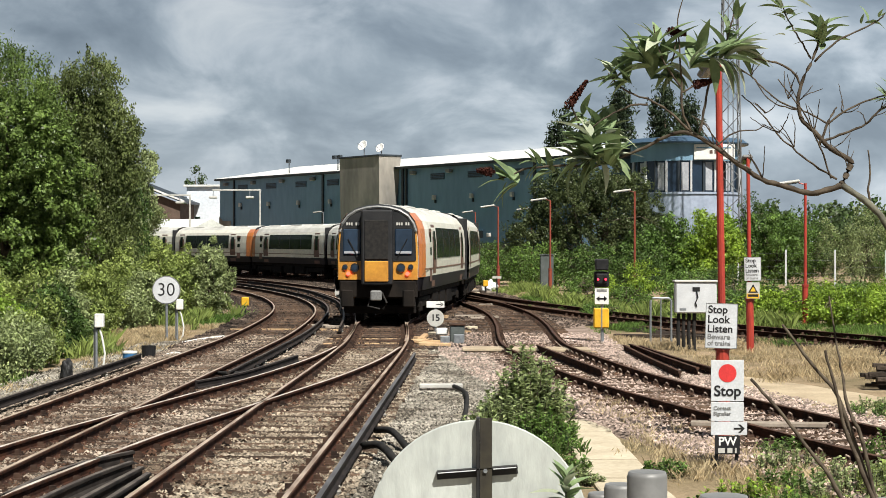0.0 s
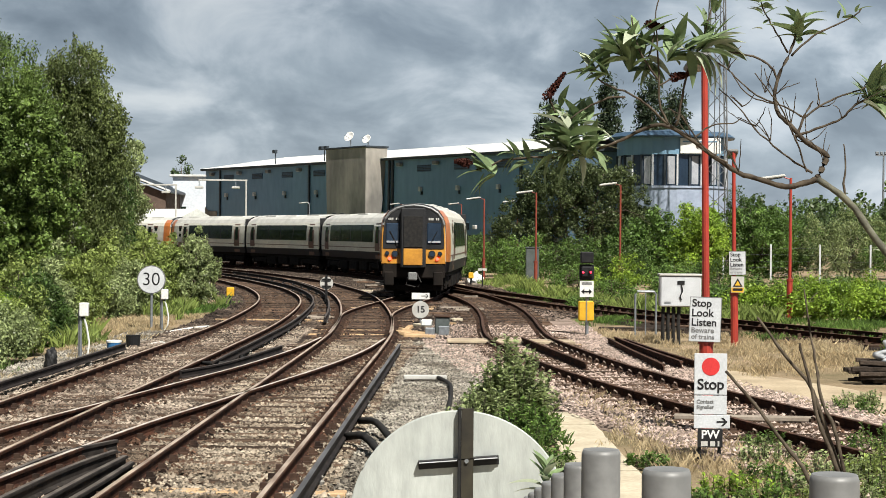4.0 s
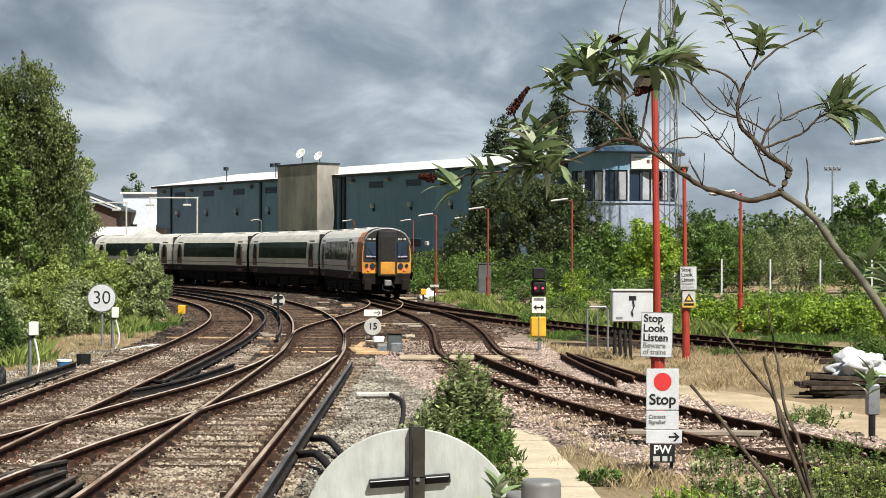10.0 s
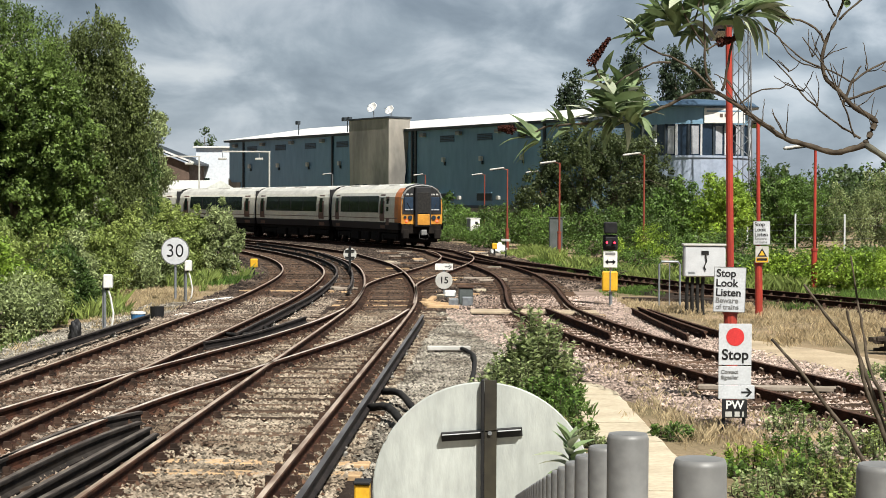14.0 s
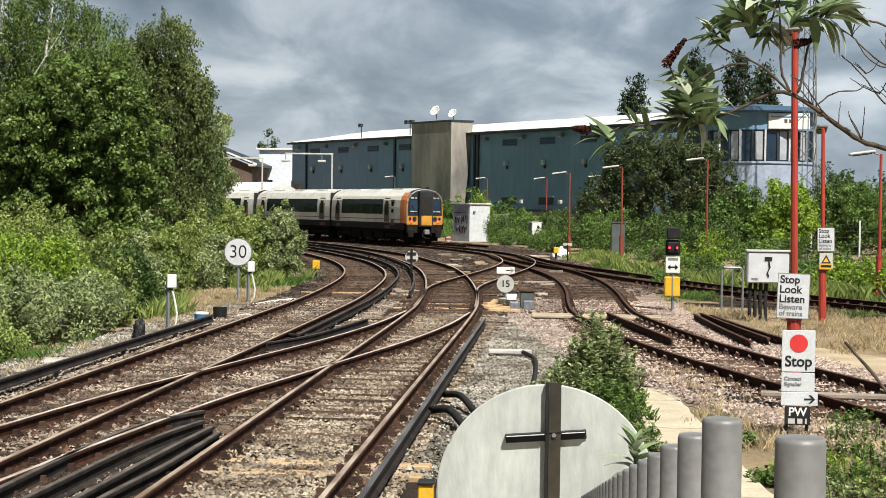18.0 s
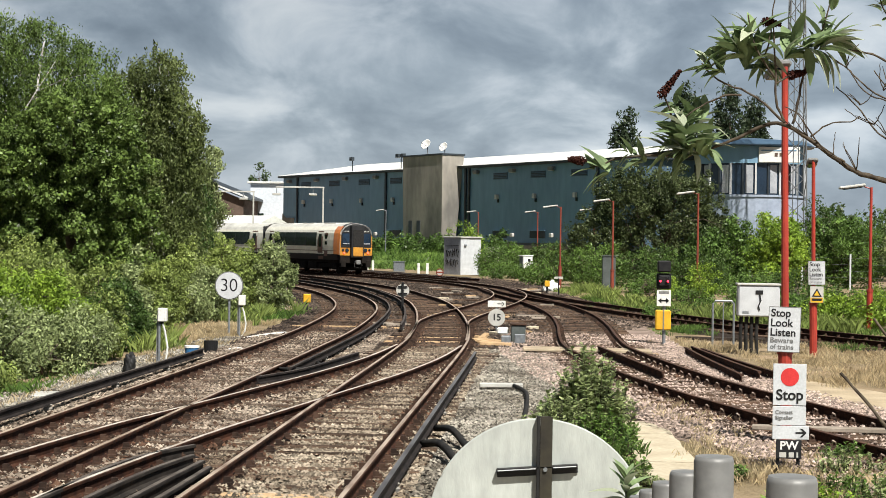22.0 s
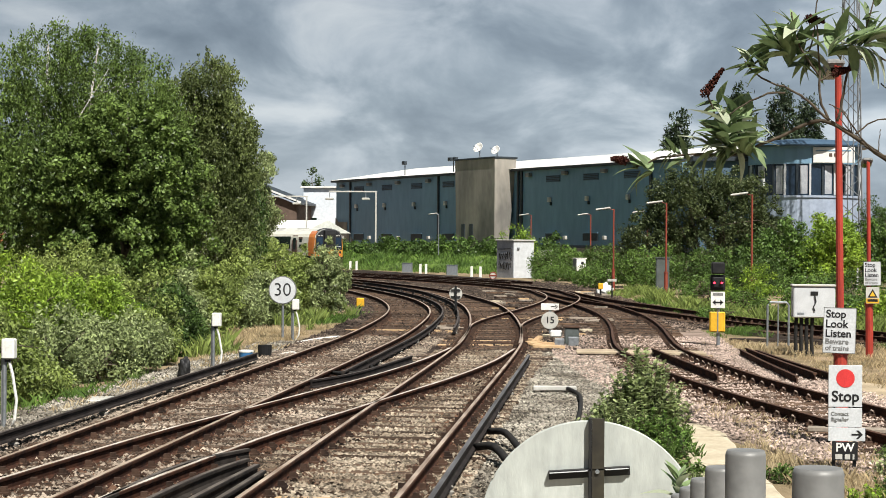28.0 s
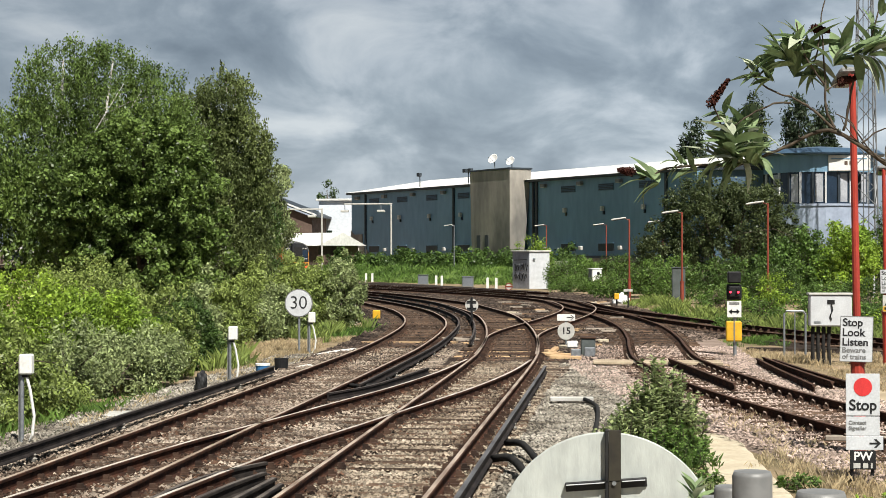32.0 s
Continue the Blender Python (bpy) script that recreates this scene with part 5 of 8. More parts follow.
def fifteen():
    t = thing("speed_sign", pose(-1.55, 51.0, -0.28), "round pale sign reading 15 below a white arrow plate", "railway sign")
    part("post", Mesh().tube([(0, 0.05, 0), (0, 0.05, 0.85)], 0.03, 8), GREY, t)
    part("face", Mesh().tube([(0, 0, 0.50), (0, 0.02, 0.50)], 0.25, 32), OFFWHITE, t)
    words(t, "15", 0.27, 0, 0.50, -0.004)
    plate(t, -0.26, 0.80, 0.26, 0.99, WHITE, 0, "arrow_plate")
    part("arrow", Mesh().box(0.02, -0.004, 0.885, 0.17, 0, 0.91).add([(0.13, -0.004, 0.96), (0.16, -0.004, 0.96), (0.23, -0.004, 0.8975), (0.2, -0.004, 0.8975)], [(3, 2, 1, 0)]).add([(0.13, -0.004, 0.835), (0.16, -0.004, 0.835), (0.23, -0.004, 0.8975), (0.2, -0.004, 0.8975)], [(0, 1, 2, 3)]), BLACK, t)


fifteen()


def route_sign():
    t = thing("lineside_marker", pose(-5.35, 63.5, -0.25), "round pale marker seen from behind on a dark post", "railway sign")
    part("post", Mesh().box(-0.04, -0.03, 0, 0.04, 0.03, 1.15, 0.01), BLACK, t)
    part("disc", Mesh().tube([(0, 0.03, 0.85), (0, 0.05, 0.85)], 0.24, 24), OFFWHITE, t)
    for z in (0.72, 0.97):
        part("bar", Mesh().box(-0.17, -0.02, z, 0.17, 0.03, z + 0.05), BLACK, t)


route_sign()


def red_disc_sign():
    t = thing("shunting_disc", pose(-8.05, 128, -0.2), "small white shunting disc with a red bar", "railway signal")
    part("post", Mesh().tube([(0, 0.05, 0), (0, 0.05, 0.3)], 0.05, 6), GREY, t)
    part("disc", Mesh().tube([(0, 0, 0.30), (0, 0.03, 0.30)], 0.25, 20), OFFWHITE, t)
    part("rim", Mesh().tube([(0.25 * math.cos(a), 0.0, 0.30 + 0.25 * math.sin(a)) for a in np.linspace(0, 2 * math.pi, 21)], 0.035, 5), RED_FAR, t, "faded red rim")
    part("bar", Mesh().box(-0.22, -0.02, 0.25, 0.22, 0, 0.35), RED_FAR, t, "faded red bar")


red_disc_sign()


def signal():
    t = thing("shunt_signal", pose(2.93, 45.6, -0.28), "two-aspect colour light signal showing red on a grey post", "railway signal")
    part("post", Mesh().tube([(0.02, 0.08, 0), (0.02, 0.08, 1.2)], 0.045, 10), GREY, t)
    part("backboard", Mesh().box(-0.19, 0, 1.55, 0.19, 0.12, 1.95, 0.02), BLACK, t)
    part("hood", Mesh().box(-0.17, -0.12, 1.98, 0.17, 0.12, 2.28, 0.03), BLACK, t)
    part("head", Mesh().box(-0.15, -0.1, 1.62, 0.15, 0.0, 1.9, 0.03), BLACK, t)
    for x in (-0.10, 0.095):
        part("red_lamp", Mesh().tube([(x, -0.12, 1.75), (x, -0.1, 1.75)], 0.028, 14), SIGNAL_RED, t, "lit red lamp")
        part("visor", Mesh().tube([(x, -0.2, 1.825), (x, -0.1, 1.825)], 0.036, 10), BLACK, t)
    plate(t, -0.18, 1.10, 0.18, 1.52, WHITE, -0.01, "arrow_plate")
    bars(t, [(-0.13, 0.13, 1.42, 0.07)], BARGREY, -0.012)
    ar = Mesh().box(-0.08, -0.016, 1.225, 0.08, -0.012, 1.265)
    for s in (-1, 1):
        q = [(s * 0.14, -0.016, 1.245), (s * 0.06, -0.016, 1.32), (s * 0.06, -0.016, 1.17)]
        ar.add(q, [(0, 1, 2) if s < 0 else (2, 1, 0)])
    part("double_arrow", ar, BLACK, t)
    part("cable_box", Mesh().box(-0.21, -0.05, 0.48, 0.19, 0.14, 1.0, 0.03), YELLOW, t, "yellow connection box")
    part("box_seam", Mesh().box(-0.02, -0.06, 0.46, 0.015, -0.045, 1.02), BARGREY, t)


signal()


def cabinet():
    t = thing("equipment_cabinet", pose(5.15, 43.6, -0.28), "white lineside equipment cabinet on black legs", "equipment cabinet")
    part("case", Mesh().box(-0.52, 0, 0.95, 0.50, 0.45, 1.72, 0.03), BOARD, t)
    part("roof_lip", Mesh().box(-0.55, -0.03, 1.72, 0.53, 0.48, 1.77, 0.01), OFFWHITE, t)
    for i in range(4):
        x = -0.42 + i * 0.13
        part("duct", Mesh().tube([(x, 0.2, 0.0), (x - 0.02, 0.18, 0.5), (x, 0.2, 0.98)], 0.045, 8), RUBBER, t)
    part("lock_plate", Mesh().box(-0.1, -0.012, 1.5, 0.08, 0, 1.6), BLACK, t)
    part("hanging_strap", Mesh().tube([(0.0, -0.02, 1.5), (0.03, -0.03, 1.35), (-0.03, -0.03, 1.22), (0.0, -0.02, 1.12)], 0.016, 6), BLACK, t)
    part("label_bar", Mesh().box(-0.42, -0.004, 1.02, -0.26, 0, 1.08), GREY, t)


cabinet()


def hoop_fence():
    t = thing("hoop_barrier", pose(4.65, 47.5, -0.28), "grey tubular hoop barrier", "barrier")
    part("hoop", Mesh().tube([(-0.28, 0, 0), (-0.28, 0, 1.12), (-0.22, 0, 1.2), (0.22, 0, 1.2), (0.28, 0, 1.12), (0.28, 0, 0)], 0.03, 8), GREY, t)
    part("bar", Mesh().tube([(0, 0, 0), (0, 0, 1.18)], 0.018, 6), GREY, t)


hoop_fence()


def trough():
    """Concrete cable trough and low dark fence along the far siding."""
    line = curve([(3.6, 50.2), (6.5, 49.2), (9.5, 46), (13, 41), (17, 35)])
    t = thing("cable_trough", pose(0, 0, -0.28), "low dark cable trough along the siding", "cable trough", kind="structure")
    part("lid", Mesh().sweep([(-0.2, 0), (0.2, 0), (0.2, 0.09), (-0.2, 0.09)], [(x, y, 0) for x, y in line]), ROTTEN, t)


trough()


def cable_post(x, y, h=1.0, side=1):
    t = thing("trackside_box", pose(x, y, -0.28), "white junction box on a grey post with a hanging cable", "junction box", "trackside junction boxes")
    part("post", Mesh().tube([(0, 0, 0), (0, 0, h)], 0.032, 8), GREY, t)
    part("backing", Mesh().box(-0.06, 0.02, 0.05, -0.02, 0.06, h + 0.1), BARGREY, t)
    b = part("box", Mesh().box(-0.02, -0.1, h - 0.05, 0.17, 0.05, h + 0.24, 0.02), WHITE, t)
    part("gland", Mesh().box(0.02, -0.06, h - 0.09, 0.10, 0.0, h - 0.05), BLACK, b)
    part("cable", Mesh().tube([(0.07, -0.03, h - 0.05), (0.13, -0.03, h * 0.75), (0.19, -0.03, h * 0.4), (0.16, -0.03, h * 0.15), (0.07, -0.03, 0.0)], 0.022, 6), WHITE, t, "white cable")


cable_post(-8.5, 24.3, 1.08)
cable_post(-8.2, 36.4, 0.98)
cable_post(-8.55, 47.9, 0.9)
cable_post(-10.1, 66.0, 0.95)


def yellow_box(x, y, h=0.62):
    t = thing("yellow_marker", pose(x, y, -0.28), "yellow point heater box on a black stem", "trackside box", "yellow boxes")
    part("stem", Mesh().tube([(0, 0, 0), (0, 0, 0.42)], 0.05, 8), BLACK, t)
    part("box", Mesh().box(-0.13, -0.1, 0.38, 0.14, 0.12, 0.7, 0.03), YELLOW, t)


yellow_box(-8.85, 63.5)
yellow_box(-0.15, 91.5)


def tub(x, y, r, h, mat, band, label):
    t = thing("plastic_tub", pose(x, y, -0.28), label, "tub", "tubs")
    part("body", Mesh().lathe([(r * 0.85, 0), (r * 0.97, h * 0.9), (r, h), (r * 0.92, h), (r * 0.85, 0.05)], 18), mat, t)
    if band:
        part("lid", Mesh().lathe([(r * 1.03, h * 0.86), (r * 1.03, h), (r * 0.7, h * 1.02)], 18), band, t, "white lid")


BLUE = surf("blue_plastic", (0.04, 0.14, 0.30), (0.03, 0.11, 0.25), 5, 0.5)
tub(-7.95, 38.6, 0.165, 0.30, BLUE, WHITE, "blue tub with a white lid beside the track")
tub(-7.72, 39.6, 0.17, 0.36, BLACK, None, "black plant tub beside the track")


def lumpy(name, m, sx, sy, sz, mat, label, cat, seed, rough=0.35):
    me = bmesh.new()
    bmesh.ops.create_icosphere(me, subdivisions=4, radius=1)
    for v in me.verts:
        n = noise.fractal(v.co * 1.7 + Vector((seed, 0, 0)), 0.7, 2.0, 4)
        v.co *= 1 + rough * n
        v.co = Vector((v.co.x * sx, v.co.y * sy, max(v.co.z, -0.55) * sz))
    d = bpy.data.meshes.new(name)
    me.to_mesh(d)
    me.free()
    ob = part(name, d, mat, smooth=True, at=m)
    return tagged(ob, label, cat)


lumpy("black_sack", pose(-8.15, 33.6, -0.1), 0.13, 0.12, 0.26, BLACK, "crumpled black sack beside the track", "sack", 3)
lumpy("white_bulk_bag", pose(8.1, 32.6, 0.30), 0.52, 0.4, 0.30, BOARD, "crumpled white bulk bag on a pile of timber", "bulk bag", 9, 0.5)
lumpy("white_sheet", pose(0.05, 93.2, -0.06), 0.4, 0.3, 0.42, WHITE, "crumpled white bag beside the bushes", "bag", 15, 0.4)


def log_pile():
    t = thing("timber_stack", pose(7.85, 32.6, -0.28), "stack of old dark timbers and scrap", "timber stack")
    for i in range(34):
        z = 0.05 + 0.085 * (i // 7)
        L = RS.uniform(0.35, 0.8)
        part("timber", Mesh().box(-L, -0.05, -0.04, L, 0.05, 0.04, 0.01), ROTTEN, t, at=pose(RS.uniform(-0.25, 0.25), -0.42 + 0.14 * (i % 7), z, 0, RS.uniform(-4, 4), RS.uniform(-14, 14)))


log_pile()


def power_post():
    t = thing("point_motor_post", pose(6.3, 24.7, -0.28), "short grey post with a black top box", "trackside post")
    part("post", Mesh().tube([(0, 0, 0), (0, 0, 0.5)], 0.05, 8), BLACK, t)
    part("case", Mesh().box(-0.08, -0.06, 0.42, 0.10, 0.08, 0.86, 0.02), GREY, t)


power_post()


def point_motor():
    t = thing("point_motor", pose(-0.95, 45.6, -0.25), "grey point machine with rods beside the switch", "point machine")
    part("case", Mesh().box(-0.05, -0.3, 0.05, 0.32, 0.3, 0.52, 0.03), IVYBOX, t)
    part("lid", Mesh().box(-0.08, -0.33, 0.52, 0.35, 0.33, 0.57, 0.015), RUST2, t)
    part("white_junction", Mesh().box(-0.42, -0.2, 0.28, -0.12, 0.1, 0.45, 0.03), WHITE, t)
    part("side_box", Mesh().box(-0.30, -0.55, 0.02, -0.05, -0.3, 0.26, 0.02), GREY, t)
    part("front_box", Mesh().box(0.05, -0.8, 0.08, 0.32, -0.55, 0.32, 0.02), GREY, t)
    part("rod", Mesh().tube([(-1.9, 0.1, 0.1), (0.0, 0.1, 0.12)], 0.025, 6).tube([(-1.9, -0.2, 0.1), (0.0, -0.2, 0.12)], 0.025, 6), RUST, t)
    part("hose", Mesh().tube([(0.25, -0.5, 0.1), (0.5, -1.4, 0.05), (0.45, -2.3, 0.02)], 0.035, 6), RUBBER, t)


point_motor()


PALEGREY = surf("pale_dusty_timber", (0.27, 0.23, 0.19), (0.18, 0.15, 0.12), 3, 0.9, stretch=(1, 8, 1))


def scrap(x, y, z, L, w, ang, mat, label, tilt=0.0):
    ob = part("timber_scrap", Mesh().box(-L / 2, -w / 2, 0, L / 2, w / 2, 0.09, 0.015), mat, at=pose(x, y, z, 0, tilt, ang))
    tagged(ob, label, "timber scrap", "timber scraps")


for _x, _y, _L, _w, _a, _t in ((-1.62, 45.0, 0.75, 0.14, 8, 3), (-1.55, 44.2, 0.6, 0.12, -14, 6), (-1.8, 46.0, 0.35, 0.2, 40, 14), (-1.35, 43.6, 0.8, 0.13, 4, 2), (-1.75, 47.2, 0.28, 0.16, 60, -20)):
    scrap(_x, _y, -0.16, _L, _w, _a, TIMBER_NEW, "orange-brown timber offcut beside the points", _t)
for _x, _y, _L, _w, _a in ((-5.6, 92, 1.1, 0.12, 14), (-5.0, 94, 0.9, 0.1, -30), (-6.2, 95, 1.0, 0.1, 50), (-4.6, 56, 1.3, 0.2, 12), (-4.9, 60, 0.9, 0.18, -25), (-4.2, 71, 1.5, 0.2, 5), (-3.9, 76, 1.6, 0.22, -8), (-4.6, 84, 1.2, 0.25, 20), (-0.9, 56.5, 1.1, 0.2, -12), (-0.6, 61, 1.2, 0.2, 15), (-3.2, 68, 0.9, 0.2, 30)):
    scrap(_x, _y, -0.19, _L, _w, _a, TIMBER if RS.rand() < 0.6 else PALEGREY, "old grey timber lying between the tracks")


for _ in range(46):
    _y = RS.uniform(49, 98)
    _e = float(np.interp(_y, CURVES["e"][:, 1], CURVES["e"][:, 0]))
    _p = (_e + RS.choice((-2.9, -1.9, 1.9, 2.6)) + RS.uniform(-0.5, 0.5), _y, -0.185, RS.uniform(0.3, 1.0), RS.uniform(0.07, 0.2), RS.uniform(-70, 70), PALEGREY if RS.rand() < 0.6 else (TIMBER_NEW if RS.rand() < 0.4 else CONCRETE), "pale timber debris lying between the tracks", RS.uniform(-4, 4))
    if _ % 2:
        scrap(*_p)


def cable(name, pts, r, label, mat=RUBBER):
    c = []
    q = [Vector(p) for p in pts]
    for i in range(len(q) - 1):
        for u in (0.0, 0.33, 0.66):
            a, b, e, d = q[max(i - 1, 0)], q[i], q[i + 1], q[min(i + 2, len(q) - 1)]
            c.append(0.5 * (2 * b + (e - a) * u + (2 * a - 5 * b + 4 * e - d) * u * u + (3 * b - 3 * e + d - a) * u ** 3))
    c.append(q[-1])
    tagged(part(name, Mesh().tube(c, r, 7), mat, smooth=True), label, "cable", "track cables")


cable("track_cable", [(-1.5, 23.2, -0.05), (-1.25, 22.6, 0.0), (-1.0, 21.6, -0.12), (-0.82, 21.0, -0.14), (-0.72, 20.4, -0.16)], 0.045, "thick black cable looping over the ballast")
cable("track_cable", [(-1.55, 21.4, -0.05), (-1.3, 21.0, 0.0), (-1.05, 20.1, -0.1), (-0.85, 19.6, -0.14), (-0.9, 20.8, -0.12), (-1.0, 21.8, -0.1)], 0.05, "thick black jumper cable beside the conductor rail")
cable("track_cable", [(-0.62, 30.9, -0.1), (-0.42, 30.0, -0.12), (-0.36, 28.6, -0.12), (-0.36, 26.6, -0.14), (-0.4, 24.8, -0.13), (-0.55, 23.6, -0.12), (-0.85, 22.6, -0.12), (-0.95, 21.7, -0.14)], 0.036, "black cable lying on the ballast")
cable("track_cable", [(-5.2, 33.5, -0.08), (-4.8, 32.6, -0.02), (-4.4, 33.5, -0.05), (-4.7, 35.3, -0.08)], 0.045, "black jumper cable between the rails")
cable("white_cable", [(-7.6, 39.8, -0.2), (-7.3, 40.6, -0.15), (-7.1, 40.2, -0.15), (-6.95, 39.2, -0.15)], 0.03, "white cable beside the tub", WHITE)
cable("white_pipe", [(-7.95, 45.2, -0.2), (-7.6, 46.6, -0.17), (-7.25, 47.8, -0.17)], 0.05, "pale pipe lying on the cess", WHITE)

slab = part("concrete_slab", Mesh().box(-0.38, -0.11, 0, 0.38, 0.11, 0.07, 0.012), OFFWHITE, at=pose(-0.85, 31.0, -0.14, 0, 0, 3))
tagged(slab, "pale concrete trough lid lying on the ballast", "concrete slab")
slab2 = part("concrete_slab", Mesh().box(-0.45, -0.4, 0, 0.45, 0.4, 0.06, 0.012), OFFWHITE, at=pose(-8.1, 28.6, -0.24, 0, 0, 12))
tagged(slab2, "pale concrete lid beside the cess", "concrete slab")


def crossing(name, m, n, w, l, mat, label):
    t = thing(name, m, label, "crossing boards", kind="structure")
    me = Mesh().box(-l / 2, -w / 2, 0, l / 2, w / 2, 0.06, 0.008).data("board")
    me.materials.append(mat)
    for i in range(n):
        part("board", me, mat, t, at=pose(RS.uniform(-0.06, 0.06), i * (w + 0.02), 0, 0, 0, RS.uniform(-0.5, 0.5)))


PALEWOOD = surf("pale_board", (0.36, 0.3, 0.215), (0.22, 0.175, 0.12), 2, 0.85, vary=0.25, stretch=(1, 8, 1))
crossing("foot_crossing", pose(0.85, 41.2, -0.13, 0, 0, -4), 4, 0.24, 3.0, PALEWOOD, "pale timber walking boards across the siding")
crossing("foot_crossing", pose(4.1, 24.6, -0.14, 0, 0, -6), 2, 0.11, 2.5, PALEGREY, "white-edged boards across the siding")


def walkway():
    """Concrete path that runs down from the platform ramp to the siding."""
    line = [(1.95, 9.0), (1.85, 13.5), (1.62, 17.5), (1.5, 20.2), (1.42, 22.5), (1.36, 24.6), (1.4, 26.5)]
    c = curve(line, 0.4)
    t = thing("concrete_path", pose(0, 0, 0), "pale concrete walking path with worn edges", "path", kind="structure")
    cuts = [9.0, 10.9, 12.8, 14.6, 16.4, 18.2, 19.9, 21.5, 23.1, 24.7, 26.4]
    for k, (ya, yb) in enumerate(zip(cuts, cuts[1:])):
        vs, fs = [], []
        ys = np.linspace(ya + 0.012, yb - 0.012, 5)
        for y in ys:
            x = float(np.interp(y, c[:, 1], c[:, 0]))
            w = 0.37 + 0.03 * noise.noise(Vector((y * 0.9, 0, 0))) + 0.02 * noise.noise(Vector((y * 4, 3, 0)))
            tip = -0.225 + 0.008 * math.sin(k * 2.1)
            for u, z in ((-w, -0.31), (-w, tip - 0.01), (-w + 0.02, tip), (w - 0.02, tip), (w, tip - 0.01), (w, -0.31)):
                vs.append((x + u, y, z))
        for i in range(4):
            fs += [(i * 6 + q, i * 6 + q + 1, i * 6 + q + 7, i * 6 + q + 6) for q in range(5)]
        fs += [(0, 5, 4, 3, 2, 1), (24, 25, 26, 27, 28, 29)]
        part("slab", Mesh().add(vs, fs), CONCRETE, t)


walkway()

def sand_strip():
    """A trodden sandy strip beyond the disused siding."""
    line = curve([(3.6, 36.5), (5.2, 33.0), (6.2, 29.8), (7.0, 27.0), (8.2, 23.5), (9.6, 20)], 0.5)
    vs, fs = [], []
    for x, y in line:
        w = 0.62 + 0.2 * noise.noise(Vector((x, y * 0.7, 2)))
        e = 0.12 * noise.noise(Vector((x * 2, y * 1.5, 7)))
        for u, z in ((-w - 0.25, -0.34), (-w, -0.225), (e, -0.215), (w, -0.225), (w + 0.25, -0.34)):
            vs.append((x + u, y + 0.3 * u, z))
    for i in range(len(line) - 1):
        fs += [(i * 5 + k, i * 5 + k + 1, i * 5 + k + 6, i * 5 + k + 5) for k in range(4)]
    tagged(part("sandy_strip", Mesh().add(vs, fs), SAND, smooth=True), "trodden sandy strip beside the siding", "path", kind="structure")


sand_strip()

# --- platform end, round board and railing ---------------------------------------


def platform():
    t = thing("platform_ramp", pose(0, 0, 0), "concrete platform end with a ramp", "platform", kind="structure")
    vs = [(x, y, z) for y, z in ((-30, 0.92), (-0.2, 0.92), (6.0, -0.1), (6.0, -0.4), (-30, -0.4)) for x in (-1.25, 6.0)]
    part("slab", Mesh().add(vs, [(0, 1, 3, 2), (2, 3, 5, 4), (4, 5, 7, 6), (8, 9, 1, 0), (0, 2, 4, 6, 8), (1, 9, 7, 5, 3)]), CONCRETE, t)


platform()


def round_board():
    t = thing("round_board", pose(-0.055, 6.5, -0.28), "back of a large round white board with a dark steel cross", "railway sign")
    R, zc = 0.405, 1.66
    part("disc", Mesh().tube([(0, 0, zc), (0, 0.012, zc)], R, 72), DISCM, t, "stained off-white disc")
    part("rim", Mesh().tube([(R * math.cos(a), 0.006, zc + R * math.sin(a)) for a in np.linspace(0, 2 * math.pi, 73)], 0.005, 6), DISCM, t)
    part("upright", Mesh().box(-0.008, -0.034, -0.1, 0.004, 0.0, zc + R + 0.015, 0.002), BLACK, t, "black steel angle upright")
    part("upright_flange", Mesh().box(0.0045, -0.034, -0.1, 0.05, -0.03, zc + R + 0.015, 0.001), OLIVE_LIT, t, "olive flange of the upright, coloured as sunlit steel")
    tilt = pose(0, 0, zc + 0.22, 0, -4.5, 0)
    bar = part("crossbar", Mesh().box(-0.155, -0.034, 0.006, 0.145, 0.0, 0.014, 0.002).box(-0.155, -0.010, -0.02, 0.145, -0.002, 0.014, 0.002), BLACK, t, "short black steel crossbar", at=tilt)
    # thin pale boxes draw the highlight along the crossbar's edge
    part("worn_edge", Mesh().box(-0.15, -0.0365, 0.006, -0.01, -0.034, 0.0095).box(0.055, -0.0365, 0.006, 0.14, -0.034, 0.0095), BOARD, bar, "pale highlight line along the crossbar edge")
    part("bolt", Mesh().tube([(0.025, -0.042, zc + 0.225), (0.025, -0.032, zc + 0.225)], 0.008, 8), GREY, t)
    part("foot_post", Mesh().box(-0.06, 0.012, 0, 0.06, 0.1, zc - 0.2, 0.01), YELLOW, t)


round_board()
stop2 = thing("buffer_post", pose(-0.535, 6.9, -0.28), "yellow steel post beside the round board", "post")
part("post", Mesh().box(-0.03, 0, 0, 0.03, 0.08, 1.62, 0.006), YELLOW, stop2)
part("cap", Mesh().box(-0.033, -0.01, 1.62, 0.033, 0.085, 1.632, 0.003), BLACK, stop2)


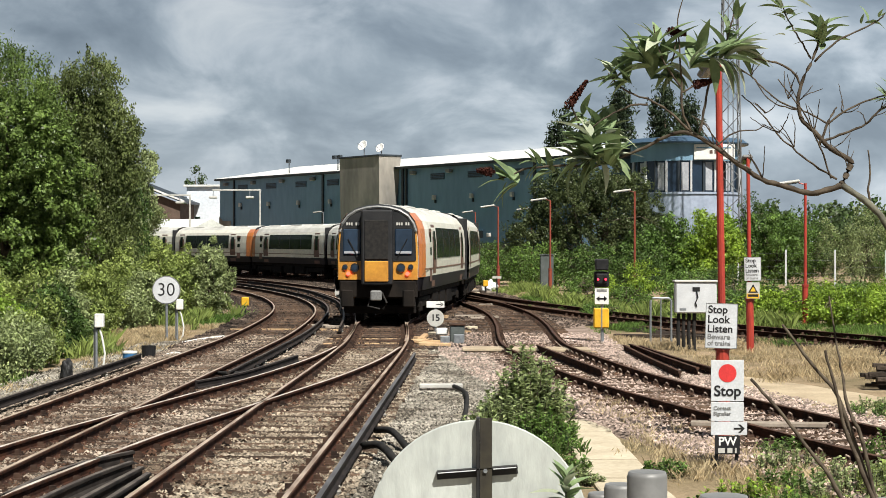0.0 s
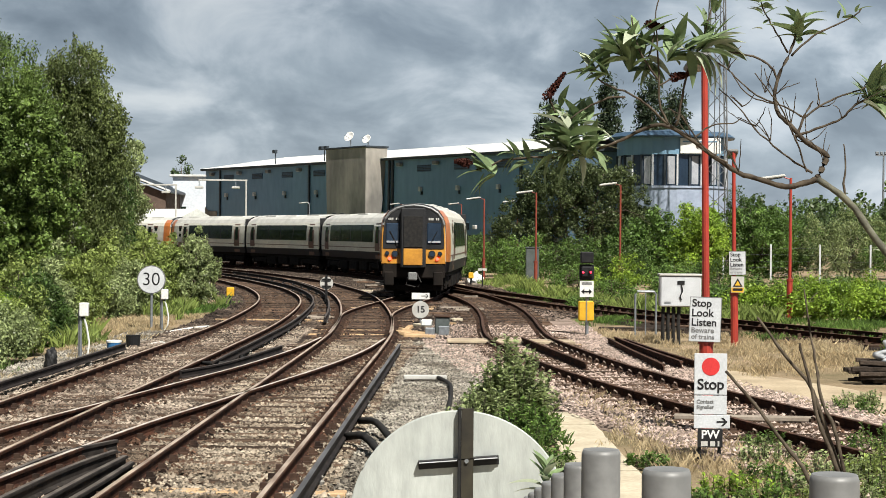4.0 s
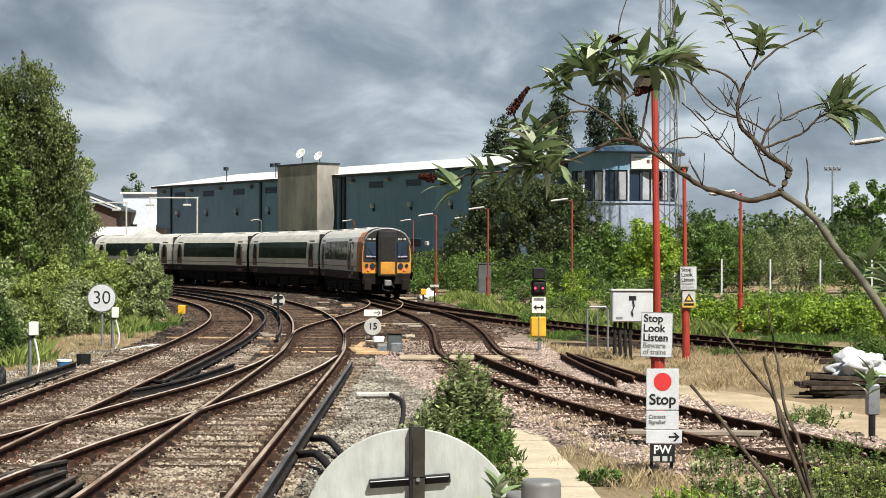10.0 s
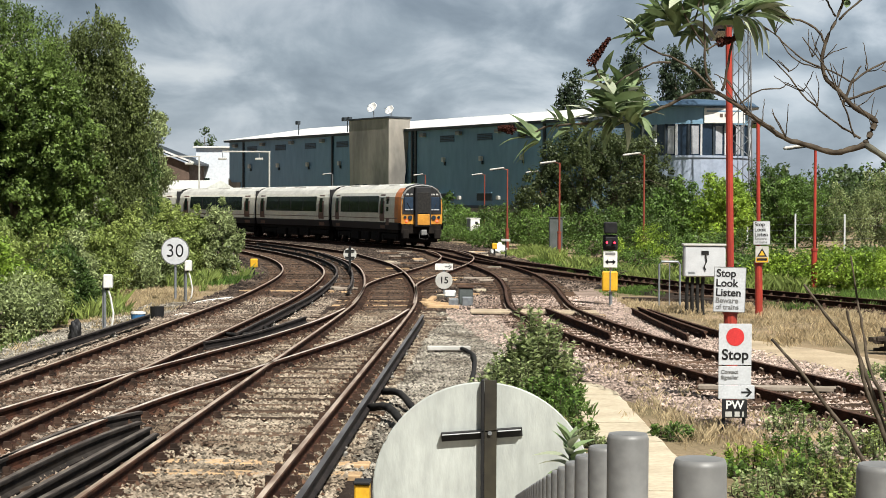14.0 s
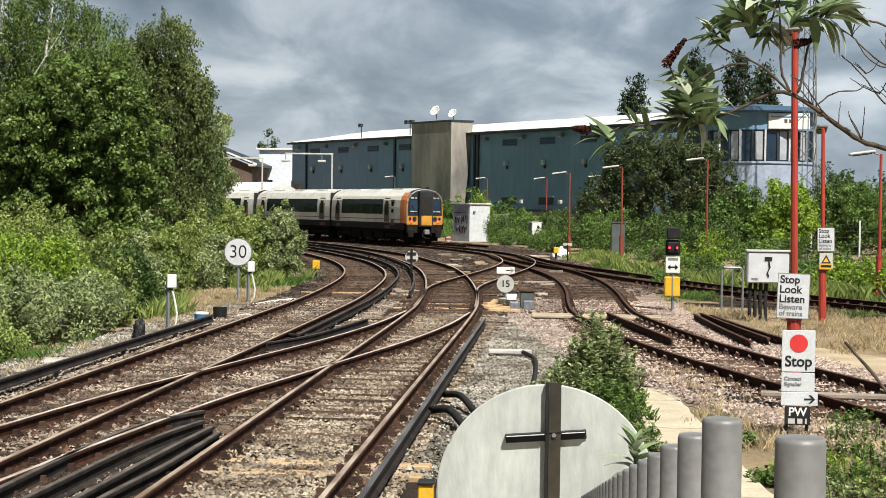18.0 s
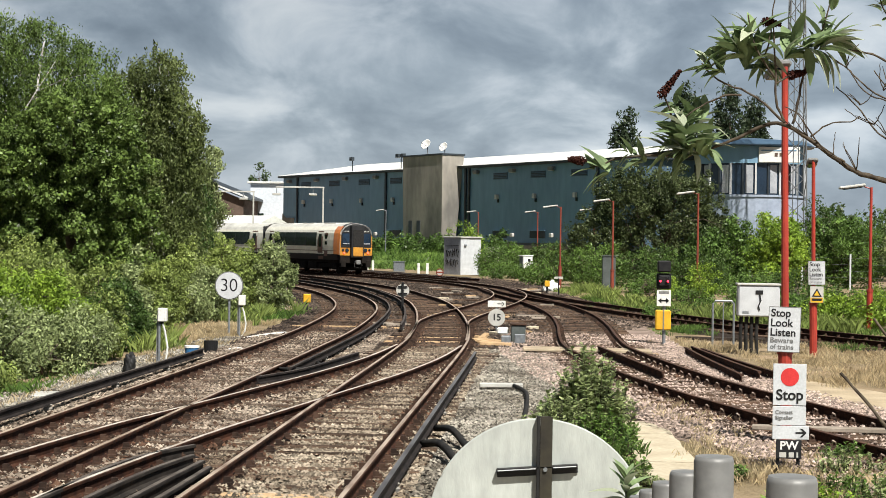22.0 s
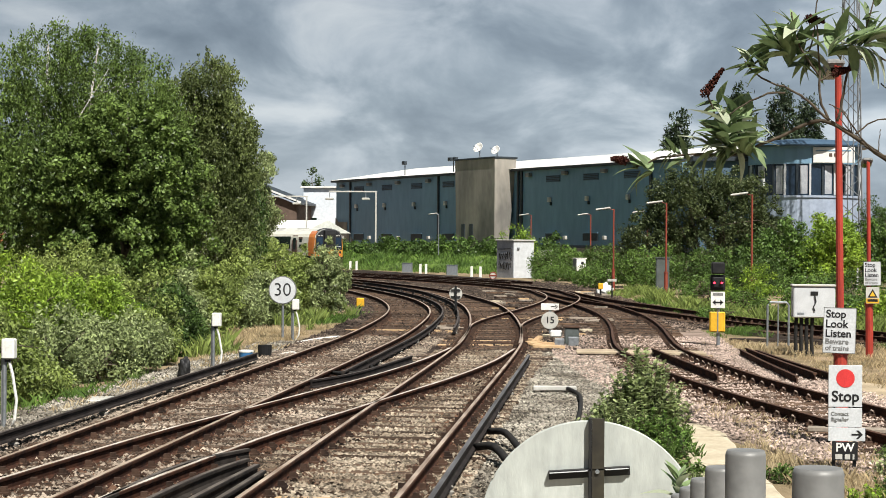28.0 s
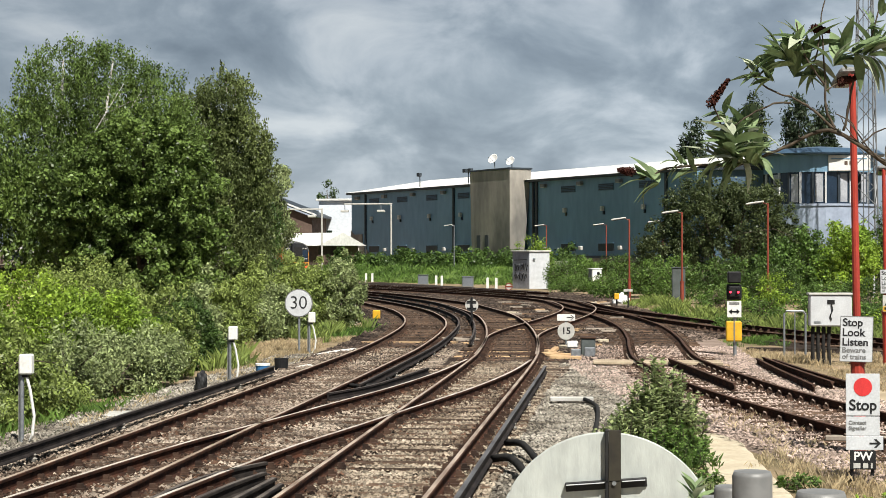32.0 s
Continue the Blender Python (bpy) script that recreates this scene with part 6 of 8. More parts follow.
def railing():
    t = thing("bar_fence", pose(0, 0, 0), "grey steel fence of upright flat-topped bars falling with the ramp", "fence")
    me = Mesh().tube([(0, 0, -1.5), (0, 0, -0.002), (0, 0, 0)], [0.0085, 0.0085, 0.0078], 24).data("bar")
    me.polygons.foreach_set("use_smooth", [len(p.vertices) < 5 for p in me.polygons])
    me.materials.append(BARGREY)
    x0, y0, z0 = 0.0466, 0.75, 2.3536
    for k in range(26):
        part("bar", me, BARGREY, t, at=pose(x0 + 0.0002 * k, y0 + 0.15 * k, z0 - 0.026 * k))
    for dx, dy, z in ((0.0574, 0.59, 2.3667), (0.115, 0.59, 2.3655)):
        part("bar", me, BARGREY, t, at=pose(dx, dy, z))
    part("lower_rail", Mesh().tube([(x0, y0 + 0.012, 1.3), (x0 + 0.005, y0 + 3.75, 0.65)], 0.012, 8), BARGREY, t)


railing()


def wire_fence():
    t = thing("wire_fence", pose(0, 0, -0.3), "grey mesh fence on concrete posts behind the siding", "fence")
    me = Mesh().box(-0.05, -0.05, 0, 0.05, 0.05, 2.25, 0.01).data("fence_post")
    me.materials.append(BOARD)
    pts = [(15.6 + 2.7 * i, 110 - 1.6 * i) for i in range(12)]
    for x, y in pts:
        part("fence_post", me, BOARD, t, at=pose(x, y, 0))
    for z in (0.4, 0.8, 1.2, 1.6, 2.0):
        part("wire", Mesh().tube([(x, y, z) for x, y in pts], 0.004, 4), GREY, t)


wire_fence()


def small_cabinet(x, y, w, h, mat, label):
    t = thing("trackside_cabinet", pose(x, y, -0.28), label, "equipment cabinet", "far cabinets")
    part("case", Mesh().box(-w / 2, 0, 0.1, w / 2, 0.5, h, 0.03), mat, t)
    part("plinth", Mesh().box(-w / 2 - 0.05, -0.05, 0, w / 2 + 0.05, 0.55, 0.12), TOWERC, t)
    part("roof_lip", Mesh().box(-w / 2 - 0.04, -0.04, h, w / 2 + 0.04, 0.54, h + 0.05), mat, t)


small_cabinet(-5.0, 150, 1.2, 2.1, OFFWHITE, "pale cabinet among the bushes")
small_cabinet(3.1, 93, 0.7, 2.0, IVYBOX, "tall grey-green cabinet in the ivy")
small_cabinet(-15.2, 80, 1.0, 2.15, WHITE, "white cabin roof behind the bushes")
for _x, _y in ((-17.4, 155), (-12.4, 143.5)):
    small_cabinet(_x, _y, 0.9, 0.9, GREY, "small grey box beside the far line")
for _x, _y in ((-15.9, 152), (-15.3, 151), (-10.4, 138.5), (-9.6, 137), (-24.2, 171), (-24.9, 171.6)):
    tagged(part("marker_post", Mesh().box(-0.1, -0.1, 0, 0.1, 0.1, 0.9, 0.02), WHITE, at=pose(_x, _y, -0.28)), "short white marker post beside the far line", "marker post", "white marker posts")
lev = thing("ground_lever", pose(0.42, 86.5, -0.28), "dark hand lever with a white T plate", "trackside sign")
part("post", Mesh().tube([(0, 0, 0), (0, 0, 0.95)], 0.04, 6), BLACK, lev)
part("plate", Mesh().box(-0.22, -0.03, 0.9, 0.22, 0, 1.02), OFFWHITE, lev)

# --- plants ------------------------------------------------------------------


def leaf_cloud(centres, radii, count, size, droop=0.0, aspect=0.55, up=0.35):
    """Small leaves strewn in clumps: an array (count, 4, 3) of kite-shaped faces."""
    k = RS.randint(0, len(centres), count)
    c, r = centres[k], radii[k]
    d = RS.normal(size=(count, 3))
    d /= np.linalg.norm(d, axis=1)[:, None]
    pos = c + d * r[:, None] * (RS.rand(count, 1) ** 0.45)
    n = d * 0.9 + RS.normal(size=(count, 3)) * 0.7 + np.array([0, 0, up])
    n /= np.linalg.norm(n, axis=1)[:, None]
    a = np.cross(n, RS.normal(size=(count, 3)))
    a[:, 2] -= droop
    a /= np.linalg.norm(a, axis=1)[:, None]
    b = np.cross(n, a)
    b /= np.linalg.norm(b, axis=1)[:, None] + 1e-9
    s = size * RS.uniform(0.6, 1.35, (count, 1))
    fold = n * s * 0.12
    return np.stack([pos - a * s * 0.5, pos + b * s * aspect * 0.5 + fold, pos + a * s * 0.5, pos - b * s * aspect * 0.5 + fold], 1)


def strands(starts, count, size, length, aspect=0.45):
    """Leaves along thin shoots that hang from the given points."""
    k = RS.randint(0, len(starts), count)
    L = length * RS.uniform(0.4, 1.25, len(starts))
    way = RS.normal(size=(len(starts), 3)) * 0.28
    u = RS.rand(count, 1)
    pos = starts[k] + way[k] * u * L[k][:, None] + np.c_[np.zeros((count, 2)), -u * L[k][:, None]] + RS.normal(size=(count, 3)) * 0.05
    a = RS.normal(size=(count, 3)) * 0.6 + np.array([0, 0, -1.0])
    a /= np.linalg.norm(a, axis=1)[:, None]
    b = np.cross(a, RS.normal(size=(count, 3)))
    b /= np.linalg.norm(b, axis=1)[:, None]
    s = size * RS.uniform(0.6, 1.35, (count, 1))
    return np.stack([pos - a * s * 0.5, pos + b * s * aspect * 0.5, pos + a * s * 0.5, pos - b * s * aspect * 0.5], 1)


def clumps(blobs, n, shell=0.55):
    """Clump centres inside ellipsoids (x, y, z, rx, ry, rz), mostly near their surface."""
    w = np.array([b[3] * b[4] * b[5] for b in blobs]) ** 0.67
    k = RS.choice(len(blobs), n, p=w / w.sum())
    bl = np.array(blobs)[k]
    d = RS.normal(size=(n, 3))
    d /= np.linalg.norm(d, axis=1)[:, None]
    q = shell + (1 - shell) * RS.rand(n, 1) ** 0.7
    q *= RS.uniform(0.82, 1.12, (n, 1))
    return bl[:, :3] + d * bl[:, 3:] * q


def bough(me, a, b, r0, r1, bend=0.12):
    a, b = Vector(a), Vector(b)
    L = (b - a).length
    off = Vector(RS.normal(size=3)) * L * bend
    me.tube([a, a.lerp(b, 0.35) + off * 0.7, a.lerp(b, 0.7) + off, b], [r0, r0 * 0.75 + r1 * 0.25, r0 * 0.4 + r1 * 0.6, r1], 6)


def tree(x, y, h, blobs, leaves, size, mat, label, bark=BARK, trunk=0.16, nclump=160, cr=0.5, droop=0.0, aspect=0.55, stems=1, cat="tree", name="tree", group="trees", base=-0.3, hang=0.0):
    """A tapered trunk with limbs into a ragged crown; blobs are given from the tree's foot."""
    t = thing(name, pose(x, y, base), label, cat, group)
    cs = clumps(blobs, nclump)
    cs[:, 2] = np.maximum(cs[:, 2], 0.15)
    wood = Mesh()
    for s in range(stems):
        top = blobs[s % len(blobs)]
        foot = (RS.uniform(-0.2, 0.2) * (stems > 1), RS.uniform(-0.2, 0.2) * (stems > 1), 0)
        tip = (top[0], top[1], top[2] + top[5] * 0.6)
        bough(wood, foot, tip, trunk, trunk * 0.18, 0.03)
        for _ in range(7):
            u = RS.uniform(0.25, 0.85)
            p = Vector(foot).lerp(Vector(tip), u)
            c = cs[RS.randint(len(cs))]
            bough(wood, p, c, trunk * (1 - u) * 0.5 + 0.015, 0.008)
    part("trunk", wood, bark, t, smooth=True)
    rad = cr * RS.uniform(0.55, 1.25, nclump)
    leaf = leaf_cloud(cs, rad, int(leaves * (0.45 if hang else 1)), size, droop, aspect)
    if hang:
        st = clumps(blobs, nclump * 3, 0.75) + RS.normal(size=(nclump * 3, 3)) * 0.12
        st[:, 2] = np.maximum(st[:, 2], 0.4)
        leaf = np.concatenate([leaf, strands(st, int(leaves * 0.55), size, hang, aspect)])
    part("crown", quads("crown", leaf, mat), mat, t)
    return t


def bush(x, y, rx, ry, h, leaves, size, mat, label, cr=0.32, nclump=90, group="bushes", droop=0.0, aspect=0.5, base=-0.3):
    """A ragged bush: a broad middle with several shoots of uneven height."""
    blobs = [(0, 0, h * 0.36, rx * 0.85, ry * 0.8, h * 0.42)]
    for _ in range(8):
        a, u = RS.uniform(0, 6.28), math.sqrt(RS.rand())
        q = RS.uniform(0.55, 1.08) * (1 - 0.35 * u)
        w = RS.uniform(0.22, 0.45)
        blobs.append((math.cos(a) * rx * 0.75 * u, math.sin(a) * ry * 0.75 * u, h * q * 0.55, rx * w, ry * w, h * q * 0.45))
    return tree(x, y, h, blobs, leaves, size, mat, label, BARK, 0.035, nclump, cr, droop, aspect, 3, "bush", "bush", group, base)


# tall trees behind the left-hand bushes
tree(-18.4, 59.5, 10.3, [(0.9, 0, 8.6, 1.7, 1.8, 1.75), (-0.9, 0, 8.5, 1.7, 1.8, 1.8), (-1.8, 0, 6.6, 1.7, 1.8, 2.2), (2.1, 0, 7.6, 1.5, 1.8, 1.9), (3.0, 0, 6.4, 1.3, 1.5, 1.8), (-0.9, 0, 5.6, 2.2, 1.8, 2.2), (1.1, 0, 5.5, 2.1, 1.8, 2.3), (0.1, 0, 3.8, 3.2, 2.2, 2.6)], 115000, 0.108, LEAF_TREE, "tall birch with pale bark and drooping crown", BIRCH, 0.13, 620, 0.4, 0.9, 0.45, 3, hang=1.1)
tree(-15.6, 56.0, 7.8, [(0.1, 0, 5.9, 1.9, 1.6, 1.6), (-1.6, 0, 4.6, 1.8, 1.8, 2.0), (1.3, 0, 4.5, 1.6, 1.7, 2.1), (0, 0, 2.4, 2.9, 2.0, 2.0)], 90000, 0.125, LEAF_TREE, "broad leafy tree with bright catching leaves", BARK, 0.16, 900, 0.27, 0.1, 0.65)
tree(-14.1, 62.0, 9.7, [(0.0, 0, 8.3, 1.0, 1.2, 1.3), (-1.1, 0, 7.3, 1.2, 1.3, 1.6), (0.55, 0, 6.5, 1.0, 1.4, 1.6), (-0.8, 0, 5.8, 1.2, 1.4, 2.2), (0.5, 0, 4.6, 1.2, 1.6, 2.0), (1.15, 0, 6.5, 0.55, 0.8, 1.0), (0.2, 0, 2.8, 1.5, 1.6, 2.0)], 78000, 0.12, LEAF_BROWN, "slender birch with thin brownish foliage", BIRCH, 0.11, 400, 0.36, 0.9, 0.45, 2, hang=1.2)
tree(-13.6, 65.5, 5.6, [(0.0, 0, 3.8, 0.8, 1.1, 1.4), (0, 0, 2.4, 1.0, 1.2, 1.9)], 18000, 0.11, LEAF_DARK, "dark narrow tree at the edge of the thicket", BARK, 0.12, 120, 0.36, 0.9, 0.4)
tree(-22.4, 58.0, 8.6, [(0.9, 0, 5.6, 1.9, 2.0, 2.0), (-0.8, 0, 4.8, 2.0, 2.0, 2.2), (0.6, 0, 3.4, 2.8, 2.2, 2.6), (-2.5, 0, 5.0, 2.6, 2.2, 3.0)], 46000, 0.14, LEAF_TREE, "leafy tree with trailing shoots in the thicket", BARK, 0.17, 420, 0.4, 0.6, 0.5, hang=0.9)
tree(-26.5, 60.0, 9.5, [(0, 0, 6.0, 2.8, 2.4, 3.0), (0, 0, 3.0, 3.2, 2.4, 3.0)], 18000, 0.22, LEAF_DARK, "dark leafy tree in the thicket", BARK, 0.2, 160, 0.55, 0.2)
tree(-18.0, 90, 8.3, [(0, 0, 6.2, 1.0, 1, 1.8), (-0.4, 0, 4.2, 1.6, 1.4, 2.4)], 14000, 0.18, LEAF_GREY, "pale willow behind the thicket", BARK, 0.14, 110, 0.4, 0.9, 0.3)
tree(-24.5, 88, 8, [(0, 0, 4.4, 4.0, 2, 3.4)], 12000, 0.26, LEAF_DARK, "leafy tree behind the thicket", BARK, 0.18, 120, 0.6)
# unseen behind the thicket; added so coach windows reflect foliage, not sky
for i in range(7):
    tree(-31 - 3.6 * i, 112 + 13 * i, 9, [(0, 0, 5.0, 3.2, 3.4, 4.0), (1.0, 1, 3.0, 3.0, 3, 3)], 5200, 0.42, LEAF_DARK if i % 2 else LEAF_MID, "leafy tree in the belt beside the far curve", BARK, 0.2, 110, 0.75, group="far trees")

# left-hand bushes along the cess
LB = [(-10.25, 25.4, 1.05, 1.2, 1.7, LEAF_GREY), (-10.05, 28.0, 1.1, 1.2, 1.9, LEAF_SUN), (-9.9, 30.4, 1.1, 1.2, 1.9, LEAF_GREY), (-9.75, 32.9, 0.95, 1.2, 1.8, LEAF_GREY), (-9.7, 35.2, 0.85, 1.2, 1.6, LEAF_GREY),
      (-9.95, 37.8, 0.9, 1.2, 1.7, LEAF_SUN), (-10.2, 40.8, 0.95, 1.3, 2.1, LEAF_DARK), (-12.3, 27, 1.6, 1.5, 2.9, LEAF_GREY), (-11.9, 31, 1.4, 1.6, 2.9, LEAF_BRIGHT), (-11.6, 35, 1.4, 1.6, 2.75, LEAF_BRIGHT),
      (-11.6, 38.8, 1.4, 1.6, 2.6, LEAF_BRIGHT), (-11.7, 43.3, 1.3, 1.5, 2.3, LEAF_SUN), (-13.9, 29.5, 1.8, 1.6, 3.0, LEAF_GREY), (-14, 34.5, 1.9, 1.7, 3.1, LEAF_GREY), (-14, 40, 2.0, 1.8, 3.2, LEAF_BRIGHT), (-14.2, 45.5, 2.0, 1.8, 3.1, LEAF_SUN), (-10.9, 46.8, 0.8, 1.3, 1.8, LEAF_SUN),
      (-12.4, 50, 1.5, 1.5, 2.5, LEAF_SUN), (-15.5, 51, 2.2, 1.8, 3.3, LEAF_SUN), (-11.4, 49.6, 1.0, 1.2, 2.4, LEAF_SUN), (-10.8, 55.5, 0.9, 1.2, 2.3, LEAF_GREY), (-10.7, 43.8, 0.85, 1.2, 2.5, LEAF_GREY), (-9.9, 62.5, 0.85, 1.2, 3.5, LEAF_GREY), (-11.2, 62.0, 1.0, 1.2, 3.6, LEAF_SUN), (-11.0, 58.5, 1.0, 1.5, 3.1, LEAF_SUN), (-12.3, 58.5, 1.5, 1.6, 3.0, LEAF_SUN), (-11.5, 66, 1.0, 1.5, 2.2, LEAF_GREY),
      (-12.7, 70, 1.2, 1.6, 2.4, LEAF_SUN), (-11.0, 53.5, 0.7, 1.2, 1.6, LEAF_GREY), (-11.0, 22.8, 1.2, 1.0, 1.4, LEAF_SUN), (-15.6, 31, 2, 1.6, 2.8, LEAF_GREY), (-9.85, 26.3, 0.55, 0.8, 0.8, LEAF_SUN), (-9.6, 29.4, 0.5, 0.8, 0.75, LEAF_SUN)]
for _x, _y, _rx, _ry, _h, _m in LB:
    _n = {"grey_green_leaf": "grey-green willowy bush beside the cess", "bright_green_leaf": "bright green bramble thicket", "sunlit_green_leaf": "leafy green bush beside the track", "dark_leaf": "dark green bush beside the track"}[_m.name]
    bush(_x, _y, _rx, _ry, _h, int(4300 * (_rx * _h + 0.5) * (0.6 if _x < -13 else 1)), 0.066 + 0.0008 * _y, _m, _n, 0.25, int(50 + 36 * _rx * _h), "bushes along the cess", 0.2, 0.42)

# right-hand thicket
RB = [(-4.5, 136.5, 1.2, 1.2, 3.3, LEAF_DARK, 0.24), (3.4, 100, 1.6, 2, 3.6, LEAF_MID, 0.2), (5.4, 97, 1.8, 2, 3.3, LEAF_DARK, 0.2), (8.2, 95, 2.2, 2, 3.2, LEAF_DARK, 0.2), (2.0, 104, 1.3, 2, 3.4, LEAF_MID, 0.2), (13.0, 117, 2.8, 2, 5.2, LEAF_DARK, 0.22),
      (17, 116, 3.0, 2, 6.2, LEAF_DARK, 0.22), (20.5, 114, 3.0, 2, 6.4, LEAF_MID, 0.22), (24, 113, 3.0, 2, 6.5, LEAF_GREY, 0.22), (27.5, 112, 3.2, 2, 6.0, LEAF_MID, 0.22), (31, 111, 3.2, 2, 5.4, LEAF_MID, 0.22), (35, 110, 3.4, 2, 5.0, LEAF_GREY, 0.22), (10.4, 88, 1.5, 1.4, 1.7, LEAF_MID, 0.18), (13, 84, 1.8, 1.5, 1.15, LEAF_MID, 0.18), (17, 82, 2, 1.5, 1.1, LEAF_MID, 0.18), (21, 80, 2, 1.5, 1.1, LEAF_MID, 0.18),
      (4.6, 82, 1.3, 1.5, 1.9, LEAF_MID, 0.16), (6.6, 78, 1.5, 1.5, 2.1, LEAF_BRIGHT, 0.16), (8.6, 74, 1.6, 1.5, 2.2, LEAF_MID, 0.16), (5.5, 70, 1.2, 1.2, 1.4, LEAF_MID, 0.15), (7.3, 66, 1.3, 1.2, 1.5, LEAF_MID, 0.15), (9.4, 68, 1.6, 1.5, 2.3, LEAF_DARK, 0.15),
      (11.4, 61, 1.4, 1.3, 1.75, LEAF_BRIGHT, 0.14), (13.2, 59.5, 1.4, 1.3, 1.75, LEAF_BRIGHT, 0.14), (15.0, 58, 1.5, 1.3, 1.75, LEAF_BRIGHT, 0.14), (12.0, 70, 1.7, 1.5, 1.3, LEAF_DARK, 0.16), (15, 72, 2, 1.5, 1.2, LEAF_MID, 0.16), (18, 70, 2, 1.5, 1.2, LEAF_DARK, 0.16),
      (16.8, 55, 1.5, 1.3, 1.75, LEAF_BRIGHT, 0.14), (10.0, 40.5, 0.8, 0.8, 1.15, LEAF_MID, 0.09), (11.2, 38.5, 0.8, 0.8, 1.3, LEAF_MID, 0.09), (4.0, 62, 0.8, 1, 0.9, LEAF_MID, 0.13), (-0.2, 106, 1.2, 1.5, 2.2, LEAF_MID, 0.2), (-2.6, 128, 1.6, 1.5, 3.6, LEAF_MID, 0.24), (-7.0, 142.5, 1.7, 1.3, 5.8, LEAF_BRIGHT, 0.26), (-5.0, 135.6, 0.8, 0.8, 3.1, LEAF_MID, 0.22),
      (-0.2, 132, 2.0, 1.6, 3.6, LEAF_DARK, 0.24), (-1.4, 117, 1.3, 1.4, 1.7, LEAF_MID, 0.2), (-3.9, 124, 1.3, 1.4, 1.6, LEAF_MID, 0.2), (1.4, 122, 2, 1.6, 3.6, LEAF_DARK, 0.24), (8, 103, 2, 1.6, 3.5, LEAF_MID, 0.2)]
for _x, _y, _rx, _ry, _h, _m, _s in RB:
    _n = {"grey_green_leaf": "grey-green bush in the thicket", "bright_green_leaf": "bright green creeper thicket", "mid_green_leaf": "leafy green bush in the thicket", "dark_leaf": "dark green bush in the thicket", "olive_tree_leaf": "broad dome of olive-green foliage before the office"}[_m.name]
    bush(_x, _y, _rx, _ry, _h, int(17 * (_rx * _h) / (_s * _s * 0.5) + 500), _s * 0.57, _m, _n, max(0.26, _s * 2.0), int(34 + 11 * _rx * _h), "bushes in the thicket", 0.15, 0.6)

# dense creeper over the fence foot beside the diverging siding
_state = RS.get_state()
for _x, _y, _rx, _h, _m in ((9.4, 58.5, 1.3, 1.55, LEAF_BRIGHT), (11.2, 56.5, 1.4, 1.65, LEAF_BRIGHT), (12.9, 54.5, 1.4, 1.7, LEAF_BRIGHT), (14.6, 52.3, 1.4, 1.65, LEAF_BRIGHT), (16.2, 50.0, 1.4, 1.6, LEAF_BRIGHT), (8.0, 61.0, 1.2, 1.4, LEAF_MID),
                            (12.4, 63.0, 1.7, 1.65, LEAF_MID), (15.0, 61.5, 1.7, 1.7, LEAF_MID), (17.6, 59.0, 1.7, 1.7, LEAF_BRIGHT), (19.0, 55.0, 1.7, 1.6, LEAF_MID)):
    bush(_x, _y, _rx, 1.1, _h, int(6800 * _rx * _h * 0.5), 0.094, _m, "dense bright creeper hedge beside the siding" if _m is LEAF_BRIGHT else "leafy green bush in the thicket", 0.26, 130, "bushes in the thicket", 0.15, 0.65)
RS.set_state(_state)

tree(6.5, 110, 8.0, [(0, 0, 4.0, 4.6, 3, 3.7), (-1.6, 0, 5.0, 2.4, 2, 2.5), (1.6, 0, 5.2, 2.6, 2, 2.4), (3.6, 0, 2.6, 2.0, 2, 2.4), (-3.6, 0, 2.6, 1.9, 2, 2.4)], 56000, 0.16, LEAF_DOME, "broad dome of dull olive foliage before the office", BARK, 0.12, 900, 0.42, 0.2, 0.6, 4, "tree", group="trees in the thicket")
# bright leaf colour stands for the sunlit bushes, dark for the shaded
for _x, _y, _rx, _h, _m in ((8.6, 101, 1.6, 4.4, LEAF_DARK), (10.4, 99, 1.9, 5.2, LEAF_MID), (12.6, 98, 2.0, 5.5, LEAF_BRIGHT), (14.6, 113.5, 2.2, 6.2, LEAF_BRIGHT), (18.4, 114, 2.4, 6.4, LEAF_MID)):
    bush(_x, _y, _rx, 1.8, _h, 13000, 0.16, _m, "ivy-clad bush with sunlit crown before the office", 0.5, 110, "bushes in the thicket", 0.15, 0.65)

# hedge and grass bank before the warehouse
for i in range(15):
    _x, _y = -33.5 + i * 2.05, 201 - i * 3.0
    bush(_x + RS.uniform(-0.4, 0.4), _y, 2.3, 1.8, RS.uniform(3.6, 4.7), 4200, 0.26, LEAF_DARK if i % 3 else LEAF_MID, "dark green hedge shrub before the warehouse", 0.55, 110, "hedge before the warehouse", 0.1, 0.7)


def bank():
    """A low green bank behind the far line."""
    vs, fs = [], []
    n = 40
    prof = [(0, -0.3), (1.5, 0.35), (5, 1.25), (9, 1.6), (16, 1.6)]
    for i in range(n + 1):
        u = i / n
        x, y = -40 + 44 * u, 199 - 64 * u
        for d, z in prof:
            vs.append((x + 0.82 * d, y + 0.57 * d, z + 0.12 * noise.noise(Vector((x, y, d)))))
    k = len(prof)
    for i in range(n):
        fs += [(i * k + j, (i + 1) * k + j, (i + 1) * k + j + 1, i * k + j + 1) for j in range(k - 1)]
    tagged(part("grass_bank", Mesh().add(vs, fs), BANK, smooth=True), "green grass bank behind the far line", "grass bank", kind="structure")


BANK = surf("bank_grass", (0.115, 0.175, 0.035), (0.075, 0.12, 0.03), 0.6, 1.0, 0, 0.3, 3, fine=6)
bank()


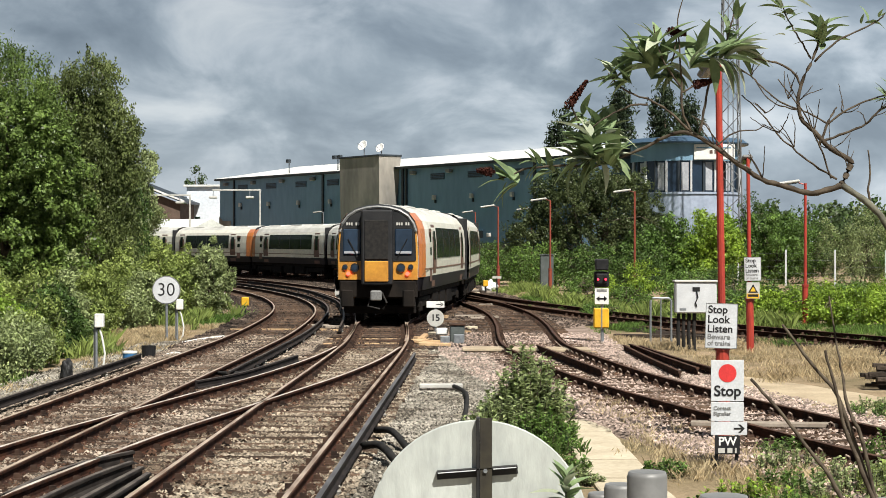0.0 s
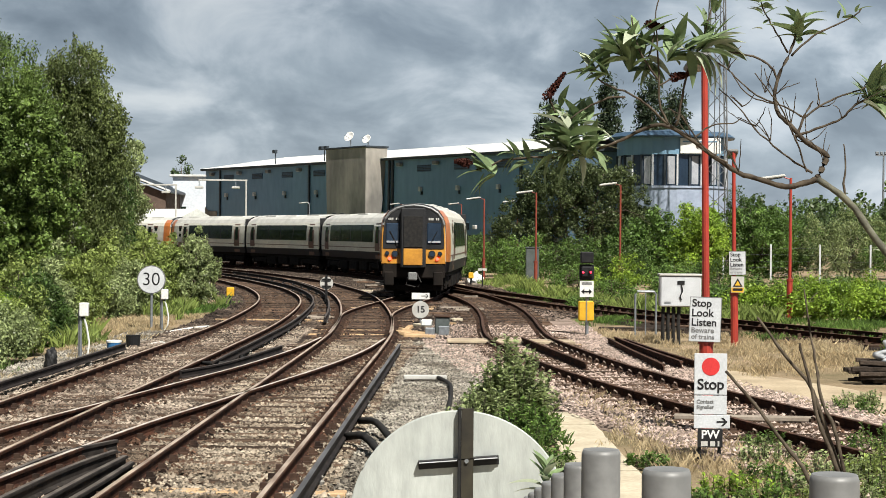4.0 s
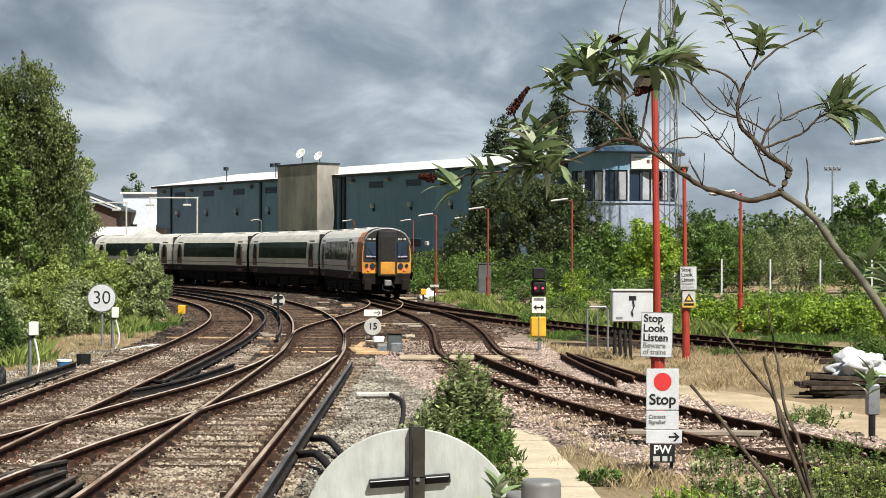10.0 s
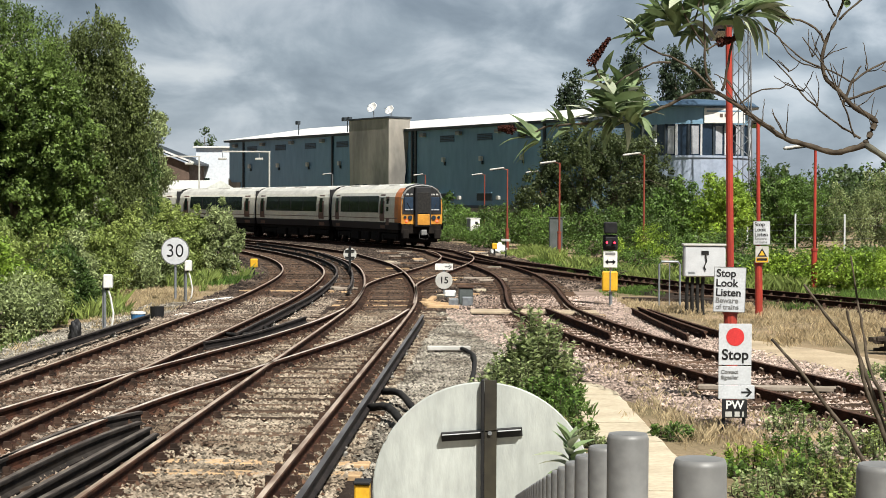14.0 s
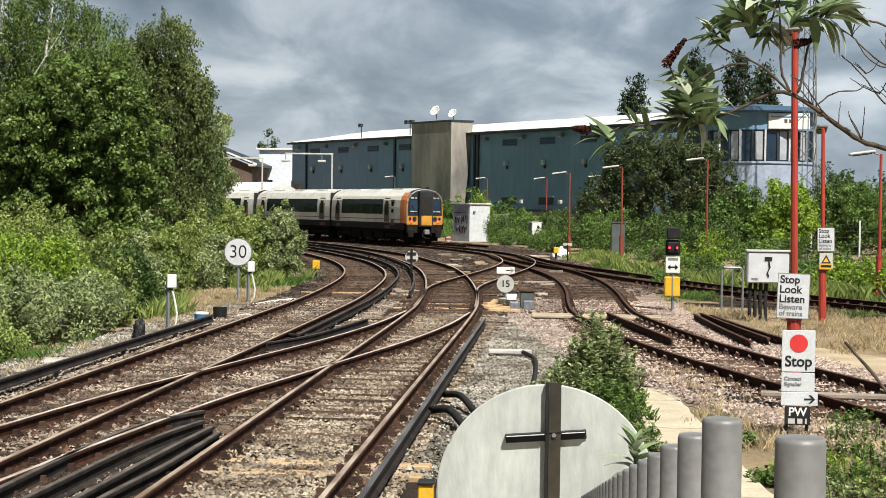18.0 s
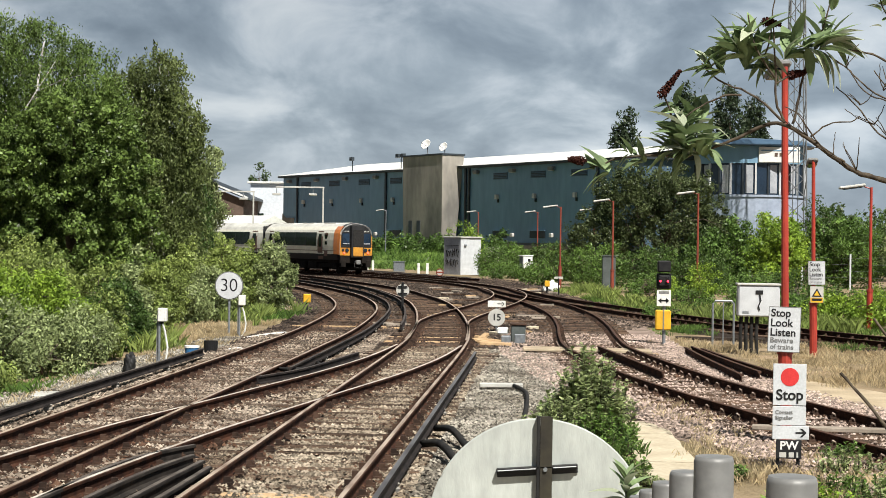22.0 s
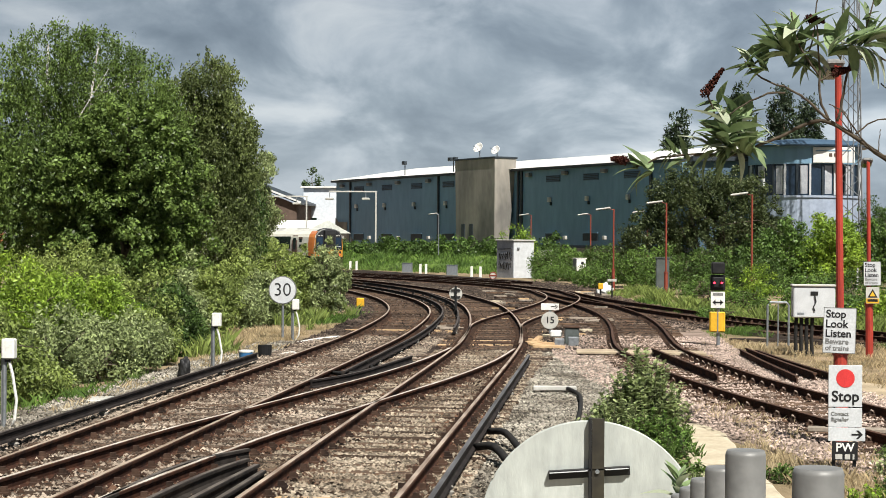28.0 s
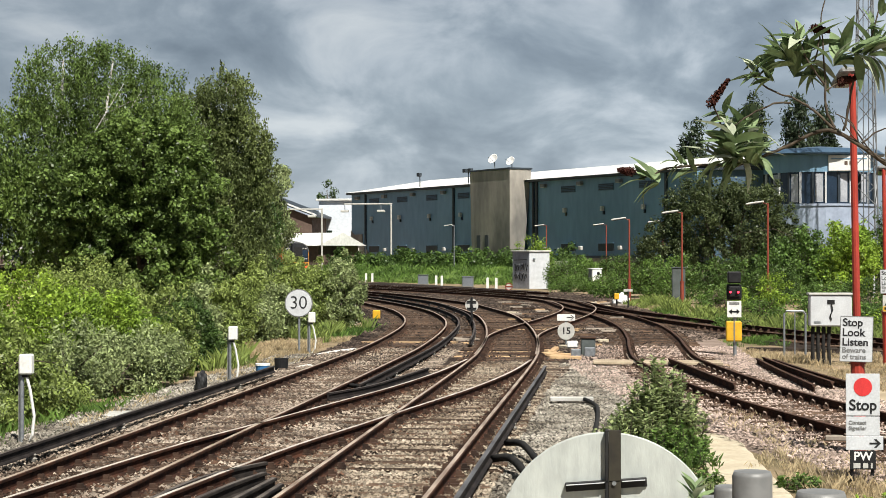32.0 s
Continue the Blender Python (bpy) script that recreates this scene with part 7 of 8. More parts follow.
def blades(name, spots, count, h, mat, label, w=0.006, base=-0.27, rise=None):
    """Grass blades strewn in patches (x, y, rx, ry)."""
    sp = np.array(spots)
    wt = sp[:, 2] * sp[:, 3]
    k = RS.choice(len(sp), count, p=wt / wt.sum())
    tufts = RS.normal(size=(len(sp), 26, 2))
    q = RS.randint(0, 26, count)
    p = sp[k, :2] + (tufts[k, q] + RS.normal(size=(count, 2)) * 0.2) * sp[k, 2:] * 0.5
    hh = h * RS.uniform(0.3, 1.2, count) * RS.uniform(0.4, 1.4, (len(sp), 26))[k, q]
    lean = RS.normal(size=(count, 2)) * hh[:, None] * 0.33
    an = RS.uniform(0, 6.28, count)
    ax = np.stack([np.cos(an), np.sin(an)], 1) * w
    base = np.full(count, base) if rise is None else rise(p)
    b = np.c_[p, base]
    m = np.c_[p + lean * 0.35, base + hh * 0.6]
    t = np.c_[p + lean, base + hh]
    z = np.zeros((count, 1))
    v = np.stack([b - np.c_[ax, z], b + np.c_[ax, z], t, m - np.c_[ax, z] * 0.8], 1)
    ob = new(name, quads(name, v, mat))
    return tagged(ob, label, "grass", kind="stuff")


DRY = [(-9.7, 48.5, 0.9, 3), (-9.9, 53, 0.9, 3), (-10.6, 51, 0.9, 3), (2.7, 21.5, 0.6, 2), (2.15, 26.5, 0.6, 2), (3.4, 19.6, 0.9, 2), (4.4, 21.2, 0.8, 1.6), (7.5, 36, 1.6, 3), (9, 42, 1.6, 3), (9.5, 49, 1.5, 2), (-8.9, 45, 0.5, 5), (-9.3, 52, 0.7, 5), (3.6, 21, 0.8, 2), (2.9, 23, 0.5, 2), (2.3, 21.0, 0.5, 2), (3.2, 19.0, 0.7, 2), (2.0, 28.5, 0.5, 2), (4.9, 36, 1.2, 3), (6.4, 40.5, 1.8, 3), (3.9, 46, 1.4, 2.5), (8.2, 38, 1.8, 3), (6.9, 46.5, 1.8, 1.6), (0.3, 28.0, 0.45, 3), (0.55, 33, 0.3, 3),
       (-8.3, 37, 0.5, 3), (-8.6, 42, 0.6, 4), (-9.2, 50, 0.8, 5), (-9.6, 57, 0.8, 4), (1.2, 95, 1.2, 5), (2.6, 88, 1.2, 4), (-8.5, 30, 0.3, 3)]
blades("dry_grass", DRY, 76000, 0.13, GRASS_DRY, "dry straw-coloured grass between the tracks", 0.004)
_state = RS.get_state()
blades("dry_grass", [(2.6, 22.2, 0.6, 2.5), (3.1, 20.6, 0.8, 2.0), (3.9, 19.8, 0.9, 1.6), (2.2, 25.0, 0.45, 2.5), (6.6, 42.5, 1.6, 2.2), (7.6, 38.5, 1.4, 2.5), (8.6, 44.0, 1.4, 2.0)], 24000, 0.13, GRASS_DRY, "seeding dry grass beside the path and the siding", 0.0022)
RS.set_state(_state)
GREENS = [(9, 57, 2, 2), (12, 54, 2, 2), (15, 51, 2, 2), (10.5, 51.5, 1.5, 2), (-9.2, 26.5, 0.4, 3), (-9.0, 31, 0.35, 3), (9.0, 59.0, 1.4, 2), (10.6, 50.8, 1.0, 1.5), (12.6, 47.5, 1.4, 1.5), (5.2, 19.5, 0.7, 2), (0.9, 24.5, 0.35, 3), (-9.0, 23, 0.6, 2), (4.4, 55, 1.2, 3), (6.3, 60, 1.5, 3), (8.5, 55, 1.5, 3), (3.0, 72, 1, 5), (2.2, 82, 0.8, 4), (14.0, 46.5, 1.5, 2), (4.9, 18.4, 0.9, 2.0), (8.5, 47, 1.5, 2), (9.2, 34.5, 1.2, 3), (-9.2, 60, 0.7, 6), (1.9, 97, 1.5, 4)]
blades("green_grass", GREENS, 64000, 0.17, LEAF_MID, "rough green grass and weeds")


TALL = [(4.4, 66, 0.7, 3), (5.4, 62, 0.8, 2.5), (6.8, 58, 0.9, 2.5), (8.6, 54.8, 1.1, 2), (7.6, 63, 1.2, 3), (3.4, 74, 0.6, 4), (2.6, 84, 0.7, 4), (-9.6, 57, 0.6, 3), (-9.3, 40.5, 0.5, 2), (1.6, 92, 1.0, 4)]
blades("tall_grass", TALL, 26000, 0.42, LEAF_SUN, "tall green grass and nettles at the foot of the thicket", 0.012)


def bank_rise(p):
    """The bank's height under plan points, from how far behind the far line they lie."""
    q = (p[:, 0] + 40) * 0.82 + (p[:, 1] - 199) * 0.57
    return np.interp(q, [0, 1.5, 5, 9, 16], [-0.3, 0.3, 1.2, 1.55, 1.55])


blades("bank_grass", [(-39 + 1.5 * i, 201.5 - 2.15 * i, 4.0, 4.0) for i in range(28)], 30000, 0.45, LEAF_MID, "long green grass on the bank", 0.03, rise=bank_rise)


def weed(x, y, h, r, stems, leaf, mat, label, lean=0.25):
    """A clump of upright leafy stems."""
    t = thing("weed_clump", pose(x, y, -0.28), label, "weed", "weeds")
    st, cs, quad = Mesh(), [], []
    for _ in range(stems):
        a, q = RS.uniform(0, 6.28), math.sqrt(RS.rand()) * r
        f = Vector((math.cos(a) * q, math.sin(a) * q, 0))
        hh = h * (1 - 0.55 * (q / r) ** 1.5) * RS.uniform(0.7, 1.1)
        tip = f + Vector((math.cos(a) * lean * hh * q / r + RS.normal() * 0.04, math.sin(a) * lean * hh * q / r + RS.normal() * 0.04, hh))
        mid = f.lerp(tip, 0.5) + Vector((RS.normal() * 0.02, RS.normal() * 0.02, 0))
        st.tube([f, mid, tip], [0.007, 0.005, 0.002], 4, False)
        n = int(hh / leaf * 5) + 4
        for k in range(n):
            u = 0.12 + 0.88 * (k + RS.rand()) / n
            p = np.array(f.lerp(tip, u))
            b = RS.uniform(0, 6.28)
            d = np.array([math.cos(b), math.sin(b), RS.uniform(0.0, 1.5)])
            d /= np.linalg.norm(d)
            w = np.cross(d, [0, 0, 1])
            w = w / (np.linalg.norm(w) + 1e-6) * leaf * 0.24
            L = leaf * RS.uniform(0.6, 1.3) * (1.15 - 0.5 * u)
            quad.append([p, p + d * L * 0.45 + w, p + d * L + np.array([0, 0, -0.2 * L]), p + d * L * 0.45 - w])
    tagged(part("stalk", st, TWIG, t), kind="stuff")
    tagged(part("leafage", quads("leafage", np.array(quad), mat), mat, t), kind="stuff")


weed(0.62, 25.3, 1.25, 0.42, 60, 0.16, LEAF_GREY, "tall pale leafy weeds growing in the ballast")
weed(0.55, 25.0, 1.0, 0.55, 80, 0.15, LEAF_GREY, "leafy green weeds growing in the ballast")
weed(0.15, 24.2, 0.62, 0.5, 60, 0.12, LEAF_GREY, "leafy green weeds growing in the ballast")
weed(0.72, 23.6, 0.55, 0.45, 55, 0.11, LEAF_MID, "low leafy weeds beside the path")
weed(0.85, 22.4, 0.34, 0.4, 40, 0.09, LEAF_MID, "low leafy weeds beside the path")
weed(-0.2, 23.2, 0.36, 0.45, 40, 0.09, LEAF_GREY, "low leafy weeds beside the ballast")
weed(0.3, 27.5, 0.35, 0.5, 40, 0.1, LEAF_MID, "low leafy weeds in the ballast")
for _x, _y, _h, _r, _m in ((3.2, 16.6, 0.35, 0.5, LEAF_SUN), (3.8, 16.3, 0.45, 0.5, LEAF_GREY), (2.9, 17.2, 0.3, 0.4, LEAF_MID), (4.4, 16.2, 0.45, 0.5, LEAF_GREY), (2.55, 16.4, 0.28, 0.4, LEAF_GREY), (3.4, 15.4, 0.35, 0.5, LEAF_SUN), (2.4, 15.2, 0.25, 0.3, LEAF_MID), (0.95, 20.8, 0.22, 0.25, LEAF_MID), (1.0, 19.6, 0.2, 0.22, LEAF_GREY), (3.3, 18.7, 0.38, 0.55, LEAF_MID), (3.9, 18.2, 0.5, 0.6, LEAF_GREY), (4.45, 18.4, 0.7, 0.55, LEAF_SUN), (4.1, 19.3, 0.4, 0.5, LEAF_GREY), (4.75, 19.2, 0.55, 0.5, LEAF_SUN), (3.5, 20.4, 0.4, 0.5, LEAF_GREY), (3.7, 22.0, 0.3, 0.4, LEAF_MID), (5.2, 21.6, 0.5, 0.6, LEAF_MID), (2.7, 18.2, 0.3, 0.5, LEAF_BRIGHT), (5.0, 19.3, 0.36, 0.5, LEAF_GREY), (2.05, 20.5, 0.2, 0.3, LEAF_MID), (2.2, 17.6, 0.22, 0.35, LEAF_MID), (4.6, 17.2, 0.5, 0.6, LEAF_SUN), (5.8, 26.8, 0.28, 0.5, LEAF_MID), (6.3, 28.2, 0.3, 0.5, LEAF_GREY)):
    weed(_x, _y, _h, _r, 46, 0.085, _m, "low green weeds and dry stalks beside the siding")

# far conifers and trees behind the buildings
for _x, _y, _h, _r, _m in ((8.4, 203, 18.6, 2.6, LEAF_PINE), (15.3, 203, 21.6, 2.0, LEAF_PINE), (20.2, 201, 21.6, 3.0, LEAF_PINE), (23.2, 204, 20.6, 2.4, LEAF_PINE)):
    tree(_x, _y, _h, [(0, 0, _h * 0.72, _r * 0.62, _r * 0.6, _h * 0.27), (0.2, 0, _h * 0.5, _r * 0.9, _r * 0.8, _h * 0.28), (-0.2, 0, _h * 0.3, _r, _r, _h * 0.28)], 15000, 0.5, _m, "tall dark poplar or conifer behind the warehouse", BARK, 0.3, 620, 0.8, -0.6, 0.4, group="far trees")
tree(-44.0, 262, 15, [(0, 0, 10.5, 1.5, 1.5, 3.4), (0, 0, 7, 2.6, 2, 3)], 2200, 0.5, LEAF_FAR, "small dark pine behind the roofs", BARK, 0.25, 70, 0.8, 0, 0.4, group="far trees")
tree(37.8, 150, 9.2, [(0, 0, 5.6, 3.0, 3, 3.4), (1.5, 0, 4.6, 3.0, 3, 3.4), (-1.2, 0, 3.6, 2.6, 2.4, 3)], 9000, 0.35, LEAF_MID, "round leafy tree beyond the fence", BARK, 0.25, 150, 0.6, group="far trees")
for i in range(12):
    tree(22 + i * 4.2, 135 + (i * 37 % 17), 6.0, [(0, 0, 3.0, 2.8, 2.4, 2.4 + (i % 3) * 0.3)], 2600, 0.36, LEAF_FAR if i % 2 else LEAF_DARK, "leafy tree in the wood beyond the fence", BARK, 0.15, 70, 0.7, group="far trees")
for i in range(16):
    tree(-70 + i * 3.2 if i < 9 else 30 + (i - 9) * 9, 285 + (i * 53 % 30), 9, [(0, 0, 5.2, 4.2, 4, 4.4)], 1300, 0.8, LEAF_FAR, "distant tree on the skyline", BARK, 0.25, 50, 1.2, group="distant trees")
part_pole = thing("distant_light_mast", pose(46.2, 199, -0.3), "tall distant lighting mast with a crossbar", "lamp post")
part("post", Mesh().tube([(0, 0, 0), (0, 0, 12.0)], [0.16, 0.1], 8), GREY, part_pole)
part("crossbar", Mesh().box(-0.9, -0.1, 11.9, 0.9, 0.1, 12.1, 0.02), GREY, part_pole)
for _d in (-0.75, -0.25, 0.25, 0.75):
    part("floodlight", Mesh().box(_d - 0.16, -0.2, 12.1, _d + 0.16, 0.15, 12.4, 0.03), GREY, part_pole)

# --- buddleia branch before the camera --------------------------------------------
BR = thing("buddleia_branch", pose(1.337, 6.98, 2.669), "arching buddleia branch with grey-green leaves and dead flower heads", "shrub")


def local(px, py, d=0.0):
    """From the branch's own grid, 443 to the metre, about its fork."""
    return Vector(((px - 1340) / 443.0, d, (360 - py) / 443.0))


def limb(name, pts, r0, r1, d0=0.0, d1=0.0, n=8):
    k = len(pts)
    q = [local(x, y, d0 + (d1 - d0) * i / (k - 1)) for i, (x, y) in enumerate(pts)]
    c = []
    for i in range(k - 1):
        a, b, e, f = q[max(i - 1, 0)], q[i], q[i + 1], q[min(i + 2, k - 1)]
        for u in (0.0, 0.25, 0.5, 0.75):
            c.append(0.5 * (2 * b + (e - a) * u + (2 * a - 5 * b + 4 * e - f) * u * u + (3 * b - 3 * e + f - a) * u ** 3) + Vector(RS.normal(size=3)) * 0.0012)
    c.append(q[-1])
    m = len(c)
    rs = [(r0 + (r1 - r0) * i / (m - 1)) * (1 + 0.1 * math.sin(i * 2.3)) for i in range(m)]
    part(name, Mesh().tube(c, rs, n), STEM if name == "stem" else TWIG, BR, smooth=True)


limb("stem", [(1338, 362), (1390, 400), (1440, 470), (1500, 550), (1545, 640), (1580, 740), (1640, 900), (1720, 1150), (1760, 1560)], 0.0125, 0.022, 0, -0.2, 10)
limb("bough", [(1340, 362), (1310, 372), (1285, 375), (1245, 365), (1200, 350), (1160, 322), (1115, 290), (1075, 268), (1040, 272), (1000, 292), (950, 312), (900, 330)], 0.0125, 0.005, 0, 0.1)
limb("bough", [(1338, 362), (1350, 335), (1355, 320), (1320, 298), (1290, 268), (1268, 245), (1262, 215), (1270, 180), (1288, 140), (1300, 105), (1305, 80)], 0.0125, 0.004)
limb("twig", [(900, 330), (850, 325), (790, 330), (760, 342), (735, 350)], 0.006, 0.003, 0.1, 0.12, 6)
limb("twig", [(1268, 190), (1255, 165), (1230, 150), (1200, 142), (1170, 140)], 0.005, 0.004, n=6)
limb("twig", [(1290, 145), (1330, 110), (1360, 95), (1400, 75), (1413, 62)], 0.005, 0.003, n=6)
limb("twig", [(1285, 140), (1270, 115), (1255, 90), (1240, 60), (1230, 35)], 0.004, 0.0025, n=6)
limb("twig", [(1300, 290), (1315, 250), (1330, 225)], 0.007, 0.003, n=6)
limb("twig", [(1305, 285), (1345, 270), (1380, 255), (1405, 230), (1440, 220), (1465, 215)], 0.006, 0.003, n=6)
limb("twig", [(1312, 255), (1340, 235), (1380, 215), (1420, 200), (1440, 170), (1490, 135)], 0.005, 0.0025, n=6)
limb("twig", [(1330, 352), (1290, 325), (1255, 295), (1230, 270), (1205, 235), (1170, 200)], 0.005, 0.0025, 0, 0.1, 6)
limb("twig", [(1262, 230), (1230, 215), (1205, 195), (1180, 170), (1150, 150)], 0.004, 0.002, n=6)
limb("twig", [(1320, 350), (1305, 310), (1290, 280), (1270, 240), (1245, 210), (1220, 180)], 0.004, 0.002, 0, -0.1, 6)
limb("twig", [(1315, 255), (1280, 235), (1240, 225), (1210, 210), (1185, 175)], 0.004, 0.002, n=6)
limb("twig", [(1390, 400), (1385, 370), (1388, 340), (1384, 300)], 0.006, 0.0025, n=6)
limb("twig", [(1075, 268), (1060, 230), (1058, 180), (1055, 120), (1052, 70), (1066, 20)], 0.006, 0.002, n=6)
limb("twig", [(1075, 268), (1040, 235), (1010, 215), (960, 195), (930, 165)], 0.006, 0.003, n=6)
limb("twig", [(1000, 220), (970, 222), (930, 240), (900, 262)], 0.005, 0.003, n=6)
limb("twig", [(1058, 190), (1030, 150), (1015, 110), (1010, 80)], 0.005, 0.003, n=6)
limb("twig", [(1090, 270), (1100, 220), (1110, 170), (1130, 130), (1150, 60)], 0.006, 0.003, n=6)
limb("twig", [(1120, 292), (1150, 270), (1190, 265), (1205, 255)], 0.004, 0.002, n=6)
limb("twig", [(1180, 335), (1140, 310), (1100, 255), (1075, 240)], 0.004, 0.002, n=6)
limb("twig", [(905, 328), (890, 285), (872, 235), (862, 215)], 0.005, 0.003, 0.08, 0.0, 6)
limb("twig", [(1040, 150), (1050, 110), (1042, 92)], 0.004, 0.003, n=6)
limb("twig", [(1058, 200), (1085, 186), (1110, 180)], 0.004, 0.003, n=6)
limb("lower_twig", [(1250, 610), (1300, 680), (1345, 740), (1385, 860), (1420, 960), (1470, 1200), (1500, 1560)], 0.005, 0.014, 0.2, 0.0)
limb("lower_twig", [(1318, 655), (1335, 720), (1350, 790), (1380, 870), (1440, 1060), (1500, 1560)], 0.005, 0.012, 0.1, 0.0)
limb("lower_twig", [(1200, 712), (1250, 770), (1300, 840), (1340, 900), (1400, 1060), (1490, 1560)], 0.006, 0.012, 0.3, 0.0)
limb("lower_twig", [(1342, 560), (1350, 640), (1356, 700), (1362, 760), (1400, 900), (1490, 1560)], 0.003, 0.01, 0.3, 0.0, 6)


for _x, _y in ((1262, 215), (1290, 268), (1320, 298), (1245, 210), (1230, 270), (1340, 235), (1380, 255), (1405, 230), (1160, 322), (1200, 350), (1115, 290), (1205, 235), (1255, 295), (1180, 170), (1350, 335)):
    for _ in range(3):
        _a, _l = RS.uniform(0.35, 2.8), RS.uniform(24, 62)
        _dx, _dy = math.cos(_a) * _l, -math.sin(_a) * _l
        limb("twig", [(_x, _y), (_x + _dx * 0.5 + RS.uniform(-5, 5), _y + _dy * 0.5 + RS.uniform(-5, 5)), (_x + _dx, _y + _dy)], 0.0026, 0.0014, 0, RS.uniform(-0.08, 0.08), 5)


def leaf_mesh(name, L, w, curl):
    """A lance-shaped leaf, folded along its rib and curling down."""
    me, n = Mesh(), 9
    vs, fs = [], []
    for i in range(n + 1):
        u = i / n
        hw = w * math.sin(math.pi * u ** 0.8) ** 0.9 * (1 - 0.25 * u) + 0.0008
        z = -curl * u * u * L
        vs += [(-hw, u * L, z + hw * 0.3), (0, u * L, z), (hw, u * L, z + hw * 0.35)]
    for i in range(n):
        for k in (0, 1):
            fs.append((i * 3 + k, i * 3 + k + 1, (i + 1) * 3 + k + 1, (i + 1) * 3 + k))
    d = me.add(vs, fs).data(name)
    d.polygons.foreach_set("use_smooth", [True] * len(d.polygons))
    return d


LEAVES = [leaf_mesh("leaf", 0.16, 0.0255, 0.3), leaf_mesh("leaf", 0.14, 0.025, 0.5), leaf_mesh("leaf", 0.115, 0.021, 0.2)]
PALES = [leaf_mesh("leaf", 0.135, 0.026, 0.55)]
for _d in LEAVES:
    _d.materials.append(BUD_LEAF)
for _d in PALES:
    _d.materials.append(BUD_PALE)


def tuft(px, py, n, spread, way=(0, 1), size=1.0, d=0.0, droop=0.0):
    """Leaves round a shoot tip; way is the shoot's direction in the picture plane, up positive."""
    c = local(px, py, d)
    ax = Vector((way[0], RS.uniform(-0.3, 0.3), way[1])).normalized()
    n = int(n * 1.55)
    for i in range(n):
        a = 2 * math.pi * i / n * 1.62 + RS.uniform(-0.4, 0.4)
        side = ax.orthogonal().normalized()
        side.rotate(Matrix.Rotation(a, 3, ax))
        side.y *= 0.55
        v = (ax * RS.uniform(0.2, 1.0) + side * spread * RS.uniform(0.6, 1.1) + Vector((0, 0, 0.18 - 0.5 * droop))).normalized()
        back = c - ax * 0.10 * RS.rand()
        q = v.to_track_quat("Y", "Z").to_matrix().to_4x4()
        me = PALES[0] if RS.rand() < 0.2 else LEAVES[RS.randint(3)]
        m = Matrix.Translation(back) @ q @ pose(0, 0, 0, 0, RS.uniform(-35, 35), 0) @ Matrix.Scale(size * RS.uniform(0.75, 1.2), 4)
        ob = new("leaf", me)
        ob.parent = BR
        ob.matrix_basis = m


tuft(738, 350, 7, 1.0, (-0.5, 0.1), 0.85, 0.12, 0.2)
tuft(800, 318, 8, 1.0, (-0.6, 0.3), 0.55, 0.1)
tuft(880, 285, 12, 1.1, (-0.6, 0.5), 0.9, 0.05, 0.2)
tuft(905, 310, 11, 1.2, (-0.5, 0.3), 0.9, 0.0, 0.2)
tuft(948, 312, 9, 1.2, (0.6, 0.1), 0.85, 0.05, 0.3)
tuft(900, 275, 12, 1.2, (0.0, 0.8), 1.0, -0.05)
tuft(935, 262, 9, 1.1, (0.5, 0.5), 0.95, 0.05)
tuft(875, 320, 9, 1.1, (-0.8, 0.1), 0.95, 0.0, 0.2)
tuft(885, 235, 8, 1.0, (-0.5, 0.5), 0.8, 0.05, 0.3)
tuft(935, 165, 9, 1.0, (-0.7, 0.4), 0.85)
tuft(970, 135, 12, 1.1, (-0.7, 0.4), 1.0)
tuft(1015, 105, 11, 1.1, (-0.2, 0.9), 1.05)
tuft(1035, 145, 9, 1.2, (0.3, 0.3), 0.95, 0.05)
tuft(1095, 130, 10, 1.1, (0.5, 0.6), 1.0)
tuft(1140, 145, 12, 1.1, (0.7, -0.1), 1.05, -0.05, 0.3)
tuft(1160, 120, 8, 1.0, (0.8, 0.5), 0.95)
tuft(1160, 65, 6, 0.9, (0.6, 0.6), 0.55)
tuft(1050, 165, 7, 1.2, (0.1, -0.8), 0.8, 0.1, 0.3)
tuft(1305, 85, 11, 1.2, (0.1, 0.9), 0.85)
tuft(1240, 62, 5, 1.1, (0.0, 0.6), 0.45)
tuft(1235, 20, 9, 1.1, (0.1, 0.9), 0.8)
tuft(1405, 68, 4, 1.0, (0.6, 0.2), 0.45)
tuft(1450, 205, 12, 1.2, (0.6, 0.4), 0.95)
tuft(1475, 215, 8, 1.1, (0.9, 0.0), 0.9)
tuft(1415, 210, 6, 1.1, (-0.5, 0.3), 0.6)
tuft(1520, 480, 10, 1.1, (0.3, 0.8), 0.85, 0.2)
tuft(1545, 520, 10, 1.1, (-0.2, 0.5), 0.9, 0.1, 0.2)
tuft(1535, 690, 8, 1.1, (0.2, 0.8), 0.7, 0.3)


def dead_flower(px, py, L, way, d=0.0):
    c = local(px, py, d)
    cs = np.array([list(c + Vector((way[0], 0, way[1])) * L * u) for u in np.linspace(0, 1, 9)])
    rr = np.linspace(0.021, 0.008, 9)
    part("dead_flower", quads("dead_flower", leaf_cloud(cs, rr, 900, 0.011, 0, 0.7), FLOWER), FLOWER, BR, "dry brown flower spike")


dead_flower(862, 220, 0.12, (0.55, 0.75))
dead_flower(722, 338, 0.05, (-0.9, 0.1))
dead_flower(1040, 92, 0.09, (0.6, -0.1))
dead_flower(1085, 185, 0.07, (0.8, 0.2))


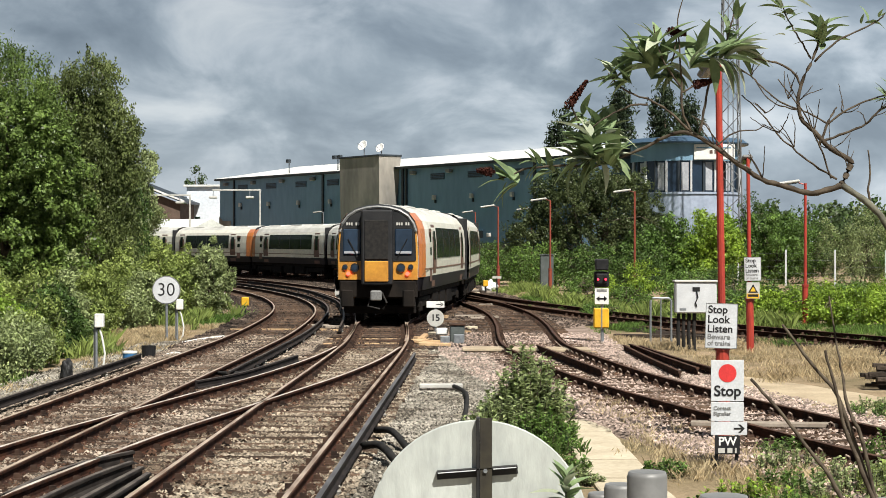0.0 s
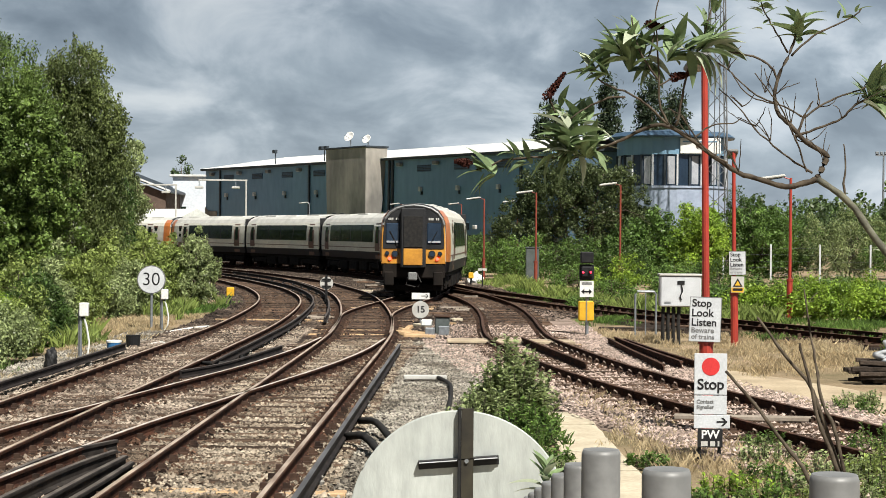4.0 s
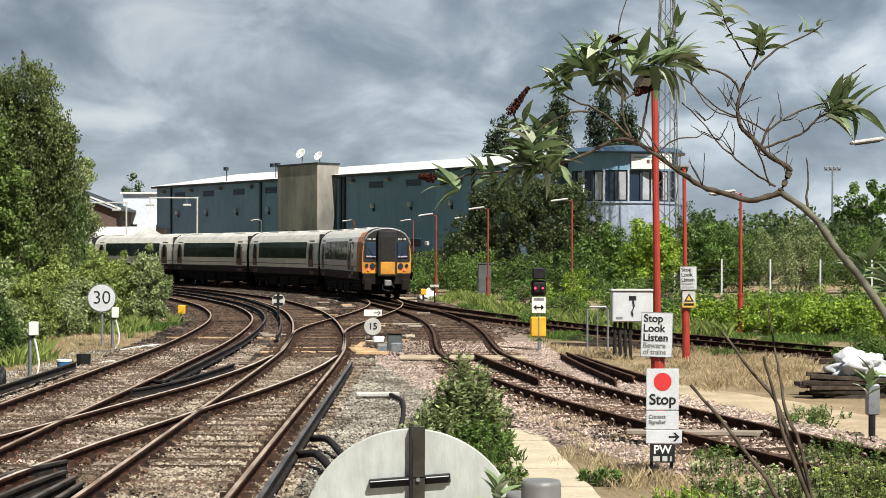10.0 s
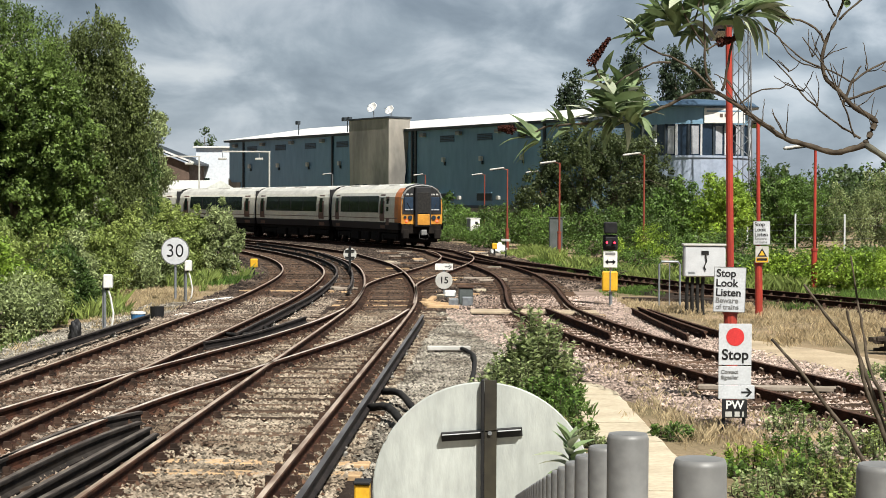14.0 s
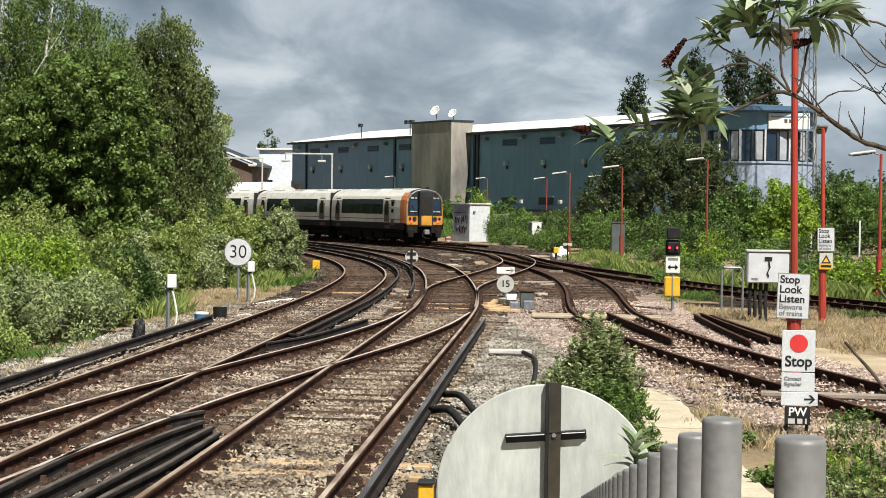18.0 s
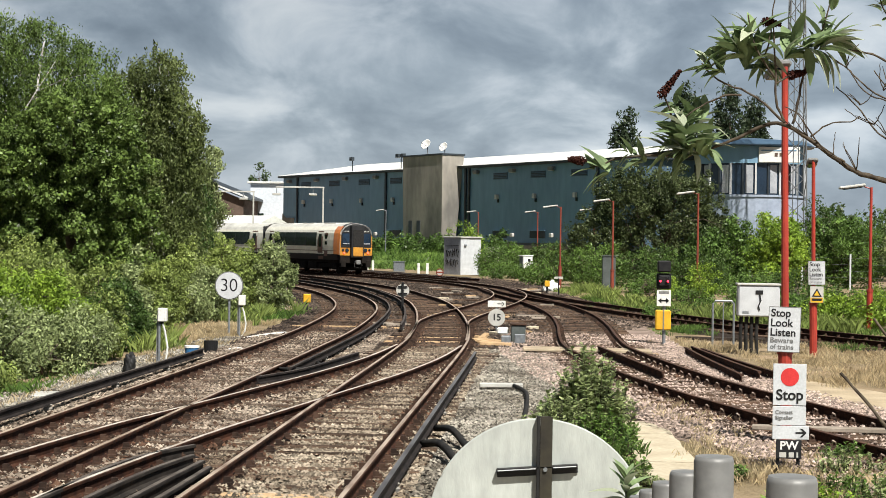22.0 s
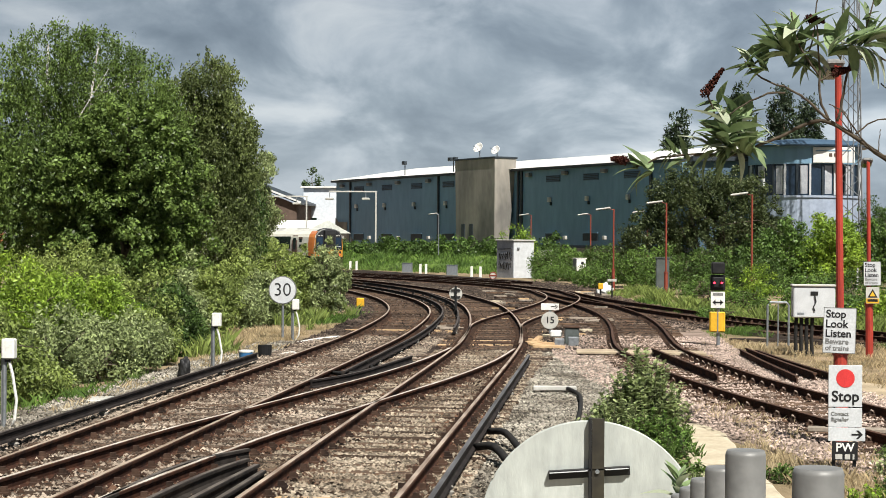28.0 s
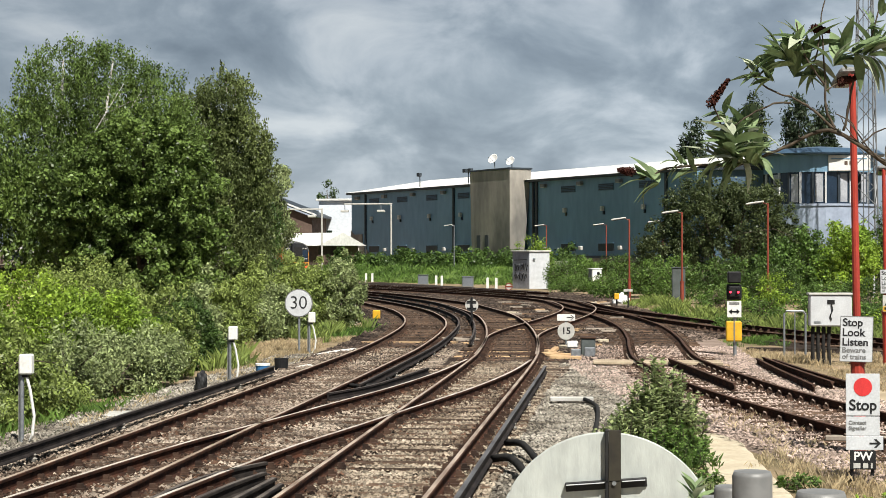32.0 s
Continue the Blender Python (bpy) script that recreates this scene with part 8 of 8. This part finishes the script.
def seedling():
    """A young shoot beside the ramp, with a rosette of pale leaves."""
    t = thing("young_shoot", pose(0.215, 5.3, 0.0), "young shoot with a rosette of pale green leaves by the fence", "shrub")
    part("stem", Mesh().tube([(0.03, 0.05, -0.05), (0.01, 0.02, 0.8), (0, 0, 1.715)], [0.008, 0.006, 0.004], 6), STEM, t, smooth=True)
    for k in range(17):
        a = k * 2.4
        lift = 15 + 62 * (k / 16.0)
        m = Matrix.Translation((0, 0, 1.64 + 0.006 * k)) @ pose(0, 0, 0, 0, 0, math.degrees(a)) @ pose(0, 0, 0, lift, RS.uniform(-20, 20), 0) @ Matrix.Scale(0.84 - 0.018 * k + RS.uniform(-0.08, 0.08), 4)
        ob = part("leaf", PALES[0] if k % 3 == 0 else LEAVES[k % 3], BUD_LEAF, t)
        ob.matrix_basis = m


seedling()

# --- movement ----------------------------------------------------------------
SWAY = [(0, 0.044, 0.009), (0.5, 0.034, -0.004), (1, 0.013, -0.005), (1.5, 0.024, 0.001), (2, 0.022, 0.003), (2.5, -0.015, -0.008), (3, -0.006, -0.003), (3.5, 0.015, 0.011), (5.5, 0.022, 0.007), (6, 0.007, -0.001), (6.5, 0.010, 0.000), (7, 0.025, 0.005), (7.5, 0.002, -0.003), (8, -0.019, -0.001), (8.5, 0.045, 0.011), (9, 0.000, 0.000), (9.5, 0.008, -0.003), (10, 0.075, 0.020), (10.5, 0.038, 0.008), (11, 0.035, 0.009), (11.5, 0.055, 0.016), (12, 0.063, 0.022), (12.5, 0.060, 0.019), (13, 0.083, 0.024), (13.5, 0.103, 0.027), (14, 0.103, 0.024), (14.5, 0.097, 0.024), (16.5, 0.103, 0.026), (17, 0.115, 0.024), (17.5, 0.143, 0.037), (18, 0.134, 0.036), (18.5, 0.109, 0.029), (19, 0.124, 0.040), (19.5, 0.131, 0.038), (20, 0.129, 0.028), (20.5, 0.139, 0.041), (21, 0.135, 0.037), (21.5, 0.144, 0.044), (22, 0.152, 0.049), (22.5, 0.139, 0.037), (23, 0.142, 0.034), (23.5, 0.129, 0.031), (24, 0.092, 0.020), (24.5, 0.088, 0.016), (25, 0.119, 0.034), (25.5, 0.129, 0.046), (27.5, 0.072, 0.011), (28, 0.123, 0.055), (28.5, 0.109, 0.061), (29, 0.124, 0.072), (29.5, 0.114, 0.074), (30, 0.102, 0.057), (30.5, 0.103, 0.045), (31, 0.071, 0.035), (31.5, 0.072, 0.034), (32, 0.094, 0.056)]


def wheel_rows(y):
    """Turns a wheelset as the train rolls, ten rows a second."""
    return [(k / 10.0, pose(0, y, 0.42, -math.degrees(tail_at(k / 10.0) / 0.42) % 360.0, 0, 0)) for k in range(321)]


def motions():
    for n, car in enumerate(CARS):
        walk(car, train_rows(n))
        for bog in car.children:
            for w in bog.children:
                if w.name.startswith("wheelset"):
                    walk(w, wheel_rows(w.matrix_basis.translation.y))
    walk(BR, [(t, pose(1.337 + dx, 6.98, 2.669 + dz)) for t, dx, dz in SWAY])


motions()
